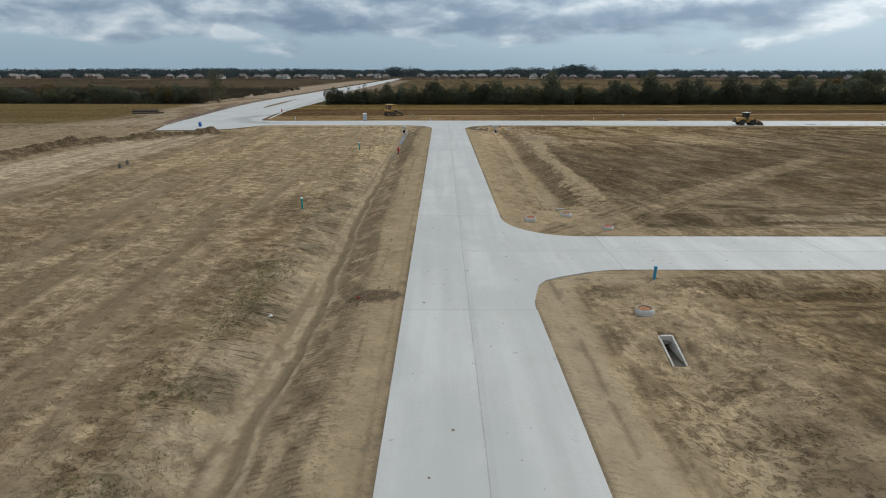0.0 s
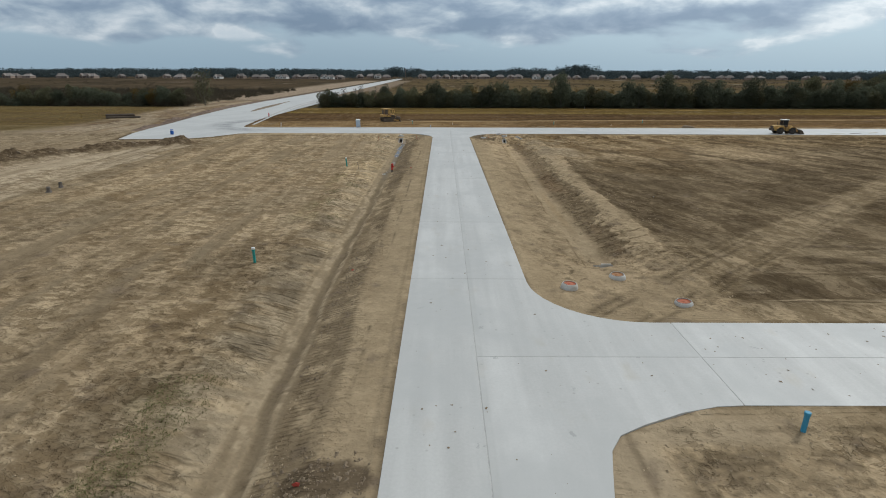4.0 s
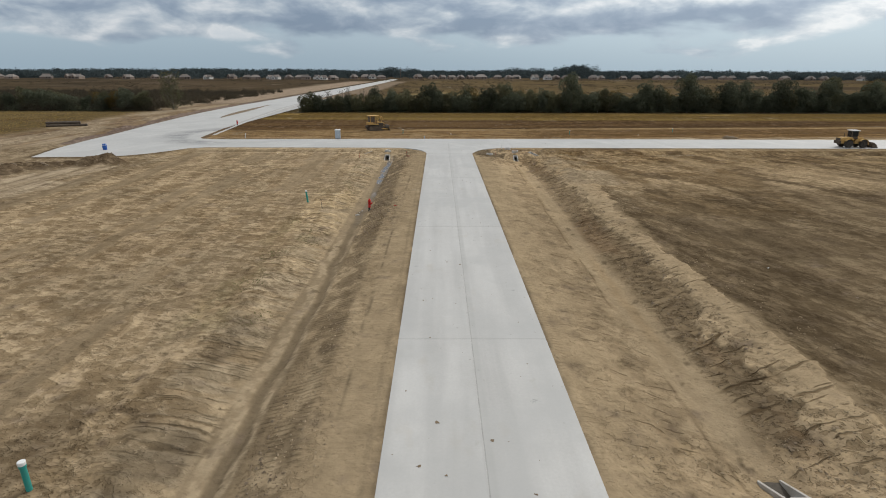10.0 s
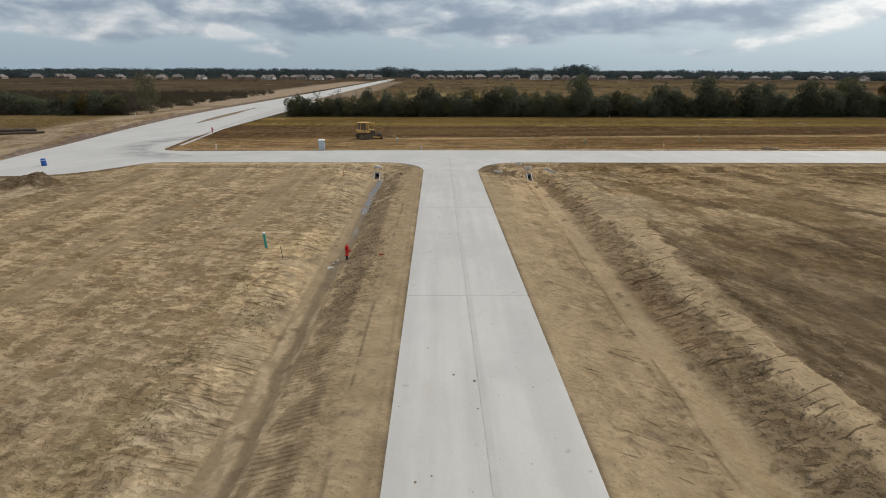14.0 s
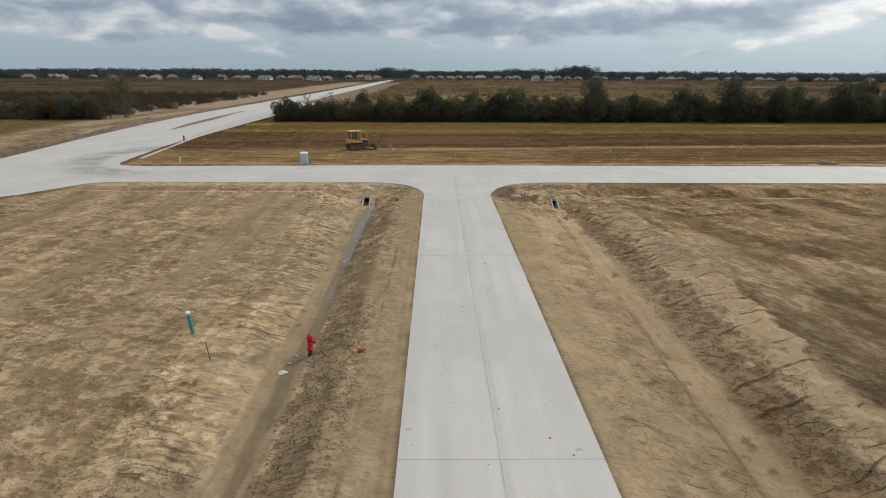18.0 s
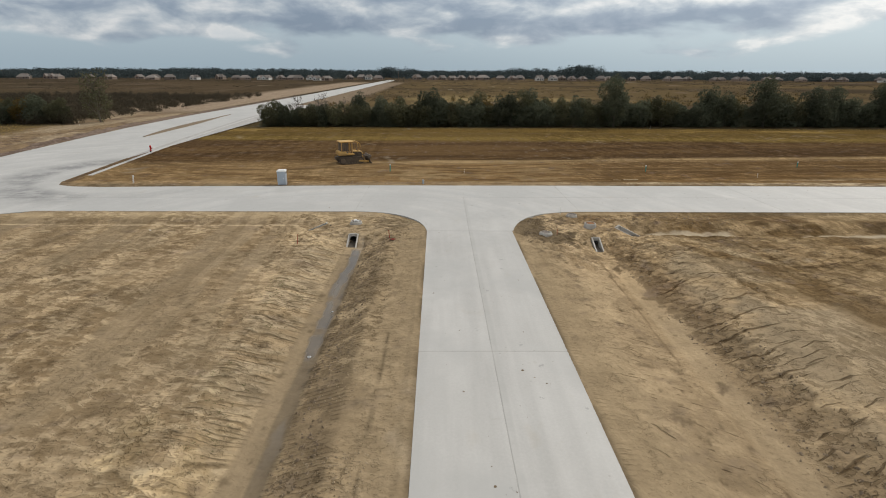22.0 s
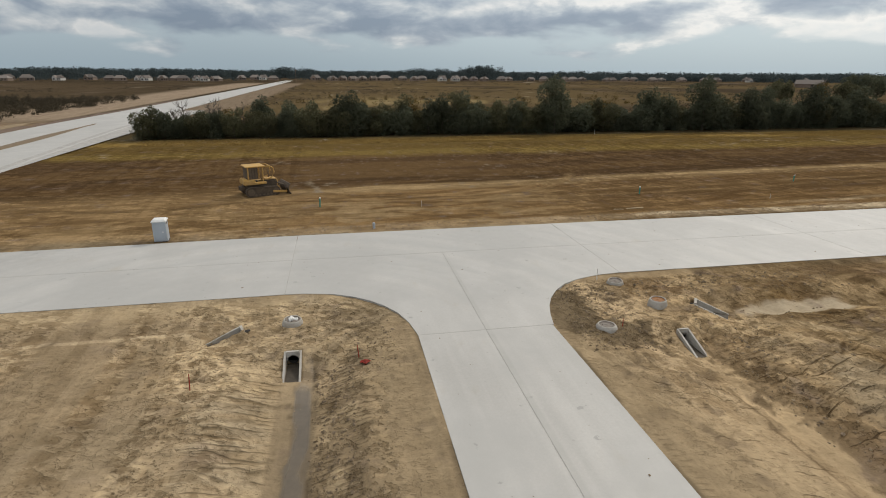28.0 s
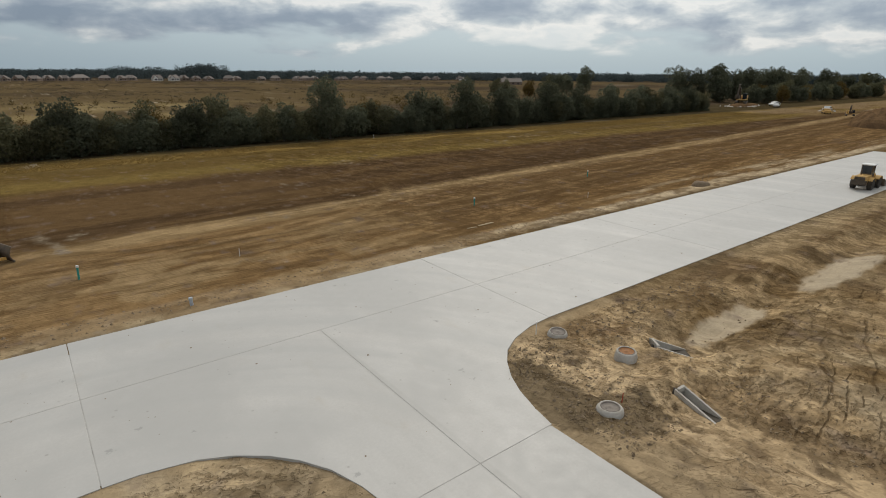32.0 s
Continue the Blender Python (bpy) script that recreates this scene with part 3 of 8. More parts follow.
# ---- helpers for meshes ----
def link(name, bm, mat, parent=None, label="", smooth=False):
    """Links a bmesh as one object, at the top or under a parent."""
    me = bpy.data.meshes.new(name)
    bm.to_mesh(me)
    bm.free()
    for mt in (mat if isinstance(mat, (list, tuple)) else (mat,)):
        me.materials.append(mt)
    if smooth:
        me.polygons.foreach_set("use_smooth", [True] * len(me.polygons))
    ob = new(name, me)
    if parent is not None:
        ob.parent = parent
    if label:
        tagged(ob, label)
    return ob


def part(name, bm, mat, parent, label="", smooth=False):
    return link(name, bm, mat, parent, label, smooth)


def base(name, m, label, category, group="", kind=""):
    """An Empty at a thing's base that carries its parts."""
    ob = new(name)
    ob.matrix_world = m
    return tagged(ob, label, category, group, kind)


def box(bm, lo, hi, bevel=0.0, m=None, taper=0.0):
    """A box between two corners, its edges rounded, its top drawn in by taper."""
    x0, y0, z0 = lo
    x1, y1, z1 = hi
    t = taper
    vs = [bm.verts.new(p) for p in ((x0, y0, z0), (x1, y0, z0), (x1, y1, z0), (x0, y1, z0),
                                    (x0 + t, y0 + t, z1), (x1 - t, y0 + t, z1), (x1 - t, y1 - t, z1), (x0 + t, y1 - t, z1))]
    fs = [bm.faces.new([vs[i] for i in q]) for q in ((3, 2, 1, 0), (4, 5, 6, 7), (0, 1, 5, 4), (1, 2, 6, 5), (2, 3, 7, 6), (3, 0, 4, 7))]
    if bevel:
        es = list({e for f in fs for e in f.edges})
        bmesh.ops.bevel(bm, geom=es, offset=bevel, segments=1, affect="EDGES", profile=0.7)
    if m is not None:
        seen = vs if not bevel else [v for v in bm.verts]
        bmesh.ops.transform(bm, matrix=m, verts=[v for v in seen if v.is_valid])
    return bm


def turned(bm, profile, n=20, m=None, cap=True):
    """A solid of revolution about z from (radius, height) pairs."""
    rings = []
    for r, z in profile:
        rings.append([bm.verts.new((r * math.cos(2 * math.pi * k / n), r * math.sin(2 * math.pi * k / n), z)) for k in range(n)])
    fs = []
    for a, b in zip(rings, rings[1:]):
        for k in range(n):
            fs.append(bm.faces.new((a[k], a[(k + 1) % n], b[(k + 1) % n], b[k])))
    if cap:
        fs.append(bm.faces.new(rings[0][::-1]))
        fs.append(bm.faces.new(rings[-1]))
    if m is not None:
        bmesh.ops.transform(bm, matrix=m, verts=[v for r in rings for v in r])
    return bm


def tube(bm, path, r, n=8):
    """A round bar along points; r may be a list."""
    pts = [Vector(p) for p in path]
    rs = r if isinstance(r, (list, tuple)) else [r] * len(pts)
    rings = []
    for i, p in enumerate(pts):
        d = (pts[min(i + 1, len(pts) - 1)] - pts[max(i - 1, 0)]).normalized()
        side = d.cross(Vector((0, 0, 1)) if abs(d.z) < 0.95 else Vector((1, 0, 0))).normalized()
        up = side.cross(d)
        rings.append([bm.verts.new(p + rs[i] * (math.cos(2 * math.pi * k / n) * side + math.sin(2 * math.pi * k / n) * up)) for k in range(n)])
    for a, b in zip(rings, rings[1:]):
        for k in range(n):
            bm.faces.new((a[k], b[k], b[(k + 1) % n], a[(k + 1) % n]))
    bm.faces.new(rings[0])
    bm.faces.new(rings[-1][::-1])
    return bm


def prism(bm, outline, y0, y1, axis="y"):
    """A side profile in x and z drawn out along y (or in y and z along x)."""
    def at(p, d):
        return (p[0], d, p[1]) if axis == "y" else (d, p[0], p[1])
    a = [bm.verts.new(at(p, y0)) for p in outline]
    b = [bm.verts.new(at(p, y1)) for p in outline]
    n = len(outline)
    bm.faces.new(a)
    bm.faces.new(b[::-1])
    for k in range(n):
        bm.faces.new((a[k], b[k], b[(k + 1) % n], a[(k + 1) % n]))
    bmesh.ops.recalc_face_normals(bm, faces=bm.faces[:])
    return bm


def B():
    return bmesh.new()


# ---- noise in arrays ----
_table = np.random.RandomState(7).rand(512, 512)


def vnoise(x, y, seed=0):
    x, y = x + seed * 37.31, y + seed * 91.7
    xi, yi = np.floor(x).astype(int), np.floor(y).astype(int)
    u, v = x - xi, y - yi
    u, v = u * u * (3 - 2 * u), v * v * (3 - 2 * v)
    a, b = _table[xi % 512, yi % 512], _table[(xi + 1) % 512, yi % 512]
    c, d = _table[xi % 512, (yi + 1) % 512], _table[(xi + 1) % 512, (yi + 1) % 512]
    return (a * (1 - u) + b * u) * (1 - v) + (c * (1 - u) + d * u) * v


def fbm(x, y, octaves=4, seed=0):
    out, amp, tot = 0.0, 1.0, 0.0
    for o in range(octaves):
        out, tot = out + amp * vnoise(x * 2 ** o, y * 2 ** o, seed + o), tot + amp
        amp *= 0.55
    return out / tot


def ease(v, lo, hi):
    t = np.clip((v - lo) / (hi - lo), 0, 1)
    return t * t * (3 - 2 * t)


def band(v, lo, hi, soft):
    return ease(v, lo - soft, lo + soft) * (1 - ease(v, hi - soft, hi + soft))


def rut(x, y, ax, ay, bx, by, half):
    """1 on the line from a to b, falling to 0 at half its width."""
    dx, dy = bx - ax, by - ay
    ln = math.hypot(dx, dy)
    s = ((x - ax) * dx + (y - ay) * dy) / ln
    d = np.abs((x - ax) * dy - (y - ay) * dx) / ln
    return np.clip(1 - d / half, 0, 1) * ease(s, -1, 1) * (1 - ease(s, ln - 1, ln + 1))


# ---- the lie of the land ----
# culvert ends: x, y, floor height, heading, length, width
CULVERTS = ((-7.45, 93.1, -0.80, 180, 1.55, 0.68), (10.8, 91.9, -0.68, 178, 1.75, 0.54), (9.98, 3.35, -0.68, 183, 1.6, 0.60),
            (10.2, 26.9, -0.74, 0, 1.5, 0.72), (13.3, 94.6, -0.56, -126, 1.7, 0.86), (-10.0, 95.6, -0.66, 110, 1.7, 0.66))


def ditch_west_x(y):
    return -6.6 - 0.5 * ease(y, 12, 26)


def ditch_east_x(y):
    return 10.1 + 0.9 * ease(y, 40, 88)


def east_edge(y):
    """East side of the boulevard."""
    return np.interp(y, [89.5, 90.6, 92.8, 95.6, 98.2, 99.4, 109.6, 110.4, 112.2, 116, 134, 159, 193, 240, 660, 785],
                     [-46, -43.6, -41.3, -39.6, -38.2, -37, -37, -41.2, -42.1, -42.6, -44.8, -47.4, -50, -51.4, -54, -55.5])


def west_edge(y):
    """West side of the boulevard."""
    return np.interp(y, [89, 98, 108.7, 116, 134, 165, 200, 250, 660, 785], [-55.5, -57.9, -59.4, -60, -62.5, -66, -67.5, -66.5, -65, -64])


def spoil_ridge(x, y):
    """Bank of dug-out soil winding round the haul yard."""
    x = x + 2.2 * (fbm(x * 0.12, y * 0.12, 3, 38) - 0.5)
    return np.maximum(np.maximum(rut(x, y, -59, 40, -60, 68, 3.2), rut(x, y, -60, 67, -51, 81, 3.2)), rut(x, y, -52.5, 80, -42.5, 87.3, 2.4))


def mud_edge(x, y):
    """Greyish mud pushed up along the boulevard's west side."""
    xe = west_edge(y) - 1.5
    return np.clip(1 - np.abs(x - xe + 1.2 * (fbm(x * 0.2, y * 0.2, 3, 39) - 0.5)) / 1.7, 0, 1) * band(y, 103, 320, 5)


def rill(y):
    """How far the water line in the west ditch wanders from its middle."""
    return 0.7 * (fbm(y * 0.22, y * 0, 3, 66) - 0.5) + 0.22 * (fbm(y * 0.9, y * 0, 2, 68) - 0.5)


def land(x, y):
    """Height of the ground."""
    wob = (fbm(x * 0.25, y * 0.25, 3, 3) - 0.5)
    z = np.full_like(x, -0.07) + wob * 0.10 * ease(np.abs(x - 1.45), 3.6, 6)
    # west verge, ditch and field
    u = -(x + 0.35 * (fbm(y * 0.22, x * 0.05, 3, 5) - 0.5))
    c = -ditch_west_x(y)
    prof = np.interp(u - c, [-5.2, -2.6, -0.95, -0.45, 0.35, 1.0, 2.9, 5.0, 30], [-0.06, -0.13, -0.66, -0.82, -0.84, -0.66, -0.22, -0.30, -0.33])
    flat = np.interp(u, [1.8, 5, 9, 14], [-0.06, -0.10, -0.18, -0.30])
    w = 1 - ease(y, 92.0, 93.6)
    zw = prof * w + flat * (1 - w)
    zw = zw - 0.32 * rut(x, y, -10.6, 95.5, -15.0, 93.9, 1.1)
    rise = ease(y + 0.5 * wob, 96.2, 97.5)
    zw = zw * (1 - rise) - 0.08 * rise
    west = (x < 1.45) & (y < 100)
    z = np.where(west, zw + wob * 0.14 * ease(u, 3, 5), z)
    # east verge, ditch, spoil berm and field
    e = x + 0.4 * (fbm(y * 0.2, x * 0.05, 3, 9) - 0.5) - ditch_east_x(y)
    prof = np.interp(e, [-5.3, -3.6, -0.9, -0.3, 0.5, 1.0, 3.6, 4.8, 6.6, 10, 30], [-0.06, -0.11, -0.56, -0.66, -0.66, -0.55, 0.0, 0.16, 0.06, -0.06, -0.06])
    w = np.maximum(ease(y, 26.0, 28.0) * (1 - ease(y, 91.3, 92.8)), 1 - ease(y, 1.6, 3.6))
    flat = np.interp(x, [4.7, 7, 14, 22], [-0.06, -0.05, -0.03, -0.05])
    ze = prof * w + flat * (1 - w)
    # cross ditches along the side road and the far road
    for yc, s0, dep in ((22.6, 14.0, 0.38), (8.0, 14.0, 0.42), (94.2, 12.6, 0.55)):
        g = np.clip(1 - np.abs(y - yc + 0.5 * wob) / 2.2, 0, 1) * ease(x, s0, s0 + 2)
        ze = ze - dep * g * g * (3 - 2 * g) * (1 if yc > 50 else 0.8)
    rise = ease(y, 96.2, 98.9)
    ze = ze * (1 - rise) - 0.08 * rise
    east = (x >= 1.45) & (y < 100)
    z = np.where(east, ze + wob * 0.16 * ease(x, 5.2, 8), z)
    # low ground north of the far road, the spoil ridge to the west
    z = np.where(y > 100, -0.09 - 0.12 * ease(y, 112, 116) + wob * 0.12 * ease(y, 111.5, 115), z)
    z = z + spoil_ridge(x, y) * (0.15 + 2.0 * np.clip(fbm(x * 0.45, y * 0.45, 4, 31) - 0.2, 0, 1))
    edge = mud_edge(x, y)
    z = z + edge * (0.10 + 1.1 * np.clip(fbm(x * 0.6, y * 0.35, 4, 37) - 0.3, 0, 1))
    bank = band(x, -74, -62, 2.5) * band(y, 112, 216, 5) * ease(-x - 0.10 * (y - 112) + 3, 62.5, 65)
    z = z + bank * 1.3 * np.clip(fbm(x * 0.35, y * 0.22, 4, 35) - 0.38, 0, 1)
    return z


def paved(x, y):
    """Distance outside the nearest pavement (0 on it)."""
    d = np.hypot(np.maximum(np.maximum(-1.85 - x, x - 4.75), 0), np.maximum(y - 99, 0))
    d = np.minimum(d, np.hypot(np.maximum(np.maximum(11.65 - y, y - 18.4), 0), np.maximum(4.75 - x, 0)))
    d = np.minimum(d, np.hypot(np.maximum(np.maximum(99.4 - y, y - 110.8), 0), np.maximum(np.maximum(-38 - x, x - 104), 0)))
    d = np.minimum(d, np.hypot(np.maximum(np.maximum(89.4 - y, y - 210), 0), np.maximum(np.maximum(west_edge(y) - x, x - east_edge(y) - 1.9 * ease(y, 112, 117)), 0)))
    return d


def puddle(x, y):
    """Standing water in the west ditch."""
    c = x - ditch_west_x(y) - 0.18 + 0.95 * (fbm(y * 0.25, y * 0, 3, 161) - 0.5) + 0.3 * (fbm(y * 1.1, x * 0.8, 2, 162) - 0.5)
    w = 0.24 + 0.55 * (fbm(y * 0.5, y * 0, 3, 163) - 0.5)
    return ease(w - np.abs(c), -0.05, 0.08) * ease(y, 66, 73) * (1 - ease(y, 90.6, 91.6)) * ease(fbm(y * 0.35, x * 0.3, 3, 165) + 0.25 * ease(y, 80, 88), 0.40, 0.50)


def lumpy(x, y):
    """Where the soil lies crumbled and unraked."""
    c, ce = x - ditch_west_x(y), x - ditch_east_x(y)
    g = 0.25 + 0.75 * ease(fbm(x * 0.35, y * 0.35, 3, 191), 0.40, 0.54)
    v = band(x, 5.4, 26, 1.2) * np.maximum(band(y, 91.0, 98.8, 0.8), ease(x, 10.5, 13) * band(y, 86, 98.8, 1)) * g + band(x, -14, -2.8, 0.8) * band(y, 91.5, 98.7, 0.6) * g
    v = v + band(c, 0.75, 3.3, 0.25) * (0.9 * band(y, 74, 93, 3) + band(y, 54, 68, 2) + 0.35 * band(y, -6, 54, 2)) + 0.3 * band(c, 3.3, 4.6, 0.4) * band(y, 54, 93, 3)
    v = v + 0.35 * band(ce, -5.0, -0.8, 0.5) * ease(y, 27, 29) * (1 - ease(y, 89, 91)) * g + 0.85 * band(ce, 0.9, 3.4, 0.4) * ease(y, 27, 29) * (1 - ease(y, 89, 91)) + 0.45 * band(ce, 3.4, 6.2, 0.5) * ease(y, 27, 29) * (1 - ease(y, 89, 91)) * g
    v = v + 0.75 * g * band(x, 6.5, 17, 1.5) * band(y, 19.3, 30, 1) + g * band(x, 7.5, 26, 1.0) * band(y, -9, 10.3, 1) + 0.45 * band(c, -5.5, -0.9, 0.5) * (1 - ease(y, 91, 93)) * g
    v = v + 0.55 * ease(x, 14, 18) * band(y, 78, 99, 2) * g + 0.38 * ease(-x, 8.5, 11) * (1 - ease(-x, 34, 46)) * (1 - ease(y, 96, 98)) * g
    return np.clip(v, 0, 1) * ease(paved(x, y), 0.3, 1.0)


def crust(x, y):
    """Pale dried spread along the crest of the east bank, with a broken rim."""
    e = x - ditch_east_x(y) - 3.9 - 0.6 * ease(y, 58, 72) + 0.9 * ease(y, 78, 88) + 2.6 * (fbm(x * 0.35, y * 0.28, 4, 25) - 0.5)
    v = 1 - np.abs(e) / (1.35 + 1.15 * ease(y, 58, 70)) + 0.9 * (fbm(x * 1.4, y * 1.4, 3, 26) - 0.5)
    return ease(v, 0.30, 0.40) * ease(y, 27.5, 30) * (1 - ease(y, 88, 91)) * (1 - 0.25 * ease(y, 55, 70) * ease(fbm(x * 0.3, y * 0.3, 3, 27), 0.46, 0.56))


def roughen(x, y, z):
    """Tracks, cleat marks and clods pressed into the ground."""
    d = paved(x, y)
    away = ease(d, 0.25, 1.2)
    c = x - ditch_west_x(y)
    slope_w = band(c, -3.0, -0.7, 0.5) + 0.25 * band(c, 0.7, 2.4, 0.3)
    slope_e = band(x - ditch_east_x(y), 0.7, 4.4, 0.5)
    gate = ease(fbm(x * 0.25, y * 0.10, 3, 12), 0.42, 0.58)
    cleat = np.sin(2 * math.pi * (y / 0.42 + 1.6 * fbm(x * 0.5, y * 0.3, 3, 14) + 0.12 * x))
    z = z + 0.022 * cleat * slope_w * gate * ease(y, -10, -6) * (1 - ease(y, 91, 93))
    drag = fbm(x * 1.1, y * 2.4, 5, 16) - 0.5
    z = z + 0.11 * drag * (slope_e * ease(y, 28, 30) + 0.7 * band(c, -4.2, -0.7, 0.4)) * (1 - ease(y, 93, 95))
    z = z - 0.10 * band(c - rill(y), -0.06, 0.40, 0.10) * (1 - ease(y, 50, 60)) * (1 - ease(y, 91, 93))
    till = fbm(x * 2.4 + 0.3 * y, y * 0.35, 3, 18) - 0.5
    z = z + (0.025 * till + 0.08 * (fbm(x * 1.3, y * 0.9, 5, 19) - 0.5)) * away * (ease(-x, 9, 11) + ease(x, 16, 20)) * (1 - ease(y, 96, 98))
    lump = fbm(x * 1.9, y * 1.9, 4, 20) - 0.5
    berm = band(x - ditch_east_x(y), 3.0, 7.0, 0.8) * ease(y, 27, 29)
    z = z + lump * away * (0.035 + 0.10 * berm) + 0.10 * crust(x, y)
    bank_e = band(x - ditch_east_x(y), 1.0, 4.0, 0.5) * ease(y, 27, 29) * (1 - ease(y, 91, 93))
    z = z + bank_e * 0.10 * (fbm(x * 2.6, y * 2.6, 3, 24) - 0.5)
    corner = band(x, 5.5, 16, 2) * band(y, 88, 98.4, 1.2) + band(x, 6, 14, 2) * np.maximum(band(y, 19.5, 30, 1.5), band(y, 0, 10, 1.2))
    corner = corner + band(x, -12, -3.0, 1.5) * band(y, 90, 98.4, 1.2) + band(x, -5.9, -3.4, 0.4) * band(y, 57, 66, 2)
    z = z + lumpy(x, y) * (0.22 * (fbm(x * 1.1, y * 1.1, 5, 193) - 0.5) - 0.16 * np.abs(fbm(x * 2.1, y * 2.1, 4, 194) - 0.5))
    z = z + (fbm(x * 1.3, y * 1.3, 4, 22) - 0.5) * 0.22 * np.clip(corner, 0, 1) * away
    torn = band(x, 5.4, 30, 1.2) * band(y, 84, 98.4, 1.0) * ease(paved(x, y), 0.5, 1.6)
    z = z + torn * (0.26 * (0.5 - np.abs(fbm((x + 0.3 * y) * 0.75, (y - 0.3 * x) * 0.5, 4, 225) - 0.5) * 2.4) - 0.06)
    for ax, ay, bx, by in ((7.0, 19.0, 36, 44.5), (9.2, 17.8, 38, 42.6)):
        r = rut(x, y, ax, ay, bx, by, 0.5)
        z = z - 0.07 * r * away * (0.75 + 0.25 * np.sin(2 * math.pi * ((x - ax) + (y - ay)) / 0.45))
    for k in range(5):
        r = rut(x, y, -30, 114.5 + 3.2 * k, 90, 120.5 + 4.2 * k, 0.5)
        z = z - 0.05 * r
    z = np.where(d < 0.4, np.clip(z, -0.026, -0.014), z)
    z = np.where((x < -33) & (d < 4), np.maximum(z, -0.02 - 0.11 * d), z)
    pud = puddle(x, y)
    z = z * (1 - pud) - 0.83 * pud
    # loose soil creeping over the slab edges
    spill = ease(fbm(x * 1.1, y * 1.1, 4, 28), 0.44, 0.62) * (d > 0.0) * (1 - ease(d, 0.12, 0.55)) * (1 - (np.abs(x - 1.5) < 11) * (y > 91) * (y < 101)) * (1 - (x > 4.7) * (x < 11.5) * (y > 4.5) * (y < 25)) * (x > -34)
    z = z + 0.045 * spill
    for cx, cy, cz, head, ln, wd in CULVERTS:
        h = radians(head)
        lx, ly = (x - cx) * math.cos(h) + (y - cy) * math.sin(h), -(x - cx) * math.sin(h) + (y - cy) * math.cos(h)
        inner = (np.abs(lx) < wd / 2 + 0.03) & (ly > -0.25) & (ly < ln - 0.12)
        z = np.where(inner, np.minimum(z, cz - 0.05), z)
        if cx == -10.0:
            top = cz + 0.10 + 0.55 * (1 - ly / ln)
            z = np.where((lx < 0.1 - wd / 2) & (lx > -wd / 2 - 0.5) & (ly > -0.1) & (ly < ln), np.maximum(z, top), z)
            continue
        flank = (np.abs(lx) >= wd / 2 + 0.03) & (np.abs(lx) < wd / 2 + 0.5) & (ly > -0.1) & (ly < ln)
        top = cz + 0.05 + 0.55 * (1 - ly / ln)
        z = np.where(flank, np.minimum(np.maximum(z, top - 0.16), top - 0.02), z)
        fan = (np.abs(lx) < 0.6) & (ly >= ln - 0.12) & (ly < ln + 1.6)
        z = np.where(fan, np.clip(z, cz + 0.012, cz + 0.03 + 0.12 * np.abs(lx)), z)
    return z


def lerp(a, b, t):
    return a + (np.asarray(b) - a) * t[..., None]


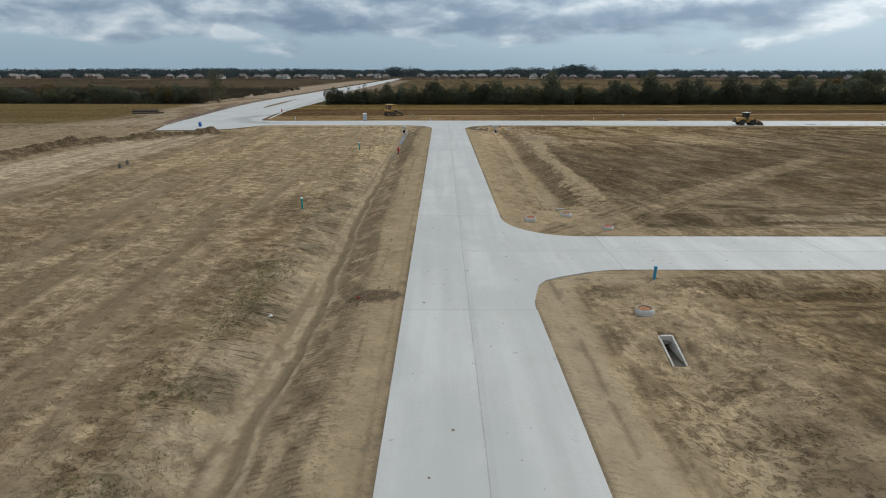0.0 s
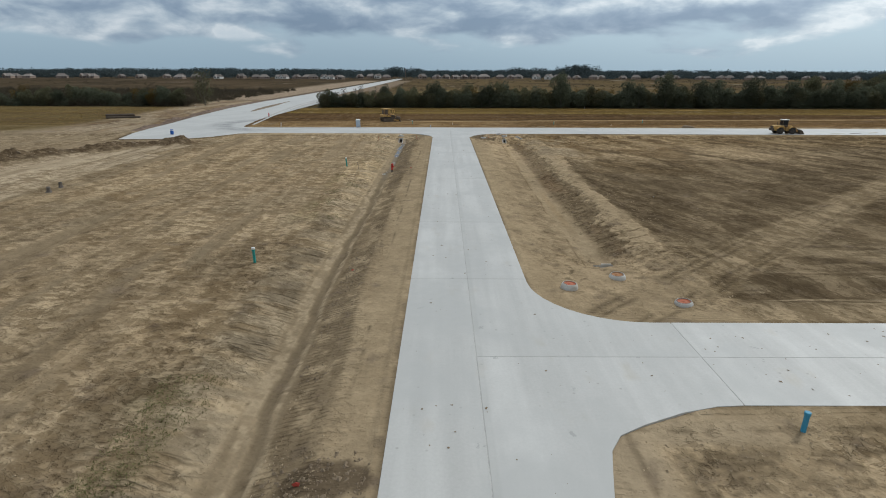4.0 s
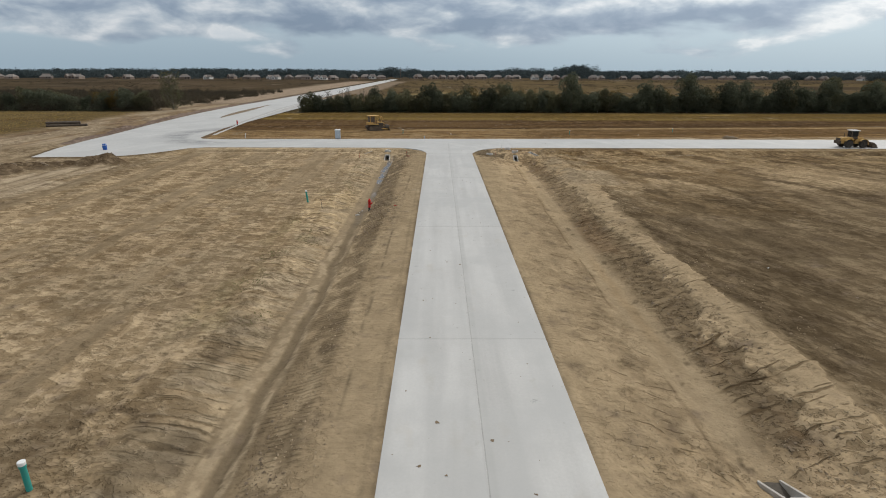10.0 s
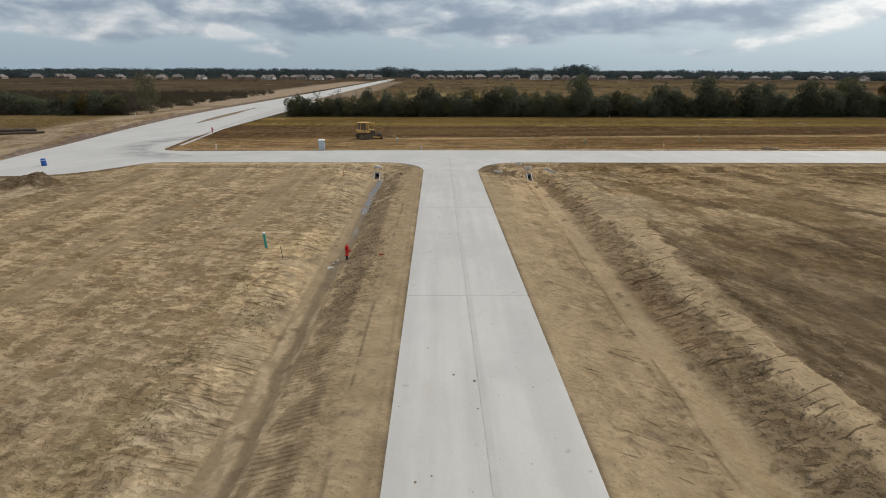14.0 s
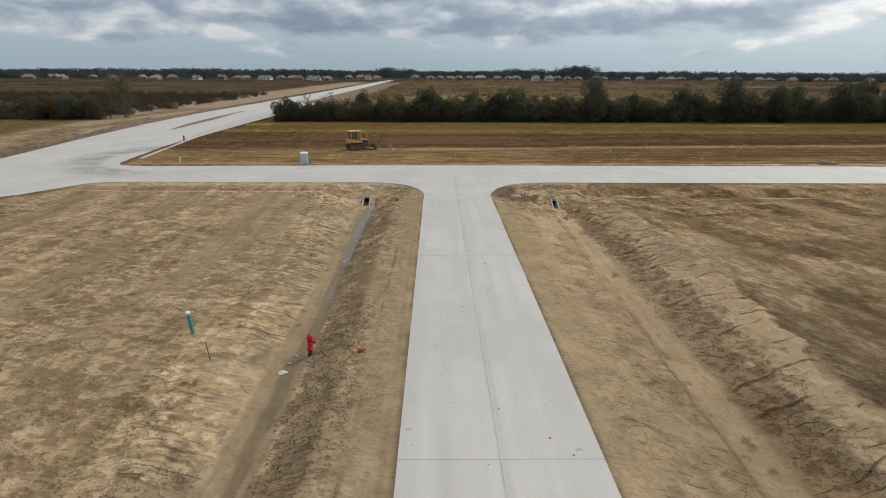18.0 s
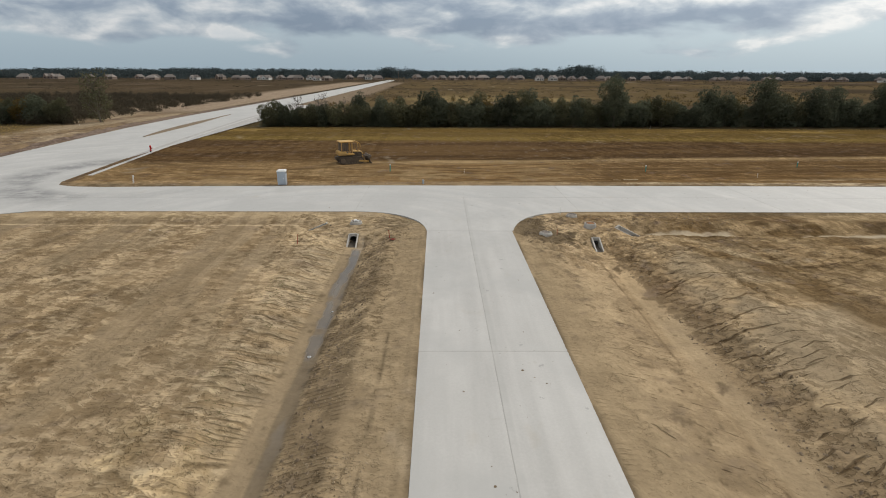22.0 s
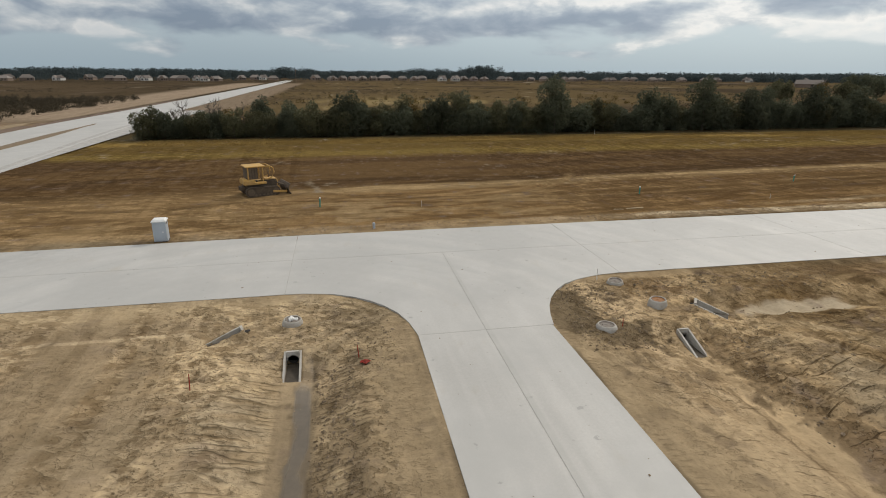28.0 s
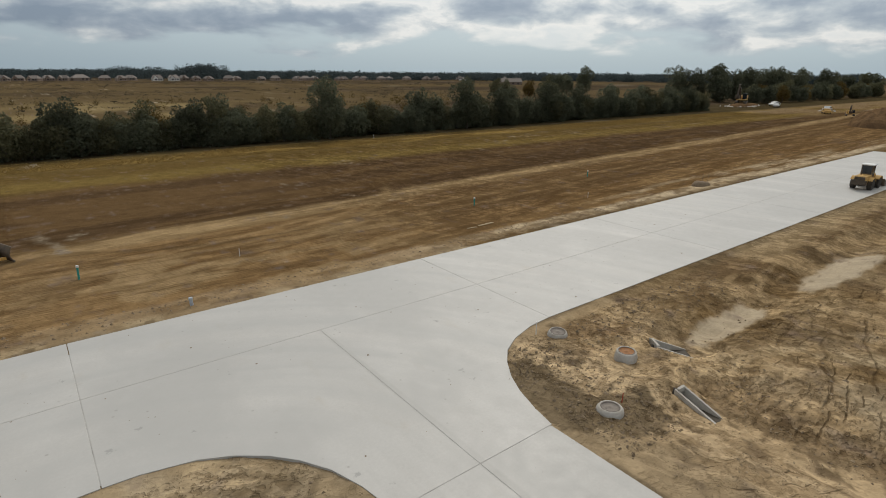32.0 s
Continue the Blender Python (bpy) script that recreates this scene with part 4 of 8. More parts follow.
def soil(x, y):
    """Colour of the ground, zone by zone, and how wet it is."""
    n1 = fbm(x * 0.18, y * 0.10, 4, 40)
    n2 = fbm(x * 0.7, y * 0.22, 4, 44)
    n3 = fbm(x * 0.05, y * 0.05, 4, 48)
    n4 = fbm(x * 1.1, y * 1.1, 4, 52)
    n5 = fbm(x * 0.35, y * 2.2, 4, 56)
    n6 = fbm(x * 2.0, y * 2.0, 5, 195)
    d = paved(x, y)
    col = np.zeros(x.shape + (3,)) + np.array((0.265, 0.20, 0.125))
    col = lerp(col, (0.33, 0.265, 0.175), ease(n2, 0.45, 0.65))
    # west field, worked in streaks
    wf = ease(-x, 8.8, 11.5)
    f = lerp(np.zeros_like(col) + np.array((0.245, 0.182, 0.112)), (0.315, 0.245, 0.158), ease(n2, 0.40, 0.62))
    f = lerp(f, (0.265, 0.18, 0.092), ease(n1, 0.54, 0.70) * 0.45 * (1 - 0.7 * ease(y, 50, 75)))
    f = lerp(f, (0.18, 0.142, 0.096), ease(n3, 0.50, 0.64) * ease(n2, 0.38, 0.58) * 0.6)
    long = fbm((x + 0.045 * y) * 0.55, y * 0.035, 4, 171)
    worn = ease(long + 0.10 * (n4 - 0.5), 0.565, 0.60) * ease(fbm(x * 0.2, y * 0.05, 3, 207), 0.40, 0.5)
    f = lerp(f, (0.19, 0.147, 0.097), worn * 0.72)
    pan = fbm(x * 0.30, y * 0.16, 3, 173)
    f = lerp(f, (0.205, 0.165, 0.112), ease(pan, 0.60, 0.68) * 0.7)
    col = lerp(col, f, wf)
    sw = np.exp(-(((x + 13.3 - 0.05 * (y - 28)) / 1.0) ** 4 + ((y - 28.5) / 4.5) ** 2)) + np.exp(-(((x + 14.2) / 1.3) ** 4 + ((y - 64.5) / 2.2) ** 2))
    col = lerp(col, (0.19, 0.145, 0.095), ease(sw + 0.4 * (n4 - 0.5), 0.35, 0.55) * 0.8)
    # east field, dark and mown close
    ef = ease(x - ditch_east_x(y) + 1.2 * (n4 - 0.5), 4.3, 5.6)
    g = lerp(np.zeros_like(col) + np.array((0.14, 0.102, 0.062)), (0.215, 0.163, 0.102), ease(n2, 0.46, 0.66) * 0.8)
    g = lerp(g, (0.17, 0.112, 0.05), ease(n3, 0.46, 0.6) * 0.7)
    g = lerp(g, (0.24, 0.19, 0.12), ease(fbm(x * 0.10, y * 0.45, 4, 60), 0.56, 0.70) * 0.45)
    across, along = x + 0.34 * y, y - 0.34 * x
    g = lerp(g, (0.100, 0.073, 0.044), ease(fbm(across * 0.5, along * 0.14, 5, 62), 0.52, 0.57) * (0.40 + 0.3 * ease(y, 50, 66)))
    g = lerp(g, (0.25, 0.19, 0.118), ease(fbm(across * 0.42, along * 0.13, 5, 64), 0.57, 0.61) * (0.32 + 0.3 * ease(y, 50, 66)))
    g = lerp(g, (0.30, 0.24, 0.155), band(y, 27, 31, 3) * ease(n5, 0.42, 0.6) * 0.8)
    col = lerp(col, g, ef)
    # south-east corner and the belt along the side road: brown, wheel-marked
    se = ease(x, 12, 16) * (1 - ease(y, 10.4, 11.4))
    col = lerp(col, (0.165, 0.115, 0.062), se * ease(n1 + 0.4 * (n4 - 0.5), 0.36, 0.56))
    col = lerp(col, (0.27, 0.195, 0.105), se * ease(n5, 0.5, 0.68))
    sw = rut(x + 0.5 * (n4 - 0.5), y, 12.4, 7.9, 22.5, -4.2, 1.7)
    col = lerp(col, (0.28, 0.205, 0.115), ease(sw, 0.08, 0.35) * 0.85)
    strata = ease(x, 15, 18) * band(y + 0.5 * (n4 - 0.5), 19.6, 25.4, 0.4)
    col = lerp(col, (0.325, 0.275, 0.20), strata * ease(fbm(x * 0.12, y * 1.1, 4, 211), 0.46, 0.52) * 0.85)
    col = lerp(col, (0.135, 0.098, 0.060), strata * ease(fbm(x * 0.15, y * 1.3, 4, 213), 0.54, 0.60) * 0.8)
    # ditches
    c = x - ditch_west_x(y)
    south_w = 1 - ease(y, 92.5, 94)
    col = lerp(col, (0.192, 0.142, 0.090), band(c + 0.5 * (n4 - 0.5), 0.6, 2.6, 0.15) * south_w * ease(n4, 0.34, 0.50) * 0.85)
    col = lerp(col, (0.27, 0.23, 0.168), band(c, -3.6, -0.8, 0.4) * south_w * ease(n5, 0.38, 0.54))
    col = lerp(col, (0.115, 0.097, 0.078), band(c, -3.0, -1.0, 0.4) * south_w * ease(fbm(x * 0.3, y * 0.30, 3, 63), 0.54, 0.64) * 0.6)
    col = lerp(col, (0.37, 0.29, 0.17), band(c, -5.0, -0.8, 0.6) * band(y, 56, 69, 4) * ease(n4, 0.40, 0.56) * 0.9)
    col = lerp(col, (0.32, 0.245, 0.13), band(c, -2.6, -1.0, 0.4) * band(y, 62, 70, 3) * ease(n6, 0.46, 0.58) * 0.65)
    bed = band(c + 0.25 * (n4 - 0.5), -0.80, 0.72, 0.10) * south_w
    rc = c - rill(y) + 0.10 * (n4 - 0.5)
    ledge = np.maximum(band(rc + 0.25 * (n6 - 0.5), -0.42 - 0.35 * fbm(y * 0.5, y * 0, 2, 203), -0.06, 0.06), band(rc, 0.42, 0.62 + 0.25 * (fbm(y * 0.5, y * 0, 2, 205) - 0.3), 0.06))
    col = lerp(col, (0.20, 0.155, 0.103), bed * (1 - ease(y, 52, 62)) * 0.8)
    col = lerp(col, (0.325, 0.272, 0.192), ledge * south_w * (1 - ease(y, 52, 60)) * (0.25 + 0.75 * ease(n6 + 0.5 * (n4 - 0.5), 0.40, 0.56)))
    wetline = south_w * (0.8 * band(rc, -0.04, 0.13 + 0.42 * fbm(y * 0.35, y * 0, 2, 69), 0.05) * (1 - ease(y, 52, 60)) + band(rc - 0.12, -0.22, 0.42, 0.07) * ease(y, 52, 60))
    wetline = np.clip(wetline, 0, 1)
    col = lerp(col, (0.27, 0.215, 0.145), bed * ease(y, 52, 62))
    col = lerp(col, (0.15, 0.118, 0.080), wetline * 0.8)
    ce = x - ditch_east_x(y)
    run = ease(y, 26.5, 28.5) * (1 - ease(y, 90, 92))
    run2 = np.maximum(run, 1 - ease(y, 0, 2.5))
    col = lerp(col, (0.325, 0.262, 0.175), band(ce, -5.6, -1.2, 0.6) * run2 * 0.75)
    col = lerp(col, (0.17, 0.126, 0.08), band(ce, 0.9, 3.0, 0.5) * run2 * (0.55 + 0.35 * ease(n5, 0.34, 0.56)) * (1 - 0.45 * ease(y, 50, 66)))
    col = lerp(col, (0.235, 0.178, 0.112), band(ce, -2.9, -0.75, 0.4) * run * ease(n4 + 0.5 * (n6 - 0.5), 0.42, 0.58) * 0.7)
    col = lerp(col, (0.36, 0.29, 0.19), band(ce, -5.6, -2.2, 0.5) * run2 * ease(fbm(x * 0.5, y * 0.35, 4, 68), 0.50, 0.62) * 0.7)
    col = lerp(col, (0.31, 0.255, 0.175), band(ce + 0.3 * (n4 - 0.5), -0.65, 0.6, 0.15) * run2 * 0.8)
    col = lerp(col, (0.31, 0.205, 0.10), band(ce + 0.6 * (n4 - 0.5), -0.7, 0.7, 0.3) * run * ease(fbm(x * 0, y * 0.06, 3, 70), 0.40, 0.60) * 0.45 * (1 - 0.75 * ease(y, 70, 78)))
    col = lerp(col, (0.245, 0.15, 0.085), band(ce, 0.6, 2.2, 0.5) * run * ease(n1, 0.48, 0.62) * 0.7)
    col = lerp(col, (0.36, 0.285, 0.185), crust(x, y))
    # made-up corners round the culverts
    for x0, x1, y0, y1, dark in ((5.2, 15, 19, 29, 0.15), (5.4, 14, -2, 11.4, 0.3), (5.0, 17, 84, 99, 0.25), (-13, -2, 90.5, 99, 0.15)):
        k = band(x, x0, x1, 1.5) * band(y, y0, y1, 1.3)
        col = lerp(col, (0.37, 0.29, 0.188), k * 0.8)
        col = lerp(col, (0.145, 0.112, 0.075), k * 0.45 * ease(n4 + 0.6 * (n1 - 0.5) + 0.5 * (n6 - 0.5), 0.60 - 0.14 * dark, 0.66 - 0.14 * dark))
    blot = np.exp(-(((x - 7.9) / 1.7) ** 2 + ((y - 92.3) / 1.3) ** 2)) + 1.1 * np.exp(-(((x - 6.3 - 0.25 * (y - 95)) / 1.3) ** 2 + ((y - 95.2) / 2.6) ** 2))
    col = lerp(col, (0.125, 0.097, 0.064), ease(blot + 0.5 * (n4 - 0.5) + 0.9 * (n6 - 0.5), 0.32, 0.44) * 0.92)
    nw = ease(-x, 9, 12) * (1 - ease(-x, 36, 42))
    col = lerp(col, (0.37, 0.305, 0.215), nw * band(y, 97.7, 99.6, 0.2) * 0.9)
    col = lerp(col, (0.17, 0.125, 0.080), nw * band(y + 0.4 * (n4 - 0.5), 96.3, 97.5, 0.15) * ease(fbm(x * 2.6, y * 0.5, 3, 219), 0.44, 0.56) * 0.85)
    col = lerp(col, (0.40, 0.33, 0.235), nw * band(y + 0.25 * (n1 - 0.5), 95.75, 96.05, 0.1) * 0.8)
    blot = np.exp(-(((x + 3.6) / 1.5) ** 2 + ((y - 92.0) / 0.45) ** 2)) + np.exp(-(((x + 4.6) / 1.6) ** 2 + ((y - 95.2) / 0.5) ** 2))
    col = lerp(col, (0.15, 0.115, 0.074), ease(blot + 0.5 * (n4 - 0.5) + 0.9 * (n6 - 0.5), 0.38, 0.52) * 0.85)
    mud = np.exp(-(((x - 19.2 - 0.8 * (y - 93.7)) / 4.0) ** 4 + ((y - 94.0 + 0.05 * (x - 19)) / 1.0) ** 2)) + np.exp(-(((x - 33) / 6.0) ** 4 + ((y - 93.2) / 1.3) ** 2))
    mud = ease(mud + 0.5 * (n4 - 0.5) + 0.35 * (n6 - 0.5), 0.30, 0.58)
    col = lerp(col, (0.37, 0.33, 0.262), mud * 0.9)
    tanp = ease(x, 15, 18) * (1 - ease(x, 50, 70)) * ease(y, 62, 72) * (1 - ease(y, 97, 98.5))
    col = lerp(col, (0.31, 0.24, 0.15), tanp * ease(fbm(across * 0.40, along * 0.12, 5, 183), 0.52, 0.55) * 0.70 * (1 - mud))
    te = ease(x, 11, 15) * band(y, 84, 98.5, 3)
    col = lerp(col, (0.155, 0.108, 0.06), te * ease(fbm(across * 0.8, along * 0.25, 5, 227), 0.50, 0.56) * 0.6 * (1 - mud))
    col = lerp(col, (0.30, 0.225, 0.135), te * ease(fbm(x * 0.3, y * 0.9, 4, 73), 0.56, 0.66) * (1 - mud))
    # scraped swaths between the two east culverts
    sw = rut(x + 1.2 * (n4 - 0.5), y, 11.6, 91.2, 12.9, 74.0, 1.15)
    col = lerp(col, (0.135, 0.100, 0.064), ease(sw + 0.5 * (n4 - 0.5) + 1.6 * (n6 - 0.5), 0.30, 0.42) * 0.7)
    sw = rut(x, y + 0.8 * (n4 - 0.5), 12.3, 92.3, 18.5, 90.3, 0.55)
    col = lerp(col, (0.34, 0.27, 0.175), ease(sw, 0.1, 0.5) * 0.8)
    sw = np.exp(-(((x - 19.5) / 2.2) ** 2 + ((y - 88.0 + 0.8 * (x - 19.5)) / 0.8) ** 2))
    col = lerp(col, (0.34, 0.275, 0.18), ease(sw + 0.3 * (n4 - 0.5), 0.3, 0.6) * 0.8)
    sw = band(y + 0.7 * (n4 - 0.5), 96.1, 98.6, 0.4) * ease(x, 8.5, 11) * ease(fbm(x * 0.25, y * 0.5, 4, 181) + 0.4 * (n6 - 0.5), 0.40, 0.50)
    col = lerp(col, (0.15, 0.102, 0.058), sw * 0.85)
    # shoulder: fine pale soil with a darker line where it meets the slab
    col = lerp(col, (0.335, 0.265, 0.17), band(d, 0.0, 2.3, 0.8) * 0.75 * (1 - ease(y, 99, 100)) * (1 - 0.85 * band(x, 4.5, 30, 1.5) * ease(y, 91, 93)))
    col = lerp(col, (0.155, 0.12, 0.08), band(d, -1, 0.13, 0.08) * ease(fbm(x * 0.4, y * 0.4, 3, 76), 0.30, 0.55) * 0.7)
    dug = np.exp(-(((x + 3.5) / 1.35) ** 4 + ((y - 8.1) / 0.75) ** 2))
    col = lerp(col, (0.115, 0.082, 0.056), ease(dug + 0.6 * (n4 - 0.5) + 0.4 * (n6 - 0.5), 0.30, 0.46) * 0.9)
    ring = band(d + 0.6 * (n1 - 0.5), 0.1, 2.2, 0.35) * ease(x, 4.6, 5) * (1 - ease(y, 10.6, 11.6)) * (1 - ease(x, 9, 14))
    col = lerp(col, (0.33, 0.283, 0.213), ring * 0.85)
    lane = rut(x, y, 8.1, 18.4, 52, 56.5, 2.3) * (1 - 0.6 * ease(x, 28, 46))
    col = lerp(col, (0.30, 0.235, 0.15), ease(lane + 0.3 * (n4 - 0.5), 0.12, 0.28) * 0.8)
    for off in (-1.45, -0.85, 0.8, 1.35):
        r = rut(x, y, 8.1 + 0.655 * off, 18.4 - 0.755 * off, 37 + 0.655 * off, 43.5 - 0.755 * off, 0.26)
        col = lerp(col, (0.135, 0.102, 0.066), r * 0.75 * ease(fbm(x * 0.4, y * 0.4, 3, 78), 0.36, 0.5))
    for k in (1.25, 2.5, 2.9):
        col = lerp(col, (0.15, 0.115, 0.076), np.exp(-((d - k - 0.5 * (n1 - 0.5)) / 0.13) ** 2) * ease(x, 5, 5.6) * (1 - ease(x, 15, 20)) * (1 - ease(y, 11.2, 11.8)) * ease(n4, 0.40, 0.54) * 0.65)
    # north of the far road
    nf = ease(y, 111.2, 112.5)
    sl = (x + 5) * 0.075
    lane = y - sl
    fine_rut = fbm(lane * 1.1 + 0.8 * fbm(x * 0.06, lane * 0.2, 3, 229), x * 0.07, 4, 80)
    h = lerp(np.zeros_like(col) + np.array((0.088, 0.060, 0.037)), (0.120, 0.081, 0.046), ease(fbm(x * 0.05, lane * 0.35, 4, 81), 0.42, 0.62))
    tan = (1 - ease(lane + 3.0 * (n1 - 0.5), 125, 129)) * (1 - 0.65 * ease(x, 8, 26) * ease(lane, 115, 117.5))
    h = lerp(h, (0.242, 0.167, 0.093), tan * 0.95)
    h = lerp(h, (0.15, 0.098, 0.052), tan * ease(fine_rut, 0.52, 0.56) * 0.8)
    h = lerp(h, (0.31, 0.235, 0.145), band(lane - 127.6 + 1.6 * (n1 - 0.5), -1.7, 1.7, 0.8) * ease(x, -20, -2) * (0.55 + 0.45 * ease(fine_rut, 0.42, 0.55)))
    h = lerp(h, (0.24, 0.172, 0.10), band(lane - 121.6 + 1.2 * (n1 - 0.5), -0.5, 0.5, 0.4) * ease(x, 2, 16) * 0.8)
    h = lerp(h, (0.24, 0.172, 0.10), band(lane - 119.2 + 1.2 * (n1 - 0.5), -0.35, 0.35, 0.3) * ease(x, 2, 16) * 0.7)
    h = lerp(h, (0.47, 0.405, 0.315), band(y + 1.0 * (n4 - 0.5), 111.2, 113.4, 0.3) * (0.30 + 0.70 * ease(x, 6, 26)))
    h = lerp(h, (0.42, 0.355, 0.27), ease(x, 30, 55) * band(y, 112, 116.5, 0.8) * ease(fbm(x * 0.12, y * 0.9, 3, 83), 0.46, 0.56))
    arcs = np.abs(np.hypot(x + 6, y - 152) - 31.5 - 6 * fbm(x * 0.05, y * 0.05, 2, 185))
    h = lerp(h, (0.29, 0.215, 0.13), np.clip(1 - arcs / 0.9, 0, 1) * ease(x, -30, -20) * (1 - ease(x, 24, 40)) * (1 - ease(y, 130, 136)) * 0.8)
    arcs = np.abs(np.hypot(x - 14, y - 160) - 43.5 - 5 * fbm(x * 0.05, y * 0.05, 2, 187))
    h = lerp(h, (0.12, 0.08, 0.045), np.clip(1 - arcs / 0.7, 0, 1) * (1 - ease(x, 34, 50)) * (1 - ease(y, 128, 134)) * 0.7)
    h = lerp(h, (0.30, 0.23, 0.145), (1 - ease(x, 6, 24)) * (1 - ease(lane, 120, 126)) * ease(fbm(x * 0.22, y * 0.5, 5, 189), 0.48, 0.58) * 0.7)
    h = lerp(h, (0.31, 0.23, 0.14), (1 - ease(x, -16, -4)) * (1 - ease(lane + 4 * (n1 - 0.5), 126, 132)) * 0.5)
    h = lerp(h, (0.145, 0.098, 0.055), (1 - ease(lane, 122, 128)) * ease(fbm(x * 0.35, y * 0.9, 5, 197), 0.53, 0.60) * 0.6)
    for ax, ay, ar, shade in ((-2, 141, 22.5, 0.31), (-2, 141, 24.3, 0.30), (6, 137, 18.0, 0.13), (6, 137, 19.7, 0.29), (20, 150, 30.0, 0.12), (20, 150, 31.8, 0.30), (-24, 138, 19.0, 0.31), (-24, 138, 20.8, 0.14)):
        arcs = np.abs(np.hypot(x - ax, (y - ay) * 1.25) - ar - 2.0 * (fbm(x * 0.08, y * 0.08, 2, 231) - 0.5))
        h = lerp(h, np.array((1.0, 0.73, 0.44)) * shade, np.clip(1 - arcs / 0.55, 0, 1) * (1 - ease(y, 124, 130)) * ease(fbm(x * 0.2, y * 0.2, 3, 233), 0.38, 0.5) * 0.7)
    h = lerp(h, (0.135, 0.088, 0.052), band(y + 0.7 * (n4 - 0.5), 110.8, 112.0, 0.2) * band(x, -8, 30, 6) * ease(n4, 0.42, 0.54) * 0.85)
    h = lerp(h, (0.16, 0.11, 0.065), band(y + 0.4 * (n4 - 0.5), 110.6, 111.35, 0.15) * 0.8)
    gr = ease(y + 3 * (n1 - 0.5), 149, 154)
    h = lerp(h, (0.138, 0.100, 0.042), gr)
    h = lerp(h, (0.125, 0.088, 0.036), gr * band(y + 2.5 * (n1 - 0.5), 158.5, 165, 1.5) * 0.85)
    h = lerp(h, (0.17, 0.127, 0.05), gr * band(y + 3 * (n1 - 0.5), 152.5, 157.5, 1.2) * 0.85)
    h = lerp(h, (0.235, 0.163, 0.058), band(y + 2 * (n1 - 0.5), 166.5, 171.5, 1.2) * 0.9)
    h = lerp(h, (0.19, 0.12, 0.062), np.exp(-(((x - 170) / 14) ** 4 + ((y - 124.5) / 7.5) ** 4)))
    h = lerp(h, (0.21, 0.155, 0.095), ease(x, 186, 196) * band(y, 150, 205, 6) * ease(n1, 0.38, 0.5))
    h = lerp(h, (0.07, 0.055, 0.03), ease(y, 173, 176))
    h = lerp(h, h * np.array((1.03, 0.985, 0.90)), 1 - ease(y, 150, 176))
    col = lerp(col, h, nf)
    # beyond the hedgerow: rough pasture and scrub, greyed in colour for distance haze
    fs = ease(y, 190, 205)
    s = lerp(np.zeros_like(col) + np.array((0.062, 0.049, 0.035)), (0.085, 0.065, 0.044), ease(fbm(x * 0.02, y * 0.008, 4, 86), 0.42, 0.6))
    ye = ease(x, -52, -30) * (1 - ease(y, 700, 900))
    s = lerp(s, (0.118, 0.089, 0.050), ye * ease(fbm(x * 0.006, y * 0.010, 4, 88), 0.36, 0.54))
    s = lerp(s, (0.22, 0.172, 0.092), ye * band(x, -25, 75, 20) * band(y, 205, 330, 30) * ease(fbm(x * 0.03, y * 0.012, 4, 90), 0.46, 0.60))
    s = lerp(s, (0.075, 0.058, 0.038), ease(fbm(x * 0.025, y * 0.02, 4, 92), 0.52, 0.66) * 0.7)
    bare = ease(-x, 70, 73) * (1 - ease(-x + 8 * (n3 - 0.5), 92, 103)) * band(y, 215, 640, 18)
    s = lerp(s, (0.30, 0.24, 0.185), bare)
    s = lerp(s, (0.25, 0.20, 0.155), band(x, -54, -36, 3) * band(y, 230, 640, 25) * 0.8)
    col = lerp(col, s, fs)
    # far west: haul track, spoil ridge and straw-coloured grass
    fw = ease(-x, 44, 50) * (1 - ease(y, 108, 116)) * ease(y, 28, 50)
    col = lerp(col, (0.29, 0.235, 0.165), fw * 0.8)
    haul = np.maximum(rut(x, y, -50, 22, -47.5, 74, 8.5), rut(x, y, -49, 66, -43, 84, 3.5))
    haul = ease(haul + 0.5 * (n1 - 0.5) + 0.2 * (n4 - 0.5), 0.12, 0.24)
    col = lerp(col, (0.40, 0.355, 0.285), haul * (0.55 + 0.4 * ease(fbm((x - 0.1 * y) * 0.5, y * 0.05, 4, 215), 0.42, 0.54)))
    for xr0, xr1 in ((-38.2, -40.6), (-40.2, -42.4), (-42.6, -44.4), (-46.0, -46.5)):
        r = np.maximum(rut(x + 0.7 * (n1 - 0.5), y, xr0, 24, xr1, 86, 0.55), 0)
        col = lerp(col, (0.17, 0.135, 0.098), r * ease(fbm(x * 0.1, y * 0.12, 3, 217), 0.36, 0.5) * 0.7)
    ridge = ease(spoil_ridge(x, y) + 0.4 * (n4 - 0.5), 0.08, 0.28)
    col = lerp(col, (0.125, 0.087, 0.056), ridge)
    col = lerp(col, (0.235, 0.175, 0.118), ridge * ease(n6, 0.52, 0.60) * 0.7)
    strawy = ease(-x + 0.25 * (y - 110), 74, 86) * band(y, 96, 176, 6)
    col = lerp(col, (0.135, 0.102, 0.05), strawy * (0.6 + 0.4 * ease(fbm(x * 0.04, y * 0.3, 3, 95), 0.4, 0.6)))
    dirt = ease(-x, 60, 64) * (1 - ease(-x - 0.12 * (y - 110), 74, 82)) * band(y, 100, 214, 6)
    col = lerp(col, (0.255, 0.19, 0.125), dirt * 0.9)
    col = lerp(col, (0.12, 0.09, 0.08), dirt * ease(n4, 0.52, 0.66) * 0.7)
    col = lerp(col, (0.335, 0.275, 0.20), dirt * ease(fbm(x * 0.25, y * 0.06, 4, 221), 0.50, 0.58) * 0.8)
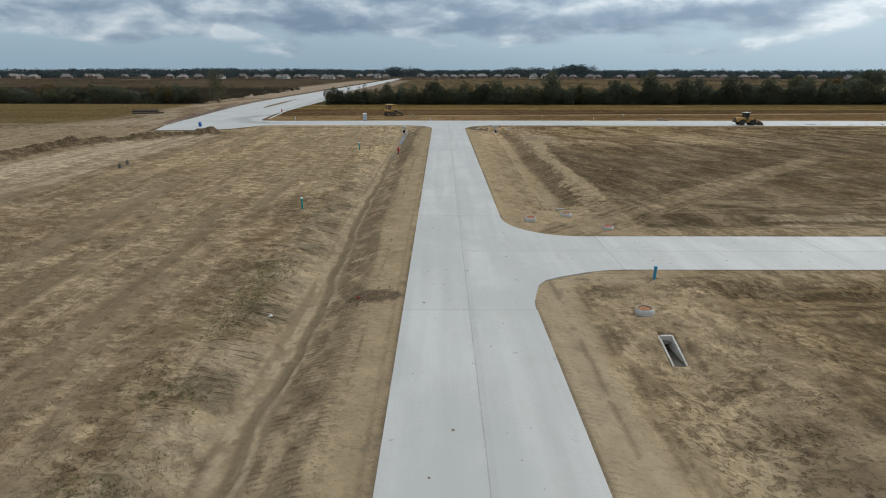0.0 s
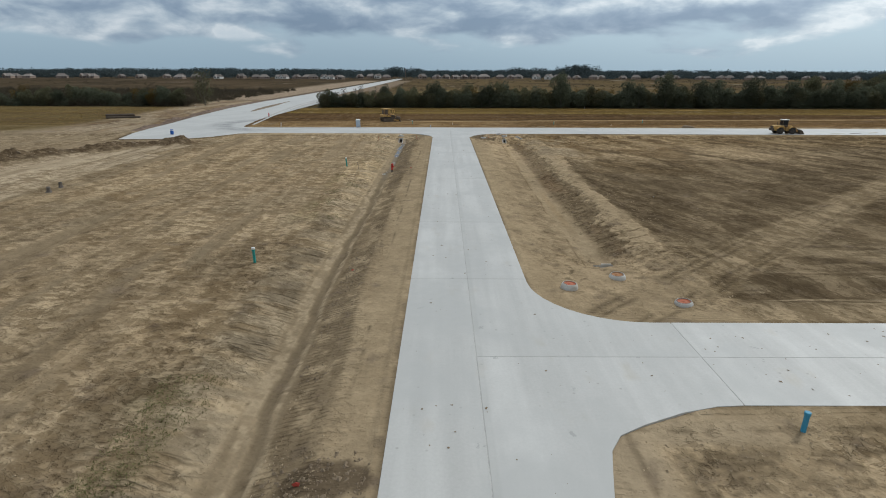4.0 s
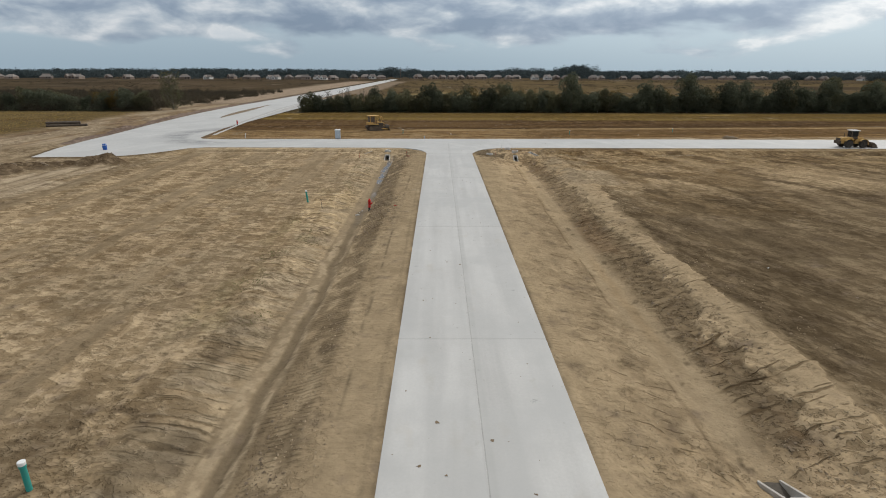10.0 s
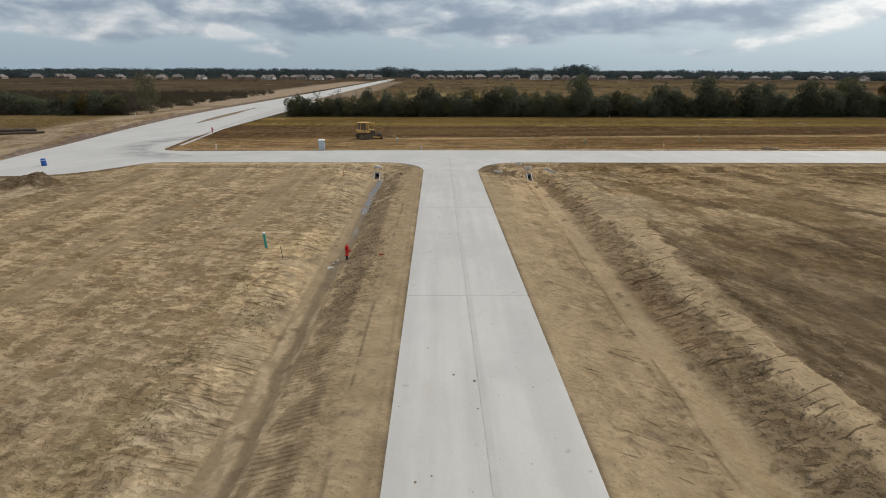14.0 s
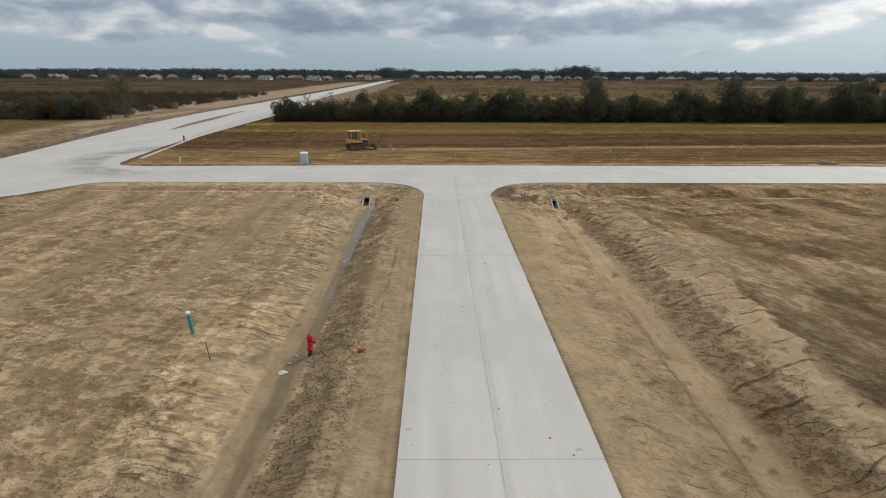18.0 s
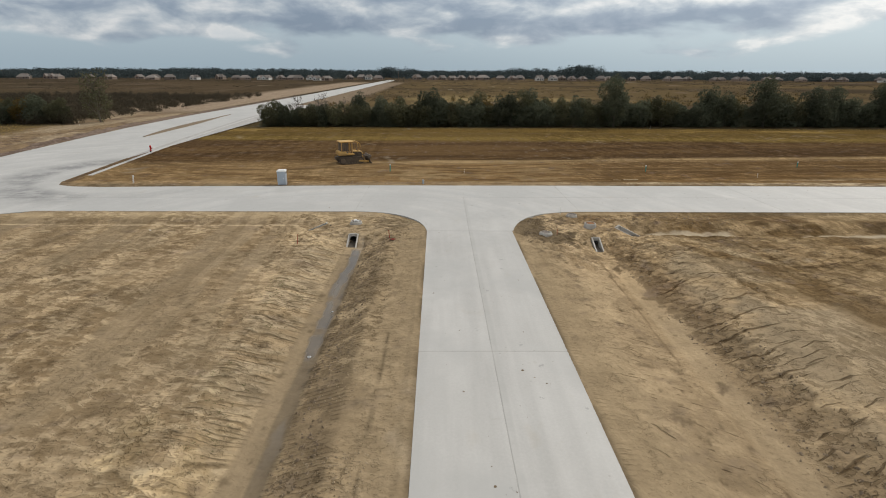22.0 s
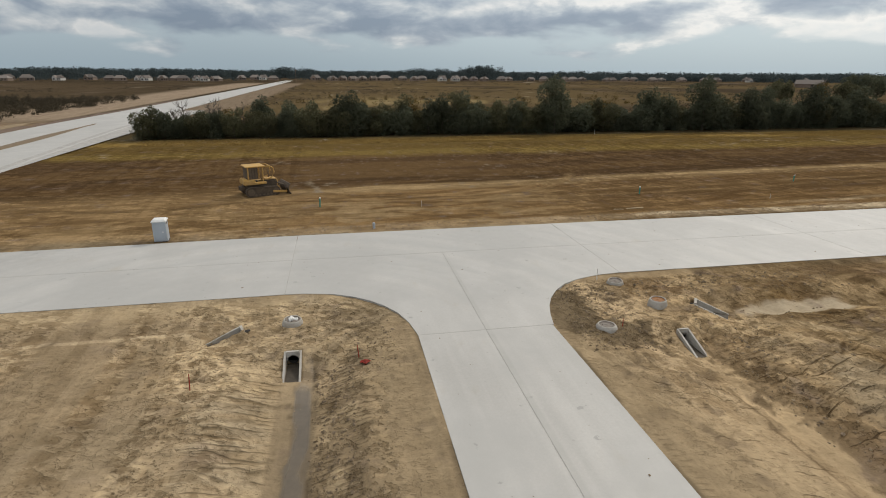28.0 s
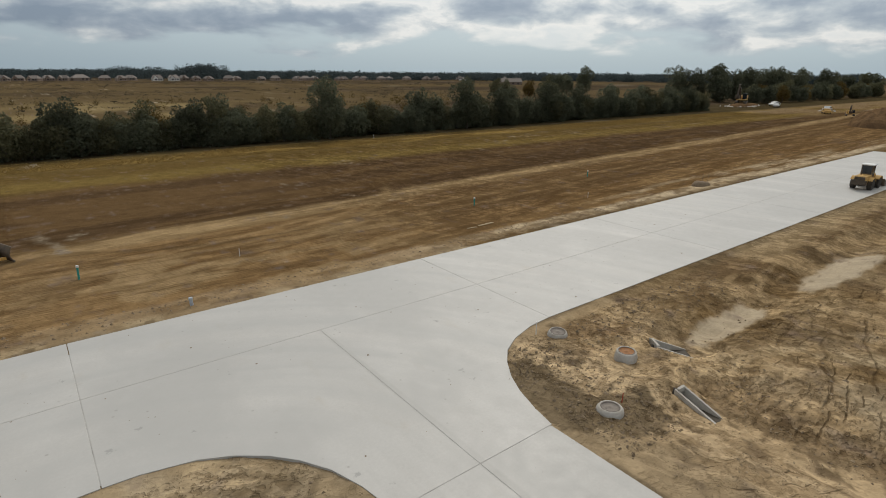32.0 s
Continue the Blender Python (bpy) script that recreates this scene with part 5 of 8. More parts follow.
    col = lerp(col, (0.185, 0.146, 0.130), ease(mud_edge(x, y) + 0.5 * (n4 - 0.5), 0.05, 0.25) * 0.9)
    gutter = band(x - east_edge(y), 0.0, 0.95, 0.1) * band(y, 111, 208, 2)
    col = lerp(col, (0.165, 0.118, 0.080), gutter)
    col = lerp(col, (0.14, 0.10, 0.066), band(d + 0.5 * (n4 - 0.5), 0.0, 0.9, 0.2) * ease(-x, 37, 40) * (1 - ease(y, 98.5, 99.5)) * 0.8)
    col = lerp(col, (0.33, 0.225, 0.115), np.exp(-((ce + 0.5 * (n4 - 0.5)) / 0.35) ** 2) * band(y, 36, 50, 4) * 0.6)
    xr = ditch_east_x(y) - 0.95 + 0.7 * (fbm(y * 0.25, y * 0, 4, 145) - 0.5)
    col = lerp(col, (0.15, 0.10, 0.06), np.exp(-((x - xr) / 0.06) ** 2) * run * ease(fbm(y * 0.3, y * 0, 3, 146), 0.42, 0.52) * 0.8)
    # shrinkage crack along the west shoulder, green film on the bank tops
    xc = -3.5 + 0.5 * (fbm(y * 0.12, y * 0, 3, 97) - 0.5)
    col = lerp(col, (0.12, 0.095, 0.065), np.exp(-((x - xc) / 0.07) ** 2) * ease(fbm(y * 0.15, y * 0, 3, 98), 0.38, 0.52) * ease(fbm(y * 1.3, y * 0, 3, 96), 0.40, 0.54) * (1 - ease(y, 76, 84)) * 0.8)
    green = ease(fbm(x * 0.6, y * 0.3, 4, 99), 0.52, 0.66) * band(c, -5.5, -2.6, 0.7) * south_w * np.maximum(np.maximum(band(y, -6, 13, 3), band(y, 36, 58, 4)), 0.6 * band(y, 68, 84, 4))
    col = lerp(col, (0.205, 0.185, 0.095), green * 0.55)
    # regional gains: paler dry soil, with fitted brightness put into the colour
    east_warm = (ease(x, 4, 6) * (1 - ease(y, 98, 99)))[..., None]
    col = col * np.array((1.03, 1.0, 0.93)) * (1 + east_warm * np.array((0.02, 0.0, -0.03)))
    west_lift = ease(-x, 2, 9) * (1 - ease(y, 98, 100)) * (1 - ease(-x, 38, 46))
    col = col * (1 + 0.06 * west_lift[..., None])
    east_dim = ease(ce, 1.0, 5.0) * (1 - ease(y, 98, 100)) * ease(y, 18, 20)
    col = col * (1 - 0.06 * (east_dim * (1 - 0.8 * crust(x, y)) * (1 - ease(y, 60, 80)))[..., None])
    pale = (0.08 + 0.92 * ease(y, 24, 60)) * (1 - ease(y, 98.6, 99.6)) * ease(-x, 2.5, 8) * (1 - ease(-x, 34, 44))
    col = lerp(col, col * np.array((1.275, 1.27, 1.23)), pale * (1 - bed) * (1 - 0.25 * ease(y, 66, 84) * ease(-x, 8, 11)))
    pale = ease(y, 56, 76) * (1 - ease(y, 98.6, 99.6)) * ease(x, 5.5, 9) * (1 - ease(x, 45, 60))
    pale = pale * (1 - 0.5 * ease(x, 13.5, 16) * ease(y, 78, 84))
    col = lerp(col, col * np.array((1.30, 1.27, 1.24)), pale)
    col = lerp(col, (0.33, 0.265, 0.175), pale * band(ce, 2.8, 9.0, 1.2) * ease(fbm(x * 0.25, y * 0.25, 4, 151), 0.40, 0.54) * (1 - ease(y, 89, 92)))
    pud = puddle(x, y)
    col = lerp(col, (0.125, 0.108, 0.085), pud * 0.9)
    # crumbly edge of the bed, with the shaded undercut put in as dark colour
    col = lerp(col, (0.085, 0.066, 0.046), band(c + 0.5 * (n6 - 0.5) + 0.3 * (n4 - 0.5), 0.56, 0.82, 0.1) * band(y, 70, 93, 2) * ease(n4, 0.38, 0.52) * 0.7)
    chalk = ease(y, 78, 88) * (1 - ease(y, 98.6, 99.6)) * ease(-x, 2.5, 6) * (1 - ease(-x, 34, 44)) * (1 - bed) * (1 - 0.6 * ease(fbm(x * 0.5, y * 0.5, 4, 199), 0.5, 0.6))
    col = lerp(col, (0.39, 0.315, 0.22), chalk * 0.16)
    # brightness of the field strip passed close by, put into its colour
    near_lift = ease(-x, 7.6, 9.5) * (1 - ease(-x, 16, 27)) * ease(y, 26, 42) * (1 - ease(y, 97, 98.5)) * (1 - bed)
    col = col * (1 + near_lift[..., None] * np.array((0.10, 0.105, 0.12)))
    # every soil here is one clay, wetter or drier: keep its tint close to tan
    near_s = (1 - ease(y, 99, 101)) * (1 - ease(np.abs(x), 120, 160))
    lum = col[..., 0] * 0.2126 + col[..., 1] * 0.7152 + col[..., 2] * 0.0722
    col = lerp(col, lum[..., None] * np.array((1.262, 0.962, 0.605)), near_s * (0.62 - 0.42 * ease(x, 9, 12) * ease(y, 74, 88) - 0.15 * ease(-x, 2, 5) * ease(y, 84, 92)))
    col = col * (1 - 0.05 * near_s[..., None])
    for ex, ey in ((-8.5, 95.6), (-7.9, 97.6), (-7.2, 94.2), (-5.6, 98.4), (-6.0, 93.3)):
        col = lerp(col, (0.36, 0.285, 0.185), rut(x, y, -2.9, 96.4, ex, ey, 0.22) * 0.7)
        col = lerp(col, (0.15, 0.115, 0.074), rut(x, y + 0.35, -2.9, 96.4, ex, ey, 0.2) * 0.6)
    wetness = np.clip(0.75 * pud + 0.55 * wetline * (0.55 * ease(y, 52, 62) + 0.45 * ease(y, 72, 80)) + 0.2 * mud, 0, 1)
    near = 1 - ease(y, 150, 200)
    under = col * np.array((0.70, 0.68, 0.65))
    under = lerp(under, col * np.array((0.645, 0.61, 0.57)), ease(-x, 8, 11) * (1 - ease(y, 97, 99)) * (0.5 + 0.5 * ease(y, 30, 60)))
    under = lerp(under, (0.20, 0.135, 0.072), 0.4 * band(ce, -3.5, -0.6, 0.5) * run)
    slope = (band(c, -3.3, -0.8, 0.35) * ease(fbm(x * 0.12, y * 0.16, 3, 141), 0.40, 0.52) + 0.25 * band(c, -5.5, -3.0, 0.5)) * south_w
    gully = (band(ce + 0.8 * (n1 - 0.5), 0.9, 4.8 + 1.2 * ease(y, 55, 72), 0.4) - 0.6 * band(ce, -4.4, -0.9, 0.5)) * run * (1 - ease(y, 88, 91)) + 0.7 * ease(x, 14, 17) * band(y, 80, 92, 2)
    slope = slope + 0.2 * (0.75 * band(ce, 0.8, 4.0, 0.5) + 0.55 * band(ce, -3.6, -0.8, 0.5)) * run2 * ease(fbm(x * 0.2, y * 0.2, 3, 143), 0.36, 0.5)
    corner = band(x, 5.5, 24, 2) * band(y, 86, 98.4, 1.2) + band(x, -30, -3.0, 1.5) * band(y, 94.3, 98.4, 0.8) + band(x, 6, 16, 2) * band(y, -4, 11, 1.2)
    bars = band(c, 0.7, 2.7, 0.3) * south_w * 0.9 + 0.12 * band(x, -4.4, -2.6, 0.3) * south_w + 0.9 * band(y, 113, 124, 2)
    bars = bars + 0.6 * band(d, 0.12, 0.6, 0.1) * ease(x, 4.8, 5) * (1 - ease(y, 98, 99)) + 0.8 * sum(rut(x, y, *q, 0.9) for q in ((7.0, 19.0, 36, 44.5), (9.2, 17.8, 38, 42.6)))
    mottle = 0.25 + 0.75 * np.clip(wf + ef + 0.7 * corner + 0.6 * band(c, -5.5, -1, 0.6) * south_w, 0, 1)
    mottle = mottle * (1 - mud) * (1 - 0.8 * bed) * (1 - 0.45 * crust(x, y)) * (0.35 + 0.65 * near) * (1 - 0.75 * worn * wf) * (1 - 0.7 * ring)
    return col, under, wetness, np.clip(slope + 0.12 * corner, 0, 1) * near, np.clip(bars, 0, 1) * near, np.clip(mottle, 0, 1), ease(y, 113.2, 114.5) * nf * (1 - ease(y - (x + 5) * 0.075, 131, 137)) * (1 - ease(y, 150, 153)) + 0.25 * nf * (1 - ease(y, 148, 152)), np.clip(gully, -1, 1), lumpy(x, y) * (1 - mud)


def spaced(*runs):
    out = []
    for a, b, step in runs:
        n = max(1, int(round((b - a) / step)))
        out.extend(a + (b - a) * k / n for k in range(n))
    out.append(runs[-1][1])
    return out


def outward(start, end, step, grow=1.09):
    out, p = [], start
    while p < end:
        step *= grow
        p += step
        out.append(min(p, end))
    return out


gx = spaced((-66, -30, 0.5), (-30, -17, 0.32), (-17, -12, 0.2), (-12, 16, 0.11), (16, 22, 0.2), (22, 70, 0.5))
gx = [-p for p in outward(66, 4600, 0.5)][::-1] + gx + outward(70, 4600, 0.5)
gy = spaced((-26, -8, 0.6), (-8, 100, 0.15), (100, 112, 0.3), (112, 135, 0.3), (135, 180, 0.6))
gy = [26 - p for p in [52] + [q + 26 for q in outward(27, 900, 0.8)]][::-1] + gy + outward(180, 4600, 0.6, 1.06)
gy = sorted(set(round(v, 4) for v in gy))
NX, NY = len(gx), len(gy)
X, Y = np.meshgrid(np.array(gx), np.array(gy))
Z = roughen(X, Y, land(X, Y))
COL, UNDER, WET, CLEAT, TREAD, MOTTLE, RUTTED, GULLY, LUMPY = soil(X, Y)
me = bpy.data.meshes.new("ground")
me.vertices.add(NX * NY)
me.vertices.foreach_set("co", np.stack([X, Y, Z], -1).astype(np.float32).ravel())
idx = np.arange(NX * NY).reshape(NY, NX)
quads = np.stack([idx[:-1, :-1], idx[:-1, 1:], idx[1:, 1:], idx[1:, :-1]], -1).reshape(-1, 4)
me.loops.add(quads.size)
me.loops.foreach_set("vertex_index", quads.ravel().astype(np.int32))
me.polygons.add(len(quads))
me.polygons.foreach_set("loop_start", np.arange(0, quads.size, 4, dtype=np.int32))
me.update(calc_edges=True)
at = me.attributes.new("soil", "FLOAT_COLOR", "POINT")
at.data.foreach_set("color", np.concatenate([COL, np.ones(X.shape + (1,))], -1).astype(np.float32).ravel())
at = me.attributes.new("under", "FLOAT_COLOR", "POINT")
at.data.foreach_set("color", np.concatenate([UNDER, np.ones(X.shape + (1,))], -1).astype(np.float32).ravel())
for key, values in (("wet", WET), ("cleat", CLEAT), ("tread", TREAD), ("mottle", MOTTLE), ("rutted", RUTTED), ("gully", GULLY), ("lumpy", LUMPY)):
    at = me.attributes.new(key, "FLOAT", "POINT")
    at.data.foreach_set("value", values.astype(np.float32).ravel())
me.polygons.foreach_set("use_smooth", np.ones(len(quads), dtype=bool))
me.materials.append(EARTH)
tagged(new("ground", me), "bare graded tan and brown earth with ditches", "ground", kind="structure")


def ground_z(x, y):
    a, b = np.array([float(x)]), np.array([float(y)])
    return float(roughen(a, b, land(a, b))[0])


# ---- pavements: slabs with open joints over a dark base ----
def inset(outline, by):
    n, out = len(outline), []
    for i in range(n):
        p0, p1, p2 = Vector(outline[i - 1]), Vector(outline[i]), Vector(outline[(i + 1) % n])
        a, b = (p1 - p0).normalized(), (p2 - p1).normalized()
        na, nb = Vector((-a.y, a.x)), Vector((-b.y, b.x))
        m = (na + nb) / max(0.4, 1 + na.dot(nb))
        out.append((p1.x + m.x * by, p1.y + m.y * by))
    return out


def slab(outline, road, top=0.0, thick=0.22, gap=0.017):
    if sum(a[0] * b[1] - b[0] * a[1] for a, b in zip(outline, outline[1:] + outline[:1])) < 0:
        outline = outline[::-1]
    o = inset(outline, gap)
    i = inset(outline, gap + 0.008)
    bm = B()
    low = [bm.verts.new((*p, top - thick)) for p in o]
    mid = [bm.verts.new((*p, top - 0.006)) for p in o]
    up = [bm.verts.new((*p, top)) for p in i]
    n = len(o)
    for k in range(n):
        j = (k + 1) % n
        bm.faces.new((low[k], low[j], mid[j], mid[k]))
        bm.faces.new((mid[k], mid[j], up[j], up[k]))
    cap = bm.faces.new(up)
    bmesh.ops.triangulate(bm, faces=[cap])
    return part("slab", bm, PAVING, road)


def roadbed(outlines, label, z=-0.009):
    bm = B()
    for k, o in enumerate(outlines):
        if sum(a[0] * b[1] - b[0] * a[1] for a, b in zip(o, o[1:] + o[:1])) < 0:
            o = o[::-1]
        o = inset(o, 0.05)
        f = bm.faces.new([bm.verts.new((*p, z + 0.003 * k)) for p in o])
        bmesh.ops.triangulate(bm, faces=[f])
    return tagged(link("road", bm, SEAL), label, "road", kind="structure")


def oblong(x0, y0, x1, y1):
    return [(x0, y0), (x1, y0), (x1, y1), (x0, y1)]


def arc(cx, cy, r, a0, a1, n=10):
    return [(cx + r * math.cos(radians(a0 + (a1 - a0) * k / n)), cy + r * math.sin(radians(a0 + (a1 - a0) * k / n))) for k in range(n + 1)]


XW, XC, XE = -1.85, 1.40, 4.75
main_road = roadbed([oblong(XW, -120, XE, 99.6)], "two-lane pale concrete road with dirt-dusted sawn joints")
cuts = [-120, -66, -48, -30, -12, 6, 24, 36.3, 54.6, 74.5, 93.4]
for a, b in zip(cuts, cuts[1:]):
    slab(oblong(XW, a, XC, b), main_road)
    if a != 6:
        slab(oblong(XC, a, XE, b), main_road)
ne_corner = [(XC, 15.1), (10.8, 15.1), (10.8, 18.4)] + arc(9.9, 23.55, 5.15, 270, 180) + [(XE, 24), (XC, 24)]
se_corner = [(XC, 6), (4.68, 6), (4.78, 7), (5.08, 8.2), (5.35, 9.2), (5.85, 9.95), (6.8, 10.5), (8.4, 11.2), (9.8, 11.58), (10.8, 11.65), (10.8, 15.1), (XC, 15.1)]
slab(ne_corner, main_road)
slab(se_corner, main_road)

side_road = roadbed([oblong(4.6, 11.7, 140, 18.35)], "pale concrete side road meeting the main road")
cuts = [10.8, 24.85, 38.9, 53, 67, 81, 95, 140]
for a, b in zip(cuts, cuts[1:]):
    slab(oblong(a, 11.65, b, 15.1), side_road)
    slab(oblong(a, 15.1, b, 18.4), side_road)

cross_road = roadbed([oblong(-36, 99.5, 104, 109.5)], "wide pale concrete road crossing the end of the main road")
sw_flare = [(XW, 93.4), (XC, 93.4), (1.5, 105.15), (-8.3, 105.15), (-8.3, 99.4), (-7.3, 99.35), (-5.7, 99.0), (-4.7, 98.5), (-3.8, 97.8), (-3.1, 97.0), (-2.5, 96.0), (-2.1, 94.8)]
se_flare = [(XC, 93.4), (4.82, 93.4), (5.05, 94.4), (5.45, 95.6), (5.95, 96.6), (6.6, 97.5), (7.4, 98.3), (8.5, 98.9), (10.0, 99.35), (11.5, 99.5), (11.5, 105.15), (1.5, 105.15)]
slab(sw_flare, cross_road)
slab(se_flare, cross_road)
slab([(-8.3, 105.15), (11.5, 105.15), (11.5, 110.9), (-8.3, 110.75)], cross_road)
cuts = [11.5, 29.8, 48.1, 66.4, 84.7, 104]
for a, b in zip(cuts, cuts[1:]):
    slab(oblong(a, 99.5, b, 105.15), cross_road)
    slab(oblong(a, 105.15, b, 110.9), cross_road)
cuts = [(-36, 99.3, 104.5, 109.5), (-26.6, 99.3, 104.8, 110.0), (-8.3, 99.4, 105.15, 110.75)]
for (a, s0, m0, n0), (b, s1, m1, n1) in zip(cuts, cuts[1:]):
    slab([(a, s0), (b, s1), (b, m1), (a, m0)], cross_road)
    slab([(a, m0), (b, m1), (b, n1), (a, n0)], cross_road)

north_road = roadbed([oblong(-51.5, 93, -44, 250)], "broad pale concrete boulevard running toward distant houses")
slab([(-36, 99.3), (-36, 104.5), (-52, 104.5), (-51, 89.2), (-46.3, 89.5), (-43.6, 90.6), (-41.3, 92.8), (-39.6, 95.6), (-38.2, 98.2)], north_road)
slab([(-36, 104.5), (-36, 109.5), (-39.2, 109.7), (-41.2, 110.4), (-42.1, 112.2), (-42.6, 116), (-52, 116), (-52, 104.5)], north_road)
slab([(-51, 89.2), (-52, 104.5), (-52, 116), (-60, 116), (-59.4, 108.7), (-57.9, 98), (-55.5, 89.0)], north_road)


cuts = [116, 134, 152, 170, 188, 206, 224, 242, 260, 300, 340, 400, 480, 660, 785]
for a, b in zip(cuts, cuts[1:]):
    ma, mb = (east_edge(a) + west_edge(a)) / 2, (east_edge(b) + west_edge(b)) / 2
    slab([(west_edge(a), a), (ma, a), (mb, b), (west_edge(b), b)], north_road)
    slab([(ma, a), (east_edge(a), a), (east_edge(b), b), (mb, b)], north_road)
    if b <= 206:
        # concrete strip poured beside the carriageway
        slab([(east_edge(a) + 0.95, a), (east_edge(a) + 1.55, a), (east_edge(b) + 1.65, b), (east_edge(b) + 1.05, b)], north_road, top=0.02)
bm = B()
rim, mid = [], []
for k in range(25):
    s = k / 24
    y = 154 + 52 * s
    xm = (east_edge(y) + west_edge(y)) / 2 + 1.2
    w = 0.25 + 1.0 * math.sin(math.pi * min(1, s * 1.15)) ** 0.8 if s < 0.87 else 0.25
    rim.append(((xm - w, y), (xm, y), (xm + w, y)))
rows = [[bm.verts.new((*p, 0.012 if j != 1 else 0.14)) for j, p in enumerate(r)] for r in rim]
for a, b in zip(rows, rows[1:]):
    bm.faces.new((a[0], a[1], b[1], b[0]))
    bm.faces.new((a[1], a[2], b[2], b[1]))
tagged(link("median", bm, CLAY_DARK), "brown unpaved earth median in the concrete boulevard", "median", kind="structure")


# ---- drainage and utility things ----
def culvert_end(name, x, y, z, heading, label, length, width, high=0.62):
    """Sloped precast end of a culvert; local +y runs out along the ditch."""
    th = base(name, pose(x, y, z, 0, 0, heading), label, "culvert", "precast culvert ends")
    for s in (-1, 1):
        bm = B()
        prism(bm, [(-0.12, -0.15), (length, -0.15), (length, 0.0), (-0.12, high)], s * width / 2 - 0.045, s * width / 2 + 0.045, "x")
        part("side_wall", bm, PRECAST, th)
    bm = B()
    r, n = 0.24, 12
    hole = [(r * math.cos(math.pi * k / n), 0.24 + r * math.sin(math.pi * k / n)) for k in range(n + 1)]
    hw = width / 2 - 0.057
    outer = [(hw, 0.24), (hw, high + 0.03), (-hw, high + 0.03), (-hw, 0.24)]
    for yy, flip in ((-0.10, False), (0.02, True)):
        hv = [bm.verts.new((px, yy, pz)) for px, pz in hole]
        ov = [bm.verts.new((px, yy, pz)) for px, pz in outer]
        f = [ov[0], ov[1], ov[2], ov[3]] + hv[::-1]
        bm.faces.new(f if not flip else f[::-1])
        if flip:
            for k in range(n):
                bm.faces.new((hv0[k], hv0[k + 1], hv[k + 1], hv[k]))
            for k in range(3):
                bm.faces.new((ov0[k], ov0[k + 1], ov[k + 1], ov[k]))
        hv0, ov0 = hv, ov
    bmesh.ops.triangulate(bm, faces=bm.faces[:])
    bmesh.ops.recalc_face_normals(bm, faces=bm.faces[:])
    part("headwall", bm, PRECAST, th)
    bm = B()
    box(bm, (-hw, -0.10, -0.15), (hw, length - 0.05, 0.005))
    part("apron", bm, SHADED_MUD, th, "wet muddy apron, darkened for the shade within")
    # capped dark stub; its end face stands for the shade in the bore
    bm = B()
    tube(bm, [(0, -0.11, 0.24), (0, -0.4, 0.24)], 0.235, 14)
    part("pipe", bm, PIPE_DARK, th, "dark capped pipe end standing for the shaded bore")
    return th


for (cx, cy, cz, head, ln, wd), text in zip(CULVERTS, (
        "pale concrete culvert mouth at the head of a wet ditch", "muddy concrete culvert end in brown earth",
        "concrete culvert end opening into a bare ditch", "half-buried concrete culvert end among loose soil",
        "half-buried concrete culvert end by a pale puddle", "half-buried concrete culvert end in a sandy bank")):
    culvert_end("culvert_end", cx, cy, cz, head, text, ln, wd)


def manhole(x, y, lid_mat, lid_label, high=0.30, tilt=(0, 0), ring=0.44, raised=True):
    z = ground_z(x, y)
    th = base("manhole", pose(x, y, z + 0.03, tilt[0], tilt[1], 20 * x), lid_label, "manhole", "manholes beside the roads")
    bm = B()
    turned(bm, [(ring + 0.05, -0.2), (ring + 0.04, 0.0), (ring + 0.02, high * 0.45), (ring - 0.02, high - 0.05), (ring - 0.05, high), (0.375, high), (0.36, high - 0.05)], 28, cap=False)
    part("collar", bm, PRECAST, th, "pale concrete collar", smooth=True)
    bm = B()
    turned(bm, [(0.362, high - 0.10), (0.362, high - 0.03), (0.335, high - 0.015), (0.33, high - 0.03), (0.06, high - 0.022), (0.05, high - 0.012), (0.0001, high - 0.012)], 28, cap=False)
    lid = part("lid", bm, lid_mat, th, smooth=True)
    for a in (0.4, 0.4 + math.pi):
        bm = B()
        box(bm, (-0.03, -0.015, 0), (0.03, 0.015, 0.02))
        bmesh.ops.transform(bm, matrix=Matrix.Translation((0.2 * math.cos(a), 0.2 * math.sin(a), high - 0.03)), verts=bm.verts[:])
        part("lug", bm, lid_mat, lid)
    if raised:
        bm = B()
        turned(bm, [(0.355, high - 0.02), (0.355, high + 0.004), (0.325, high + 0.004), (0.325, high - 0.02)], 28, cap=False)
        part("frame_rim", bm, LID_GREY, th, "iron rim", smooth=True)
    return th


manhole(7.0, 22.85, LID_ORANGE, "concrete manhole collar with a red-orange lid", 0.24, (2, -1))
manhole(10.1, 24.35, LID_TAN, "concrete manhole collar with a rusty tan lid", 0.20, (-1, 3))
manhole(12.4, 20.65, LID_ORANGE, "concrete manhole collar with a dark red lid", 0.20, (3, 2))
manhole(9.9, 5.85, LID_TAN, "tilted concrete manhole collar with a rusty lid", 0.22, (4, 3), 0.44)
manhole(10.4, 98.0, LID_GREY, "muddy concrete manhole collar with a grey lid", 0.26, (-3, 4), 0.45)
manhole(7.2, 92.7, LID_GREY, "dusty concrete manhole collar on dark soil", 0.16, (2, 0), 0.47)
manhole(11.1, 94.7, LID_TAN, "tall concrete manhole riser with an orange lid", 0.38, (0, 2), 0.46)
manhole(-7.65, 96.0, LID_GREY, "concrete manhole collar heaped with grey rubble", 0.24, (-3, -2), 0.46)
bm = B()
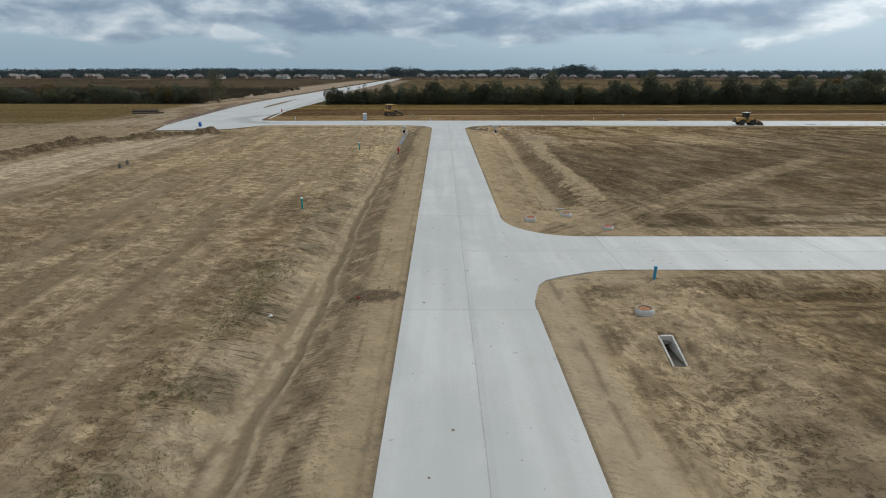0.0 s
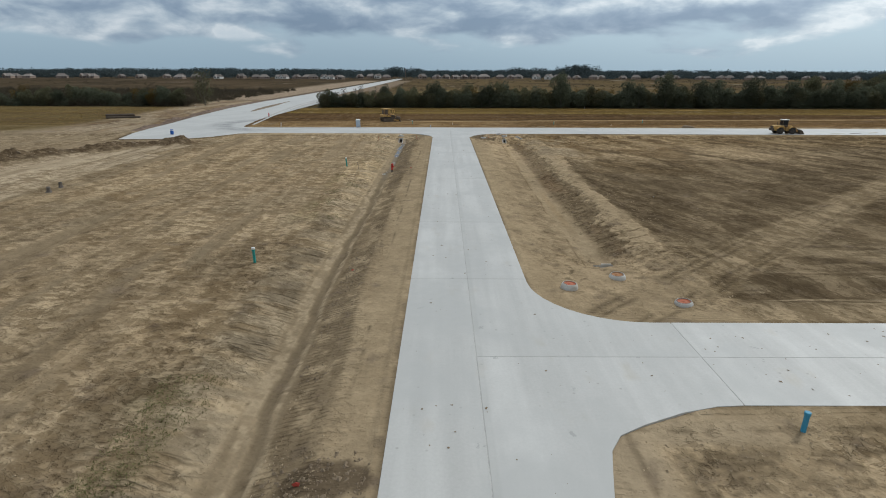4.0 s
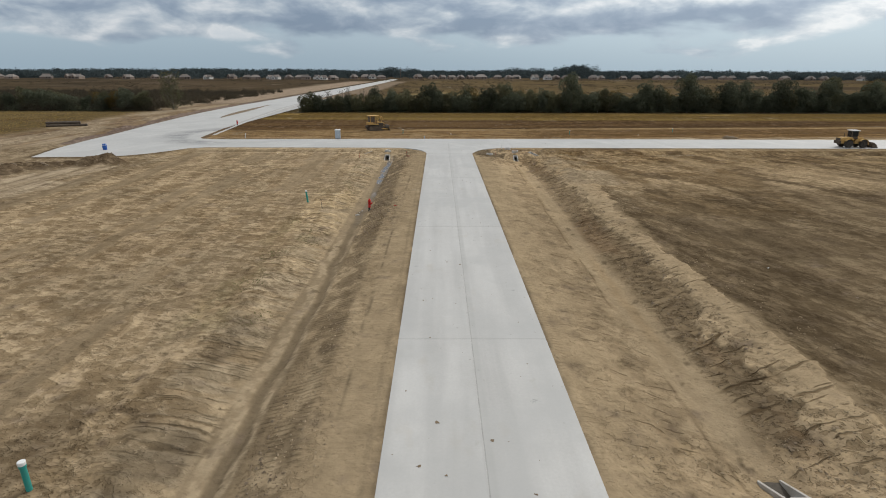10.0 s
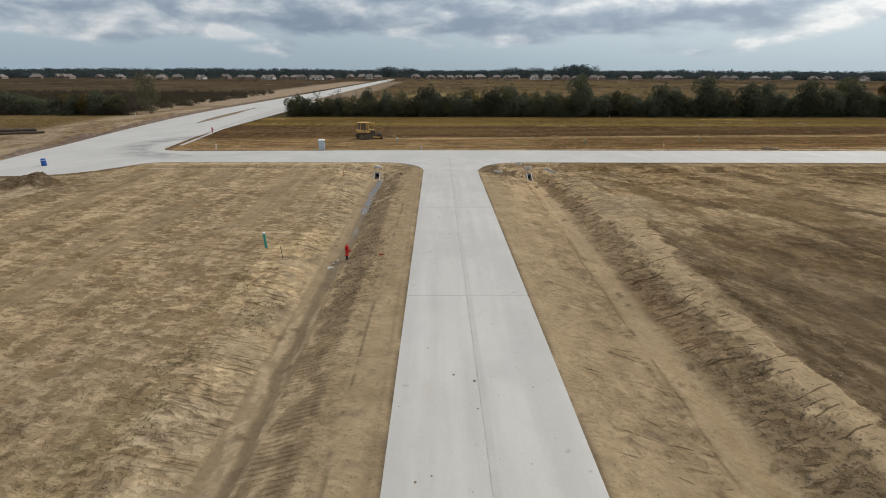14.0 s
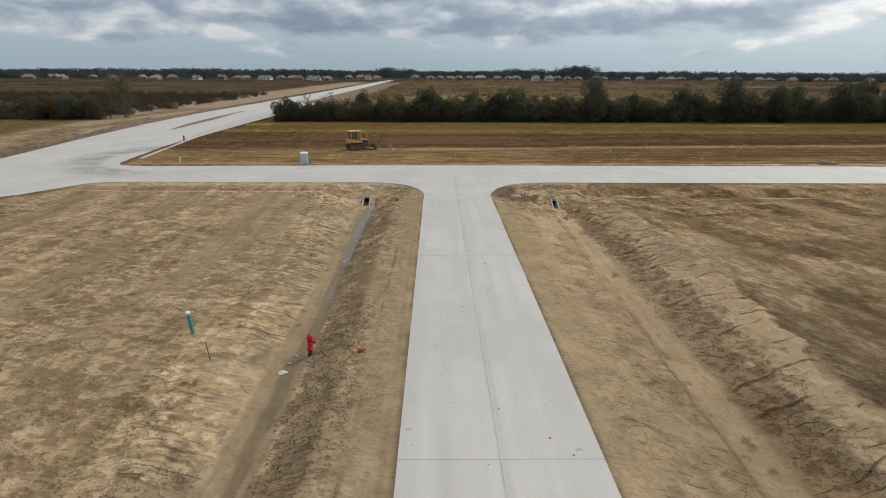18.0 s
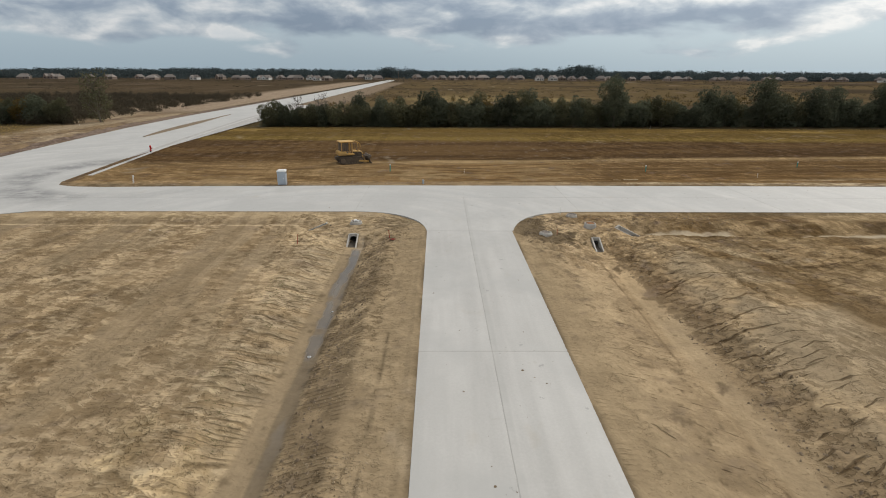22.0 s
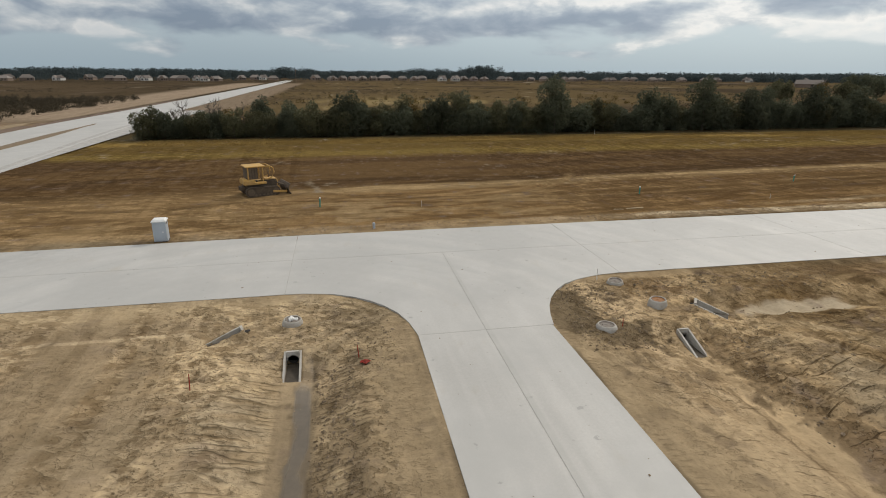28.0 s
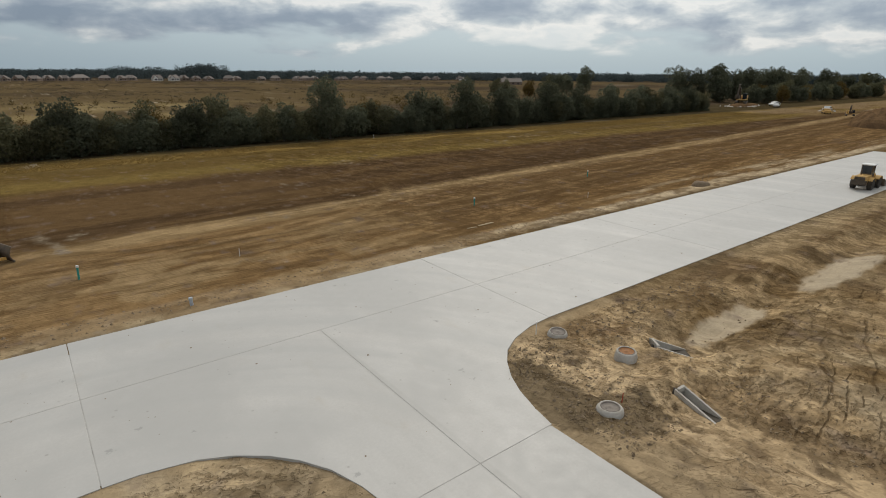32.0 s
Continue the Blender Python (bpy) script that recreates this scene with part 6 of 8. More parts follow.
for k in range(7):
    box(bm, (-0.12, -0.07, 0), (0.12, 0.07, 0.09), 0.015)
    bmesh.ops.transform(bm, matrix=Matrix.Translation((0.14 * math.cos(k * 2.1), 0.14 * math.sin(k * 2.1), 0.02 + 0.03 * (k % 3))) @ Euler((0.3 * k, 0.2, k)).to_matrix().to_4x4(), verts=bm.verts[-24:])
rub = link("rubble", bm, WHITE_PLASTIC)
rub.location = (-7.65, 96.0, ground_z(-7.65, 96.0) + 0.19)
tagged(rub, "broken grey concrete pieces lying on a manhole", "rubble")


def riser(x, y, high, mat, label, lean=(0, 0), r=0.085, group="capped pipe risers", capped=True):
    th = base("pipe_riser", pose(x, y, ground_z(x, y) - 0.05, lean[0], lean[1], 0), label, "pipe", group)
    bm = B()
    turned(bm, [(r, 0), (r, high - 0.12), (r * 1.22, high - 0.11), (r * 1.22, high - 0.01), (r * 0.9, high)], 16)
    part("pipe", bm, mat, th, smooth=False)
    if capped:
        bm = B()
        turned(bm, [(r * 1.25, high - 0.03), (r * 1.3, high + 0.02), (r * 1.3, high + 0.07), (r * 1.1, high + 0.09), (0.02, high + 0.095)], 16)
        part("cap", bm, WHITE_PLASTIC, th, "white plastic cap")
    return th


riser(-11.95, 27.5, 0.95, PVC_TEAL, "teal plastic pipe with a white cap standing in bare soil", (0, -1))
riser(-12.2, 63.9, 1.1, PVC_TEAL, "teal plastic pipe with a white cap standing beside a ditch", (2, -4))
riser(12.0, 10.25, 0.8, PVC_BLUE, "blue plastic pipe standing beside the side road", (0, 1), capped=False)
riser(-2.6, 112.1, 0.5, GREY_PLASTIC, "short blue-grey plastic pipe at the road edge", (0, -3), 0.09, capped=False)
riser(-6.95, 120.4, 0.85, PVC_TEAL, "green plastic pipe with a white cap standing in the north field", (0, 2), 0.06)
riser(25.2, 121.2, 0.75, PVC_TEAL, "thin green pipe standing in the north field", (1, 0), 0.06)
riser(46.5, 124.5, 0.7, PVC_TEAL, "thin green pipe with a white cap in the far field", (0, 0), 0.06)
riser(-34.2, 112.0, 0.9, WHITE_PLASTIC, "leaning white plastic pipe beside the boulevard", (4, 8), 0.07, capped=False)


def hydrant(x, y, label):
    th = base("fire_hydrant", pose(x, y, ground_z(x, y) - 0.05, 0, 2, 30), label, "hydrant")
    bm = B()
    turned(bm, [(0.13, 0), (0.13, 0.04), (0.095, 0.06), (0.095, 0.34)], 18)
    part("lower_barrel", bm, BLACK_IRON, th, "black lower barrel", True)
    bm = B()
    turned(bm, [(0.15, 0.34), (0.15, 0.39), (0.11, 0.40), (0.108, 0.85), (0.15, 0.86), (0.15, 0.91), (0.13, 0.92)], 20)
    part("barrel", bm, HYDRANT_RED, th, "", True)
    bm = B()
    turned(bm, [(0.135, 0.92), (0.13, 0.98), (0.10, 1.05), (0.05, 1.09), (0.03, 1.10), (0.03, 1.15), (0.02, 1.155)], 20)
    part("bonnet", bm, HYDRANT_RED, th, "", True)
    for a, r in ((0, 0.065), (90, 0.09), (180, 0.065)):
        bm = B()
        turned(bm, [(r * 0.8, 0), (r * 0.8, 0.17), (r, 0.17), (r, 0.24), (r * 0.5, 0.25), (r * 0.3, 0.28)], 14, pose(0, 0, 0.68, 90, 0, a))
        part("nozzle", bm, HYDRANT_RED, th)
    for k in range(6):
        bm = B()
        turned(bm, [(0.013, 0.405), (0.013, 0.43)], 6, Matrix.Translation((0.135 * math.cos(k * math.pi / 3), 0.135 * math.sin(k * math.pi / 3), 0)))
        part("bolt", bm, BLACK_IRON, th)
    return th


hydrant(-6.35, 62.55, "red fire hydrant on a black barrel in the ditch bank")
hydrant(-43.6, 134.6, "small red hydrant on the boulevard's dirt strip")


def stake(x, y, high, mat, label, lean=(0, 0), flag=None):
    th = base("stake", pose(x, y, ground_z(x, y) - 0.05, *lean), label, "stake", "survey stakes")
    bm = B()
    box(bm, (-0.02, -0.012, 0), (0.02, 0.012, high), 0.004, taper=0.003)
    part("shaft", bm, mat, th)
    if flag:
        bm = B()
        box(bm, (0.021, -0.004, high - 0.2), (0.16, 0.004, high - 0.04), 0.002)
        part("ribbon", bm, flag, th, "red ribbon")
    return th


stake(-10.3, 61.2, 0.95, BARK, "thin weathered wooden stake in sandy soil", (0, -6))
stake(-11.2, 90.9, 0.8, RED_PAINT, "thin red survey stake in sandy soil", (2, 4))
stake(8.1, 92.8, 0.5, RED_PAINT, "short red survey stake beside a manhole", (3, -3))
stake(9.55, 98.6, 0.75, WHITE_PLASTIC, "white survey stake at the road corner", (0, -2))
stake(2.2, 119.0, 0.6, WHITE_PLASTIC, "white-topped survey stake in the north field")
stake(37.0, 117.0, 0.6, WHITE_PLASTIC, "white-topped survey stake in the north field")
stake(63.0, 113.0, 0.9, WOOD_POLE, "dark wooden stake beside the far road")
stake(-80, 176, 1.2, WHITE_PLASTIC, "white survey stake before the scrub")
stake(45, 173, 1.1, WHITE_PLASTIC, "white survey stake before the hedgerow")


def portable_toilet(x, y, heading):
    th = base("portable_toilet", pose(x, y, ground_z(x, y), 0, 0, heading) @ Matrix.Diagonal((0.82, 0.82, 0.76, 1)), "pale grey portable toilet with a white roof beside the road", "toilet")
    bm = B()
    box(bm, (-0.56, -0.56, 0), (0.56, 0.56, 0.14), 0.02)
    part("skid", bm, MACHINE_DARK, th, "dark plastic skid base")
    w = 0.53
    for name, lo, hi in (("side_wall", (-w, -w, 0.14), (-w + 0.04, w, 1.98)), ("side_wall", (w - 0.04, -w, 0.14), (w, w, 1.98)),
                         ("back_wall", (-w + 0.041, w - 0.04, 0.14), (w - 0.041, w, 1.98)), ("front_wall", (-w + 0.041, -w, 0.14), (w - 0.041, -w + 0.04, 1.98))):
        bm = B()
        box(bm, lo, hi, 0.008)
        part(name, bm, GREY_PLASTIC, th)
    bm = B()
    box(bm, (-0.34, -w - 0.025, 0.2), (0.34, -w - 0.002, 1.85), 0.01)
    door = part("door", bm, GREY_PLASTIC, th)
    bm = B()
    box(bm, (0.22, -w - 0.06, 0.98), (0.30, -w - 0.026, 1.1), 0.01)
    part("latch", bm, WHITE_PLASTIC, door)
    for s in (-1, 1):
        bm = B()
        box(bm, (s * w - 0.01, -0.35, 1.7), (s * w + 0.012, 0.35, 1.84), 0.004)
        part("vent", bm, MACHINE_DARK, th, "dark vent strip")
    bm = B()
    turned(bm, [(0.82, 1.985), (0.84, 2.02), (0.84, 2.06), (0.62, 2.20), (0.30, 2.24)], 4, pose(0, 0, 0, 0, 0, 45))
    part("roof", bm, WHITE_PLASTIC, th, "white plastic roof")
    return th


portable_toilet(-17.75, 111.2, 6)

bm = B()
turned(bm, [(0.32, 0), (0.34, 0.03), (0.35, 0.3), (0.365, 0.32), (0.35, 0.34), (0.35, 0.72), (0.365, 0.74), (0.35, 0.76), (0.34, 1.06), (0.30, 1.1), (0.29, 1.07), (0.05, 1.075)], 24)
drum = base("drum", pose(-49.7, 96.3, 0.0) @ Matrix.Diagonal((0.85, 0.85, 0.8, 1)), "blue plastic drum standing on the concrete", "drum")
part("shell", bm, BLUE_PLASTIC, drum, "", True)
bm = B()
turned(bm, [(0.05, 1.08), (0.05, 1.12), (0.02, 1.125)], 10, Matrix.Translation((0.18, 0, 0)))
part("bung", bm, BLACK_IRON, drum)
bm = B()
turned(bm, [(0.362, 0.86), (0.37, 0.87), (0.37, 0.92), (0.362, 0.93)], 24, cap=False)
part("band", bm, WHITE_PLASTIC, drum, "white band")


# ---- machines ----
def wheel(parent, x, y, z, r, w, n=24, name="wheel"):
    bm = B()
    turned(bm, [(r * 0.55, -w / 2), (r * 0.9, -w / 2), (r, -w * 0.36), (r, w * 0.36), (r * 0.9, w / 2), (r * 0.55, w / 2)], n, pose(0, 0, 0, 90, 0, 0))
    wh = part(name, bm, RUBBER, parent, "dusty black tyre")
    wh.location = (x, y, z)
    if r > 0.5:
        first = None
        for k in range(n):
            if first is None:
                bm = B()
                box(bm, (-0.05, -w * 0.42, r * 0.97), (0.05, w * 0.42, r * 1.03))
                lug = part("tread_lug", bm, RUBBER, wh)
                first = lug.data
            else:
                lug = new("tread_lug", first)
                lug.parent = wh
            lug.rotation_euler = (0, 2 * math.pi * k / n, 0)
    bm = B()
    turned(bm, [(r * 0.54, -w * 0.4), (r * 0.5, -w * 0.3), (r * 0.3, -w * 0.28), (r * 0.3, w * 0.28), (r * 0.5, w * 0.3), (r * 0.54, w * 0.4)], 18, pose(0, 0, 0, 90, 0, 0))
    part("rim", bm, YELLOW_PAINT, wh, "yellow rim")
    return wh


def bulldozer(x, y, heading):
    """Local +x is forward."""
    th = base("bulldozer", pose(x, y, ground_z(x, y) - 0.03, 0, 0, heading), "yellow crawler bulldozer with a canopy parked on bare earth", "bulldozer")
    for s in (-1, 1):
        c = s * 0.95
        bm = B()
        pts = []
        for k in range(9):
            a = radians(90 - 180 * k / 8)
            pts.append((1.2 + 0.42 * math.cos(a), 0.44 + 0.42 * math.sin(a)))
        for k in range(9):
            a = radians(-90 - 180 * k / 8)
            pts.append((-1.2 + 0.46 * math.cos(a), 0.48 + 0.46 * math.sin(a)))
        prism(bm, pts, c - 0.25, c + 0.25)
        tr = part("track", bm, MACHINE_DARK, th, "dark steel track caked in dirt")
        # grouser bars round the loop
        bar = None
        closed = pts + pts[:1]
        step, carry = 0.17, 0.0
        for (ax, az), (bx, bz) in zip(closed, closed[1:]):
            ln = math.hypot(bx - ax, bz - az)
            q = carry
            while q < ln:
                px, pz = ax + (bx - ax) * q / ln, az + (bz - az) * q / ln
                ang = math.atan2(bz - az, bx - ax)
                if bar is None:
                    bm = B()
                    box(bm, (-0.02, c - 0.27, -0.01), (0.02, c + 0.27, 0.05))
                    shoe = part("grouser", bm, STEEL_WORN, tr)
                    bar = shoe.data
                else:
                    shoe = new("grouser", bar)
                    shoe.parent = tr
                shoe.location, shoe.rotation_euler = (px, 0, pz), (0, -ang, 0)
                q += step
            carry = q - ln
        for wx, r in ((1.2, 0.30), (-1.2, 0.34)):
            bm = B()
            turned(bm, [(r, -0.27), (r, 0.27)], 18, pose(wx, c, 0.46, 90, 0, 0))
            part("sprocket", bm, STEEL_WORN, tr)
        for k in range(5):
            bm = B()
            turned(bm, [(0.11, -0.265), (0.11, 0.265)], 12, pose(-0.75 + 0.38 * k, c, 0.16, 90, 0, 0))
            part("roller", bm, STEEL_WORN, tr)
        bm = B()
        prism(bm, [(0.9, 0.32), (2.25, 0.22), (2.25, 0.4), (0.9, 0.52)], c + s * 0.30 - 0.06, c + s * 0.30 + 0.06)
        part("push_arm", bm, YELLOW_PAINT, th)
        # canopy posts
        for px in (-1.25, 0.15):
            bm = B()
            box(bm, (px - 0.06, s * 0.78 - 0.06, 1.45), (px + 0.06, s * 0.78 + 0.06, 2.83), 0.015)
            part("post", bm, YELLOW_PAINT, th)
        # brush guard hoops that sweep down over the hood
        bm = B()
        tube(bm, [(0.15, s * 0.78, 2.80), (0.85, s * 0.74, 2.86), (1.2, s * 0.72, 2.66), (1.3, s * 0.70, 2.2), (1.05, s * 0.68, 1.75), (0.5, s * 0.68, 1.55)], 0.055, 8)
        part("guard_bar", bm, YELLOW_PAINT, th)
    bm = B()
    prism(bm, [(-1.55, 0.55), (1.45, 0.45), (1.5, 1.35), (0.35, 1.5), (0.3, 1.2), (-1.5, 1.2)], -0.66, 0.66)
    part("chassis", bm, MACHINE_DARK, th, "grimy dark hull")
    bm = B()
    prism(bm, [(0.35, 0.9), (1.62, 0.85), (1.66, 1.42), (1.5, 1.56), (0.35, 1.66)], -0.5, 0.5)
    bmesh.ops.bevel(bm, geom=bm.edges[:], offset=0.03, segments=1, affect="EDGES")
    part("hood", bm, YELLOW_PAINT, th)
    for k in range(6):
        bm = B()
        box(bm, (1.665, -0.42, 0.92 + 0.075 * k), (1.69, 0.42, 0.955 + 0.075 * k))
        part("grille_bar", bm, MACHINE_DARK, th)
    bm = B()
    turned(bm, [(0.05, 1.6), (0.05, 2.25), (0.062, 2.25), (0.062, 2.3)], 12, Matrix.Translation((0.95, 0.22, 0)))
    part("exhaust_pipe", bm, STEEL_WORN, th)
    bm = B()
    box(bm, (-1.72, -0.78, 1.2), (-0.95, 0.78, 1.68), 0.05)
    part("fuel_tank", bm, YELLOW_PAINT, th)
    for s in (-1, 1):
        bm = B()
        box(bm, (-1.0, s * 0.70 - 0.22, 1.15), (0.45, s * 0.70 + 0.22, 1.36), 0.04)
        part("fender", bm, YELLOW_PAINT, th)
    bm = B()
    box(bm, (-0.72, -0.28, 1.2), (-0.2, 0.28, 1.42), 0.05)
    box(bm, (-0.86, -0.28, 1.42), (-0.72, 0.28, 2.0), 0.03)
    part("seat", bm, BLACK_IRON, th, "black operator seat")
    bm = B()
    box(bm, (-1.5, -0.95, 2.83), (0.4, 0.95, 2.95), 0.04)
    part("canopy", bm, YELLOW_PAINT, th)
    bm = B()
    box(bm, (-1.36, -0.72, 1.69), (-1.30, 0.72, 2.82))
    part("rear_screen", bm, STEEL_WORN, th, "dusty mesh screen")
    for s in (-1, 1):
        bm = B()
        box(bm, (-1.18, s * 0.80 - 0.02, 1.70), (-0.35, s * 0.80 + 0.02, 2.82))
        screen = part("side_screen", bm, STEEL_WORN, th, "dusty mesh side screen")
        for k in range(4):
            bm = B()
            box(bm, (-1.18 + 0.26 * k, s * 0.825 - 0.012, 1.70), (-1.13 + 0.26 * k, s * 0.825 + 0.012, 2.82))
            part("screen_bar", bm, MACHINE_DARK, screen)
        bm = B()
        box(bm, (-1.75, s * 0.62 - 0.30, 1.12), (-0.6, s * 0.62 + 0.32, 1.62), 0.08)
        part("side_tank", bm, YELLOW_PAINT, th)
        bm = B()
        box(bm, (0.42, s * 0.56 - 0.02, 0.95), (1.45, s * 0.56 + 0.02, 1.5), 0.015)
        part("engine_door", bm, MACHINE_DARK, th, "oil-stained engine side door")
    bm = B()
    blade = [(2.32 + 0.22 * (1 - math.sin(math.pi * k / 8)), 0.06 + 1.0 * k / 8) for k in range(9)]
    prism(bm, blade + [(px + 0.06, pz) for px, pz in blade[::-1]], -1.55, 1.55)
    part("blade", bm, STEEL_WORN, th, "worn steel blade")
    bm = B()
    box(bm, (2.50, -1.56, 0.0), (2.60, 1.56, 0.14))
    part("cutting_edge", bm, MACHINE_DARK, th)
    for s in (-1, 1):
        bm = B()
        tube(bm, [(1.2, s * 0.45, 1.25), (2.3, s * 0.5, 0.8)], 0.06, 10)
        part("lift_cylinder", bm, STEEL_WORN, th)
    bm = B()
    box(bm, (-2.0, -0.5, 0.55), (-1.56, 0.5, 0.95), 0.03)
    part("winch", bm, MACHINE_DARK, th)
    return th


bulldozer(-12.9, 127.0, 22)


def wheel_loader(x, y, heading):
    th = base("wheel_loader", pose(x, y, 0.0, 0, 0, heading), "yellow wheel loader with a white roof parked on the concrete", "loader")
    for px in (-1.45, 1.35):
        for s in (-1, 1):
            wheel(th, px, s * 0.95, 0.72, 0.72, 0.55)
    bm = B()
    prism(bm, [(-2.9, 0.75), (-0.3, 0.7), (-0.3, 1.5), (-0.7, 1.9), (-2.6, 1.85), (-2.95, 1.5)], -0.68, 0.68)
    bmesh.ops.bevel(bm, geom=bm.edges[:], offset=0.06, segments=1, affect="EDGES")
    part("engine_hood", bm, YELLOW_PAINT, th)
    bm = B()
    box(bm, (-3.15, -0.85, 0.7), (-2.85, 0.85, 1.3), 0.05)
    part("counterweight", bm, MACHINE_DARK, th)
    bm = B()
    box(bm, (-3.02, -0.6, 1.32), (-2.94, 0.6, 1.75), 0.03)
    part("rear_grille", bm, MACHINE_DARK, th, "dark rear grille")
    bm = B()
    prism(bm, [(0.1, 0.65), (2.0, 0.65), (2.0, 1.2), (1.5, 1.7), (0.5, 1.75), (0.1, 1.3)], -0.5, 0.5)
    part("front_frame", bm, YELLOW_PAINT, th)
    bm = B()
    turned(bm, [(0.22, 0.6), (0.22, 1.3)], 12, Matrix.Translation((-0.1, 0, 0)))
    part("hitch_pin", bm, MACHINE_DARK, th)
    bm = B()
    box(bm, (-0.95, -0.62, 1.55), (0.35, 0.62, 2.0), 0.04)
    part("cab_base", bm, MACHINE_DARK, th)
    for px in (-0.88, 0.28):
        for s in (-1, 1):
            bm = B()
            box(bm, (px - 0.05, s * 0.58 - 0.05, 2.0), (px + 0.05, s * 0.58 + 0.05, 3.05), 0.01)
            part("cab_post", bm, MACHINE_DARK, th)
    for lo, hi in (((-0.83, -0.60, 2.0), (0.23, -0.58, 3.02)), ((-0.83, 0.58, 2.0), (0.23, 0.60, 3.02)), ((0.29, -0.53, 2.0), (0.31, 0.53, 3.02)), ((-0.91, -0.53, 2.0), (-0.89, 0.53, 3.02))):
        bm = B()
        box(bm, lo, hi)
        part("window", bm, GLASS_DARK, th, "dark cab glass")
    bm = B()
    box(bm, (-1.05, -0.74, 3.05), (0.48, 0.74, 3.2), 0.05)
    part("roof", bm, WHITE_PLASTIC, th, "white cab roof")
    for s in (-1, 1):
        bm = B()
        prism(bm, [(0.9, 1.75), (1.15, 1.95), (2.5, 1.15), (3.15, 0.5), (2.95, 0.35), (2.25, 0.95)], s * 0.42 - 0.07, s * 0.42 + 0.07)
        part("lift_arm", bm, YELLOW_PAINT, th)
        bm = B()
        tube(bm, [(0.7, s * 0.3, 0.95), (2.2, s * 0.38, 1.1)], 0.06, 8)
        part("cylinder", bm, STEEL_WORN, th)
        for px in (-1.45, 1.35):
            bm = B()
            pts = [(px + 0.95 * math.cos(radians(a)), 0.72 + 0.92 * math.sin(radians(a))) for a in range(25, 160, 15)]
            prism(bm, pts + [(px + (p - px) * 0.94, 0.72 + (q - 0.72) * 0.94) for p, q in pts[::-1]], s * 0.95 - 0.3, s * 0.95 + 0.3)
            part("mudguard", bm, YELLOW_PAINT, th)
    bm = B()
    scoop = [(2.95, 1.05), (2.85, 0.8), (2.9, 0.35), (3.1, 0.08), (4.05, 0.02)]
    prism(bm, scoop + [(4.05, 0.06), (3.14, 0.14), (2.97, 0.38), (2.92, 0.8), (3.0, 1.02)], -1.3, 1.3)
    bucket = part("bucket", bm, MACHINE_DARK, th, "dark steel bucket")
    for s in (-1, 1):
        bm = B()
        prism(bm, [(2.95, 1.05), (2.86, 0.8), (2.9, 0.35), (3.1, 0.08), (4.05, 0.04), (3.6, 0.7)], s * 1.32 - 0.02, s * 1.32 + 0.02)
        part("cheek", bm, MACHINE_DARK, bucket)
    for k in range(8):
        bm = B()
        prism(bm, [(4.0, 0.0), (4.25, 0.02), (4.0, 0.09)], -1.2 + 0.34 * k - 0.05, -1.2 + 0.34 * k + 0.05)
        part("tooth", bm, STEEL_WORN, bucket)
    bm = B()
    turned(bm, [(0.06, 1.8), (0.06, 2.6)], 10, Matrix.Translation((-1.7, 0.3, 0)))
    part("exhaust_pipe", bm, MACHINE_DARK, th)
    for k in range(3):
        bm = B()
        box(bm, (-0.75 - 0.0, -0.95 - 0.05, 0.45 + 0.35 * k), (-0.35, -0.68, 0.5 + 0.35 * k), 0.01)
        part("step", bm, MACHINE_DARK, th)
    return th


loader = wheel_loader(65.6, 101.3, 0)
loader.matrix_world = pose(65.6, 101.3, 0) @ Matrix.Diagonal((0.82, 0.82, 0.84, 1))


def excavator(x, y, heading):
    th = base("excavator", pose(x, y, ground_z(x, y), 0, 0, heading), "dark crawler excavator with a raised boom among spoil heaps", "excavator")
    for s in (-1, 1):
        bm = B()
        prism(bm, [(-1.9, 0.2), (-1.6, 0), (1.6, 0), (1.9, 0.2), (1.9, 0.6), (1.6, 0.85), (-1.6, 0.85), (-1.9, 0.6)], s * 1.2 - 0.3, s * 1.2 + 0.3)
        part("track", bm, MACHINE_DARK, th)
    bm = B()
    box(bm, (-2.2, -1.3, 1.05), (1.4, 1.3, 1.35), 0.05)
    box(bm, (-2.3, -1.3, 1.35), (-0.6, 1.3, 2.3), 0.1)
    part("house", bm, YELLOW_PAINT, th)
    bm = B()
    box(bm, (-0.2, 0.35, 1.36), (1.35, 1.28, 2.9), 0.08)
    part("cab", bm, GLASS_DARK, th)
    bm = B()
    prism(bm, [(0.6, 1.4), (2.4, 4.4), (4.6, 5.0), (4.7, 4.6), (2.8, 3.9), (1.3, 1.4)], -0.55, -0.15)
    boom = part("boom", bm, MACHINE_DARK, th)
    bm = B()
    prism(bm, [(4.2, 5.4), (4.7, 5.3), (6.1, 2.4), (5.8, 2.3)], -0.5, -0.2)
    part("stick", bm, MACHINE_DARK, boom)
    bm = B()
    prism(bm, [(5.6, 2.5), (6.4, 2.5), (6.3, 1.7), (5.6, 1.4), (5.2, 1.8)], -0.9, 0.2)
    part("bucket", bm, MACHINE_DARK, boom)
    return th


big = excavator(229, 190, 195)
big.matrix_world = pose(229, 190, 0.6, 0, 0, 195) @ Matrix.Diagonal((1.35, 1.35, 1.45, 1))


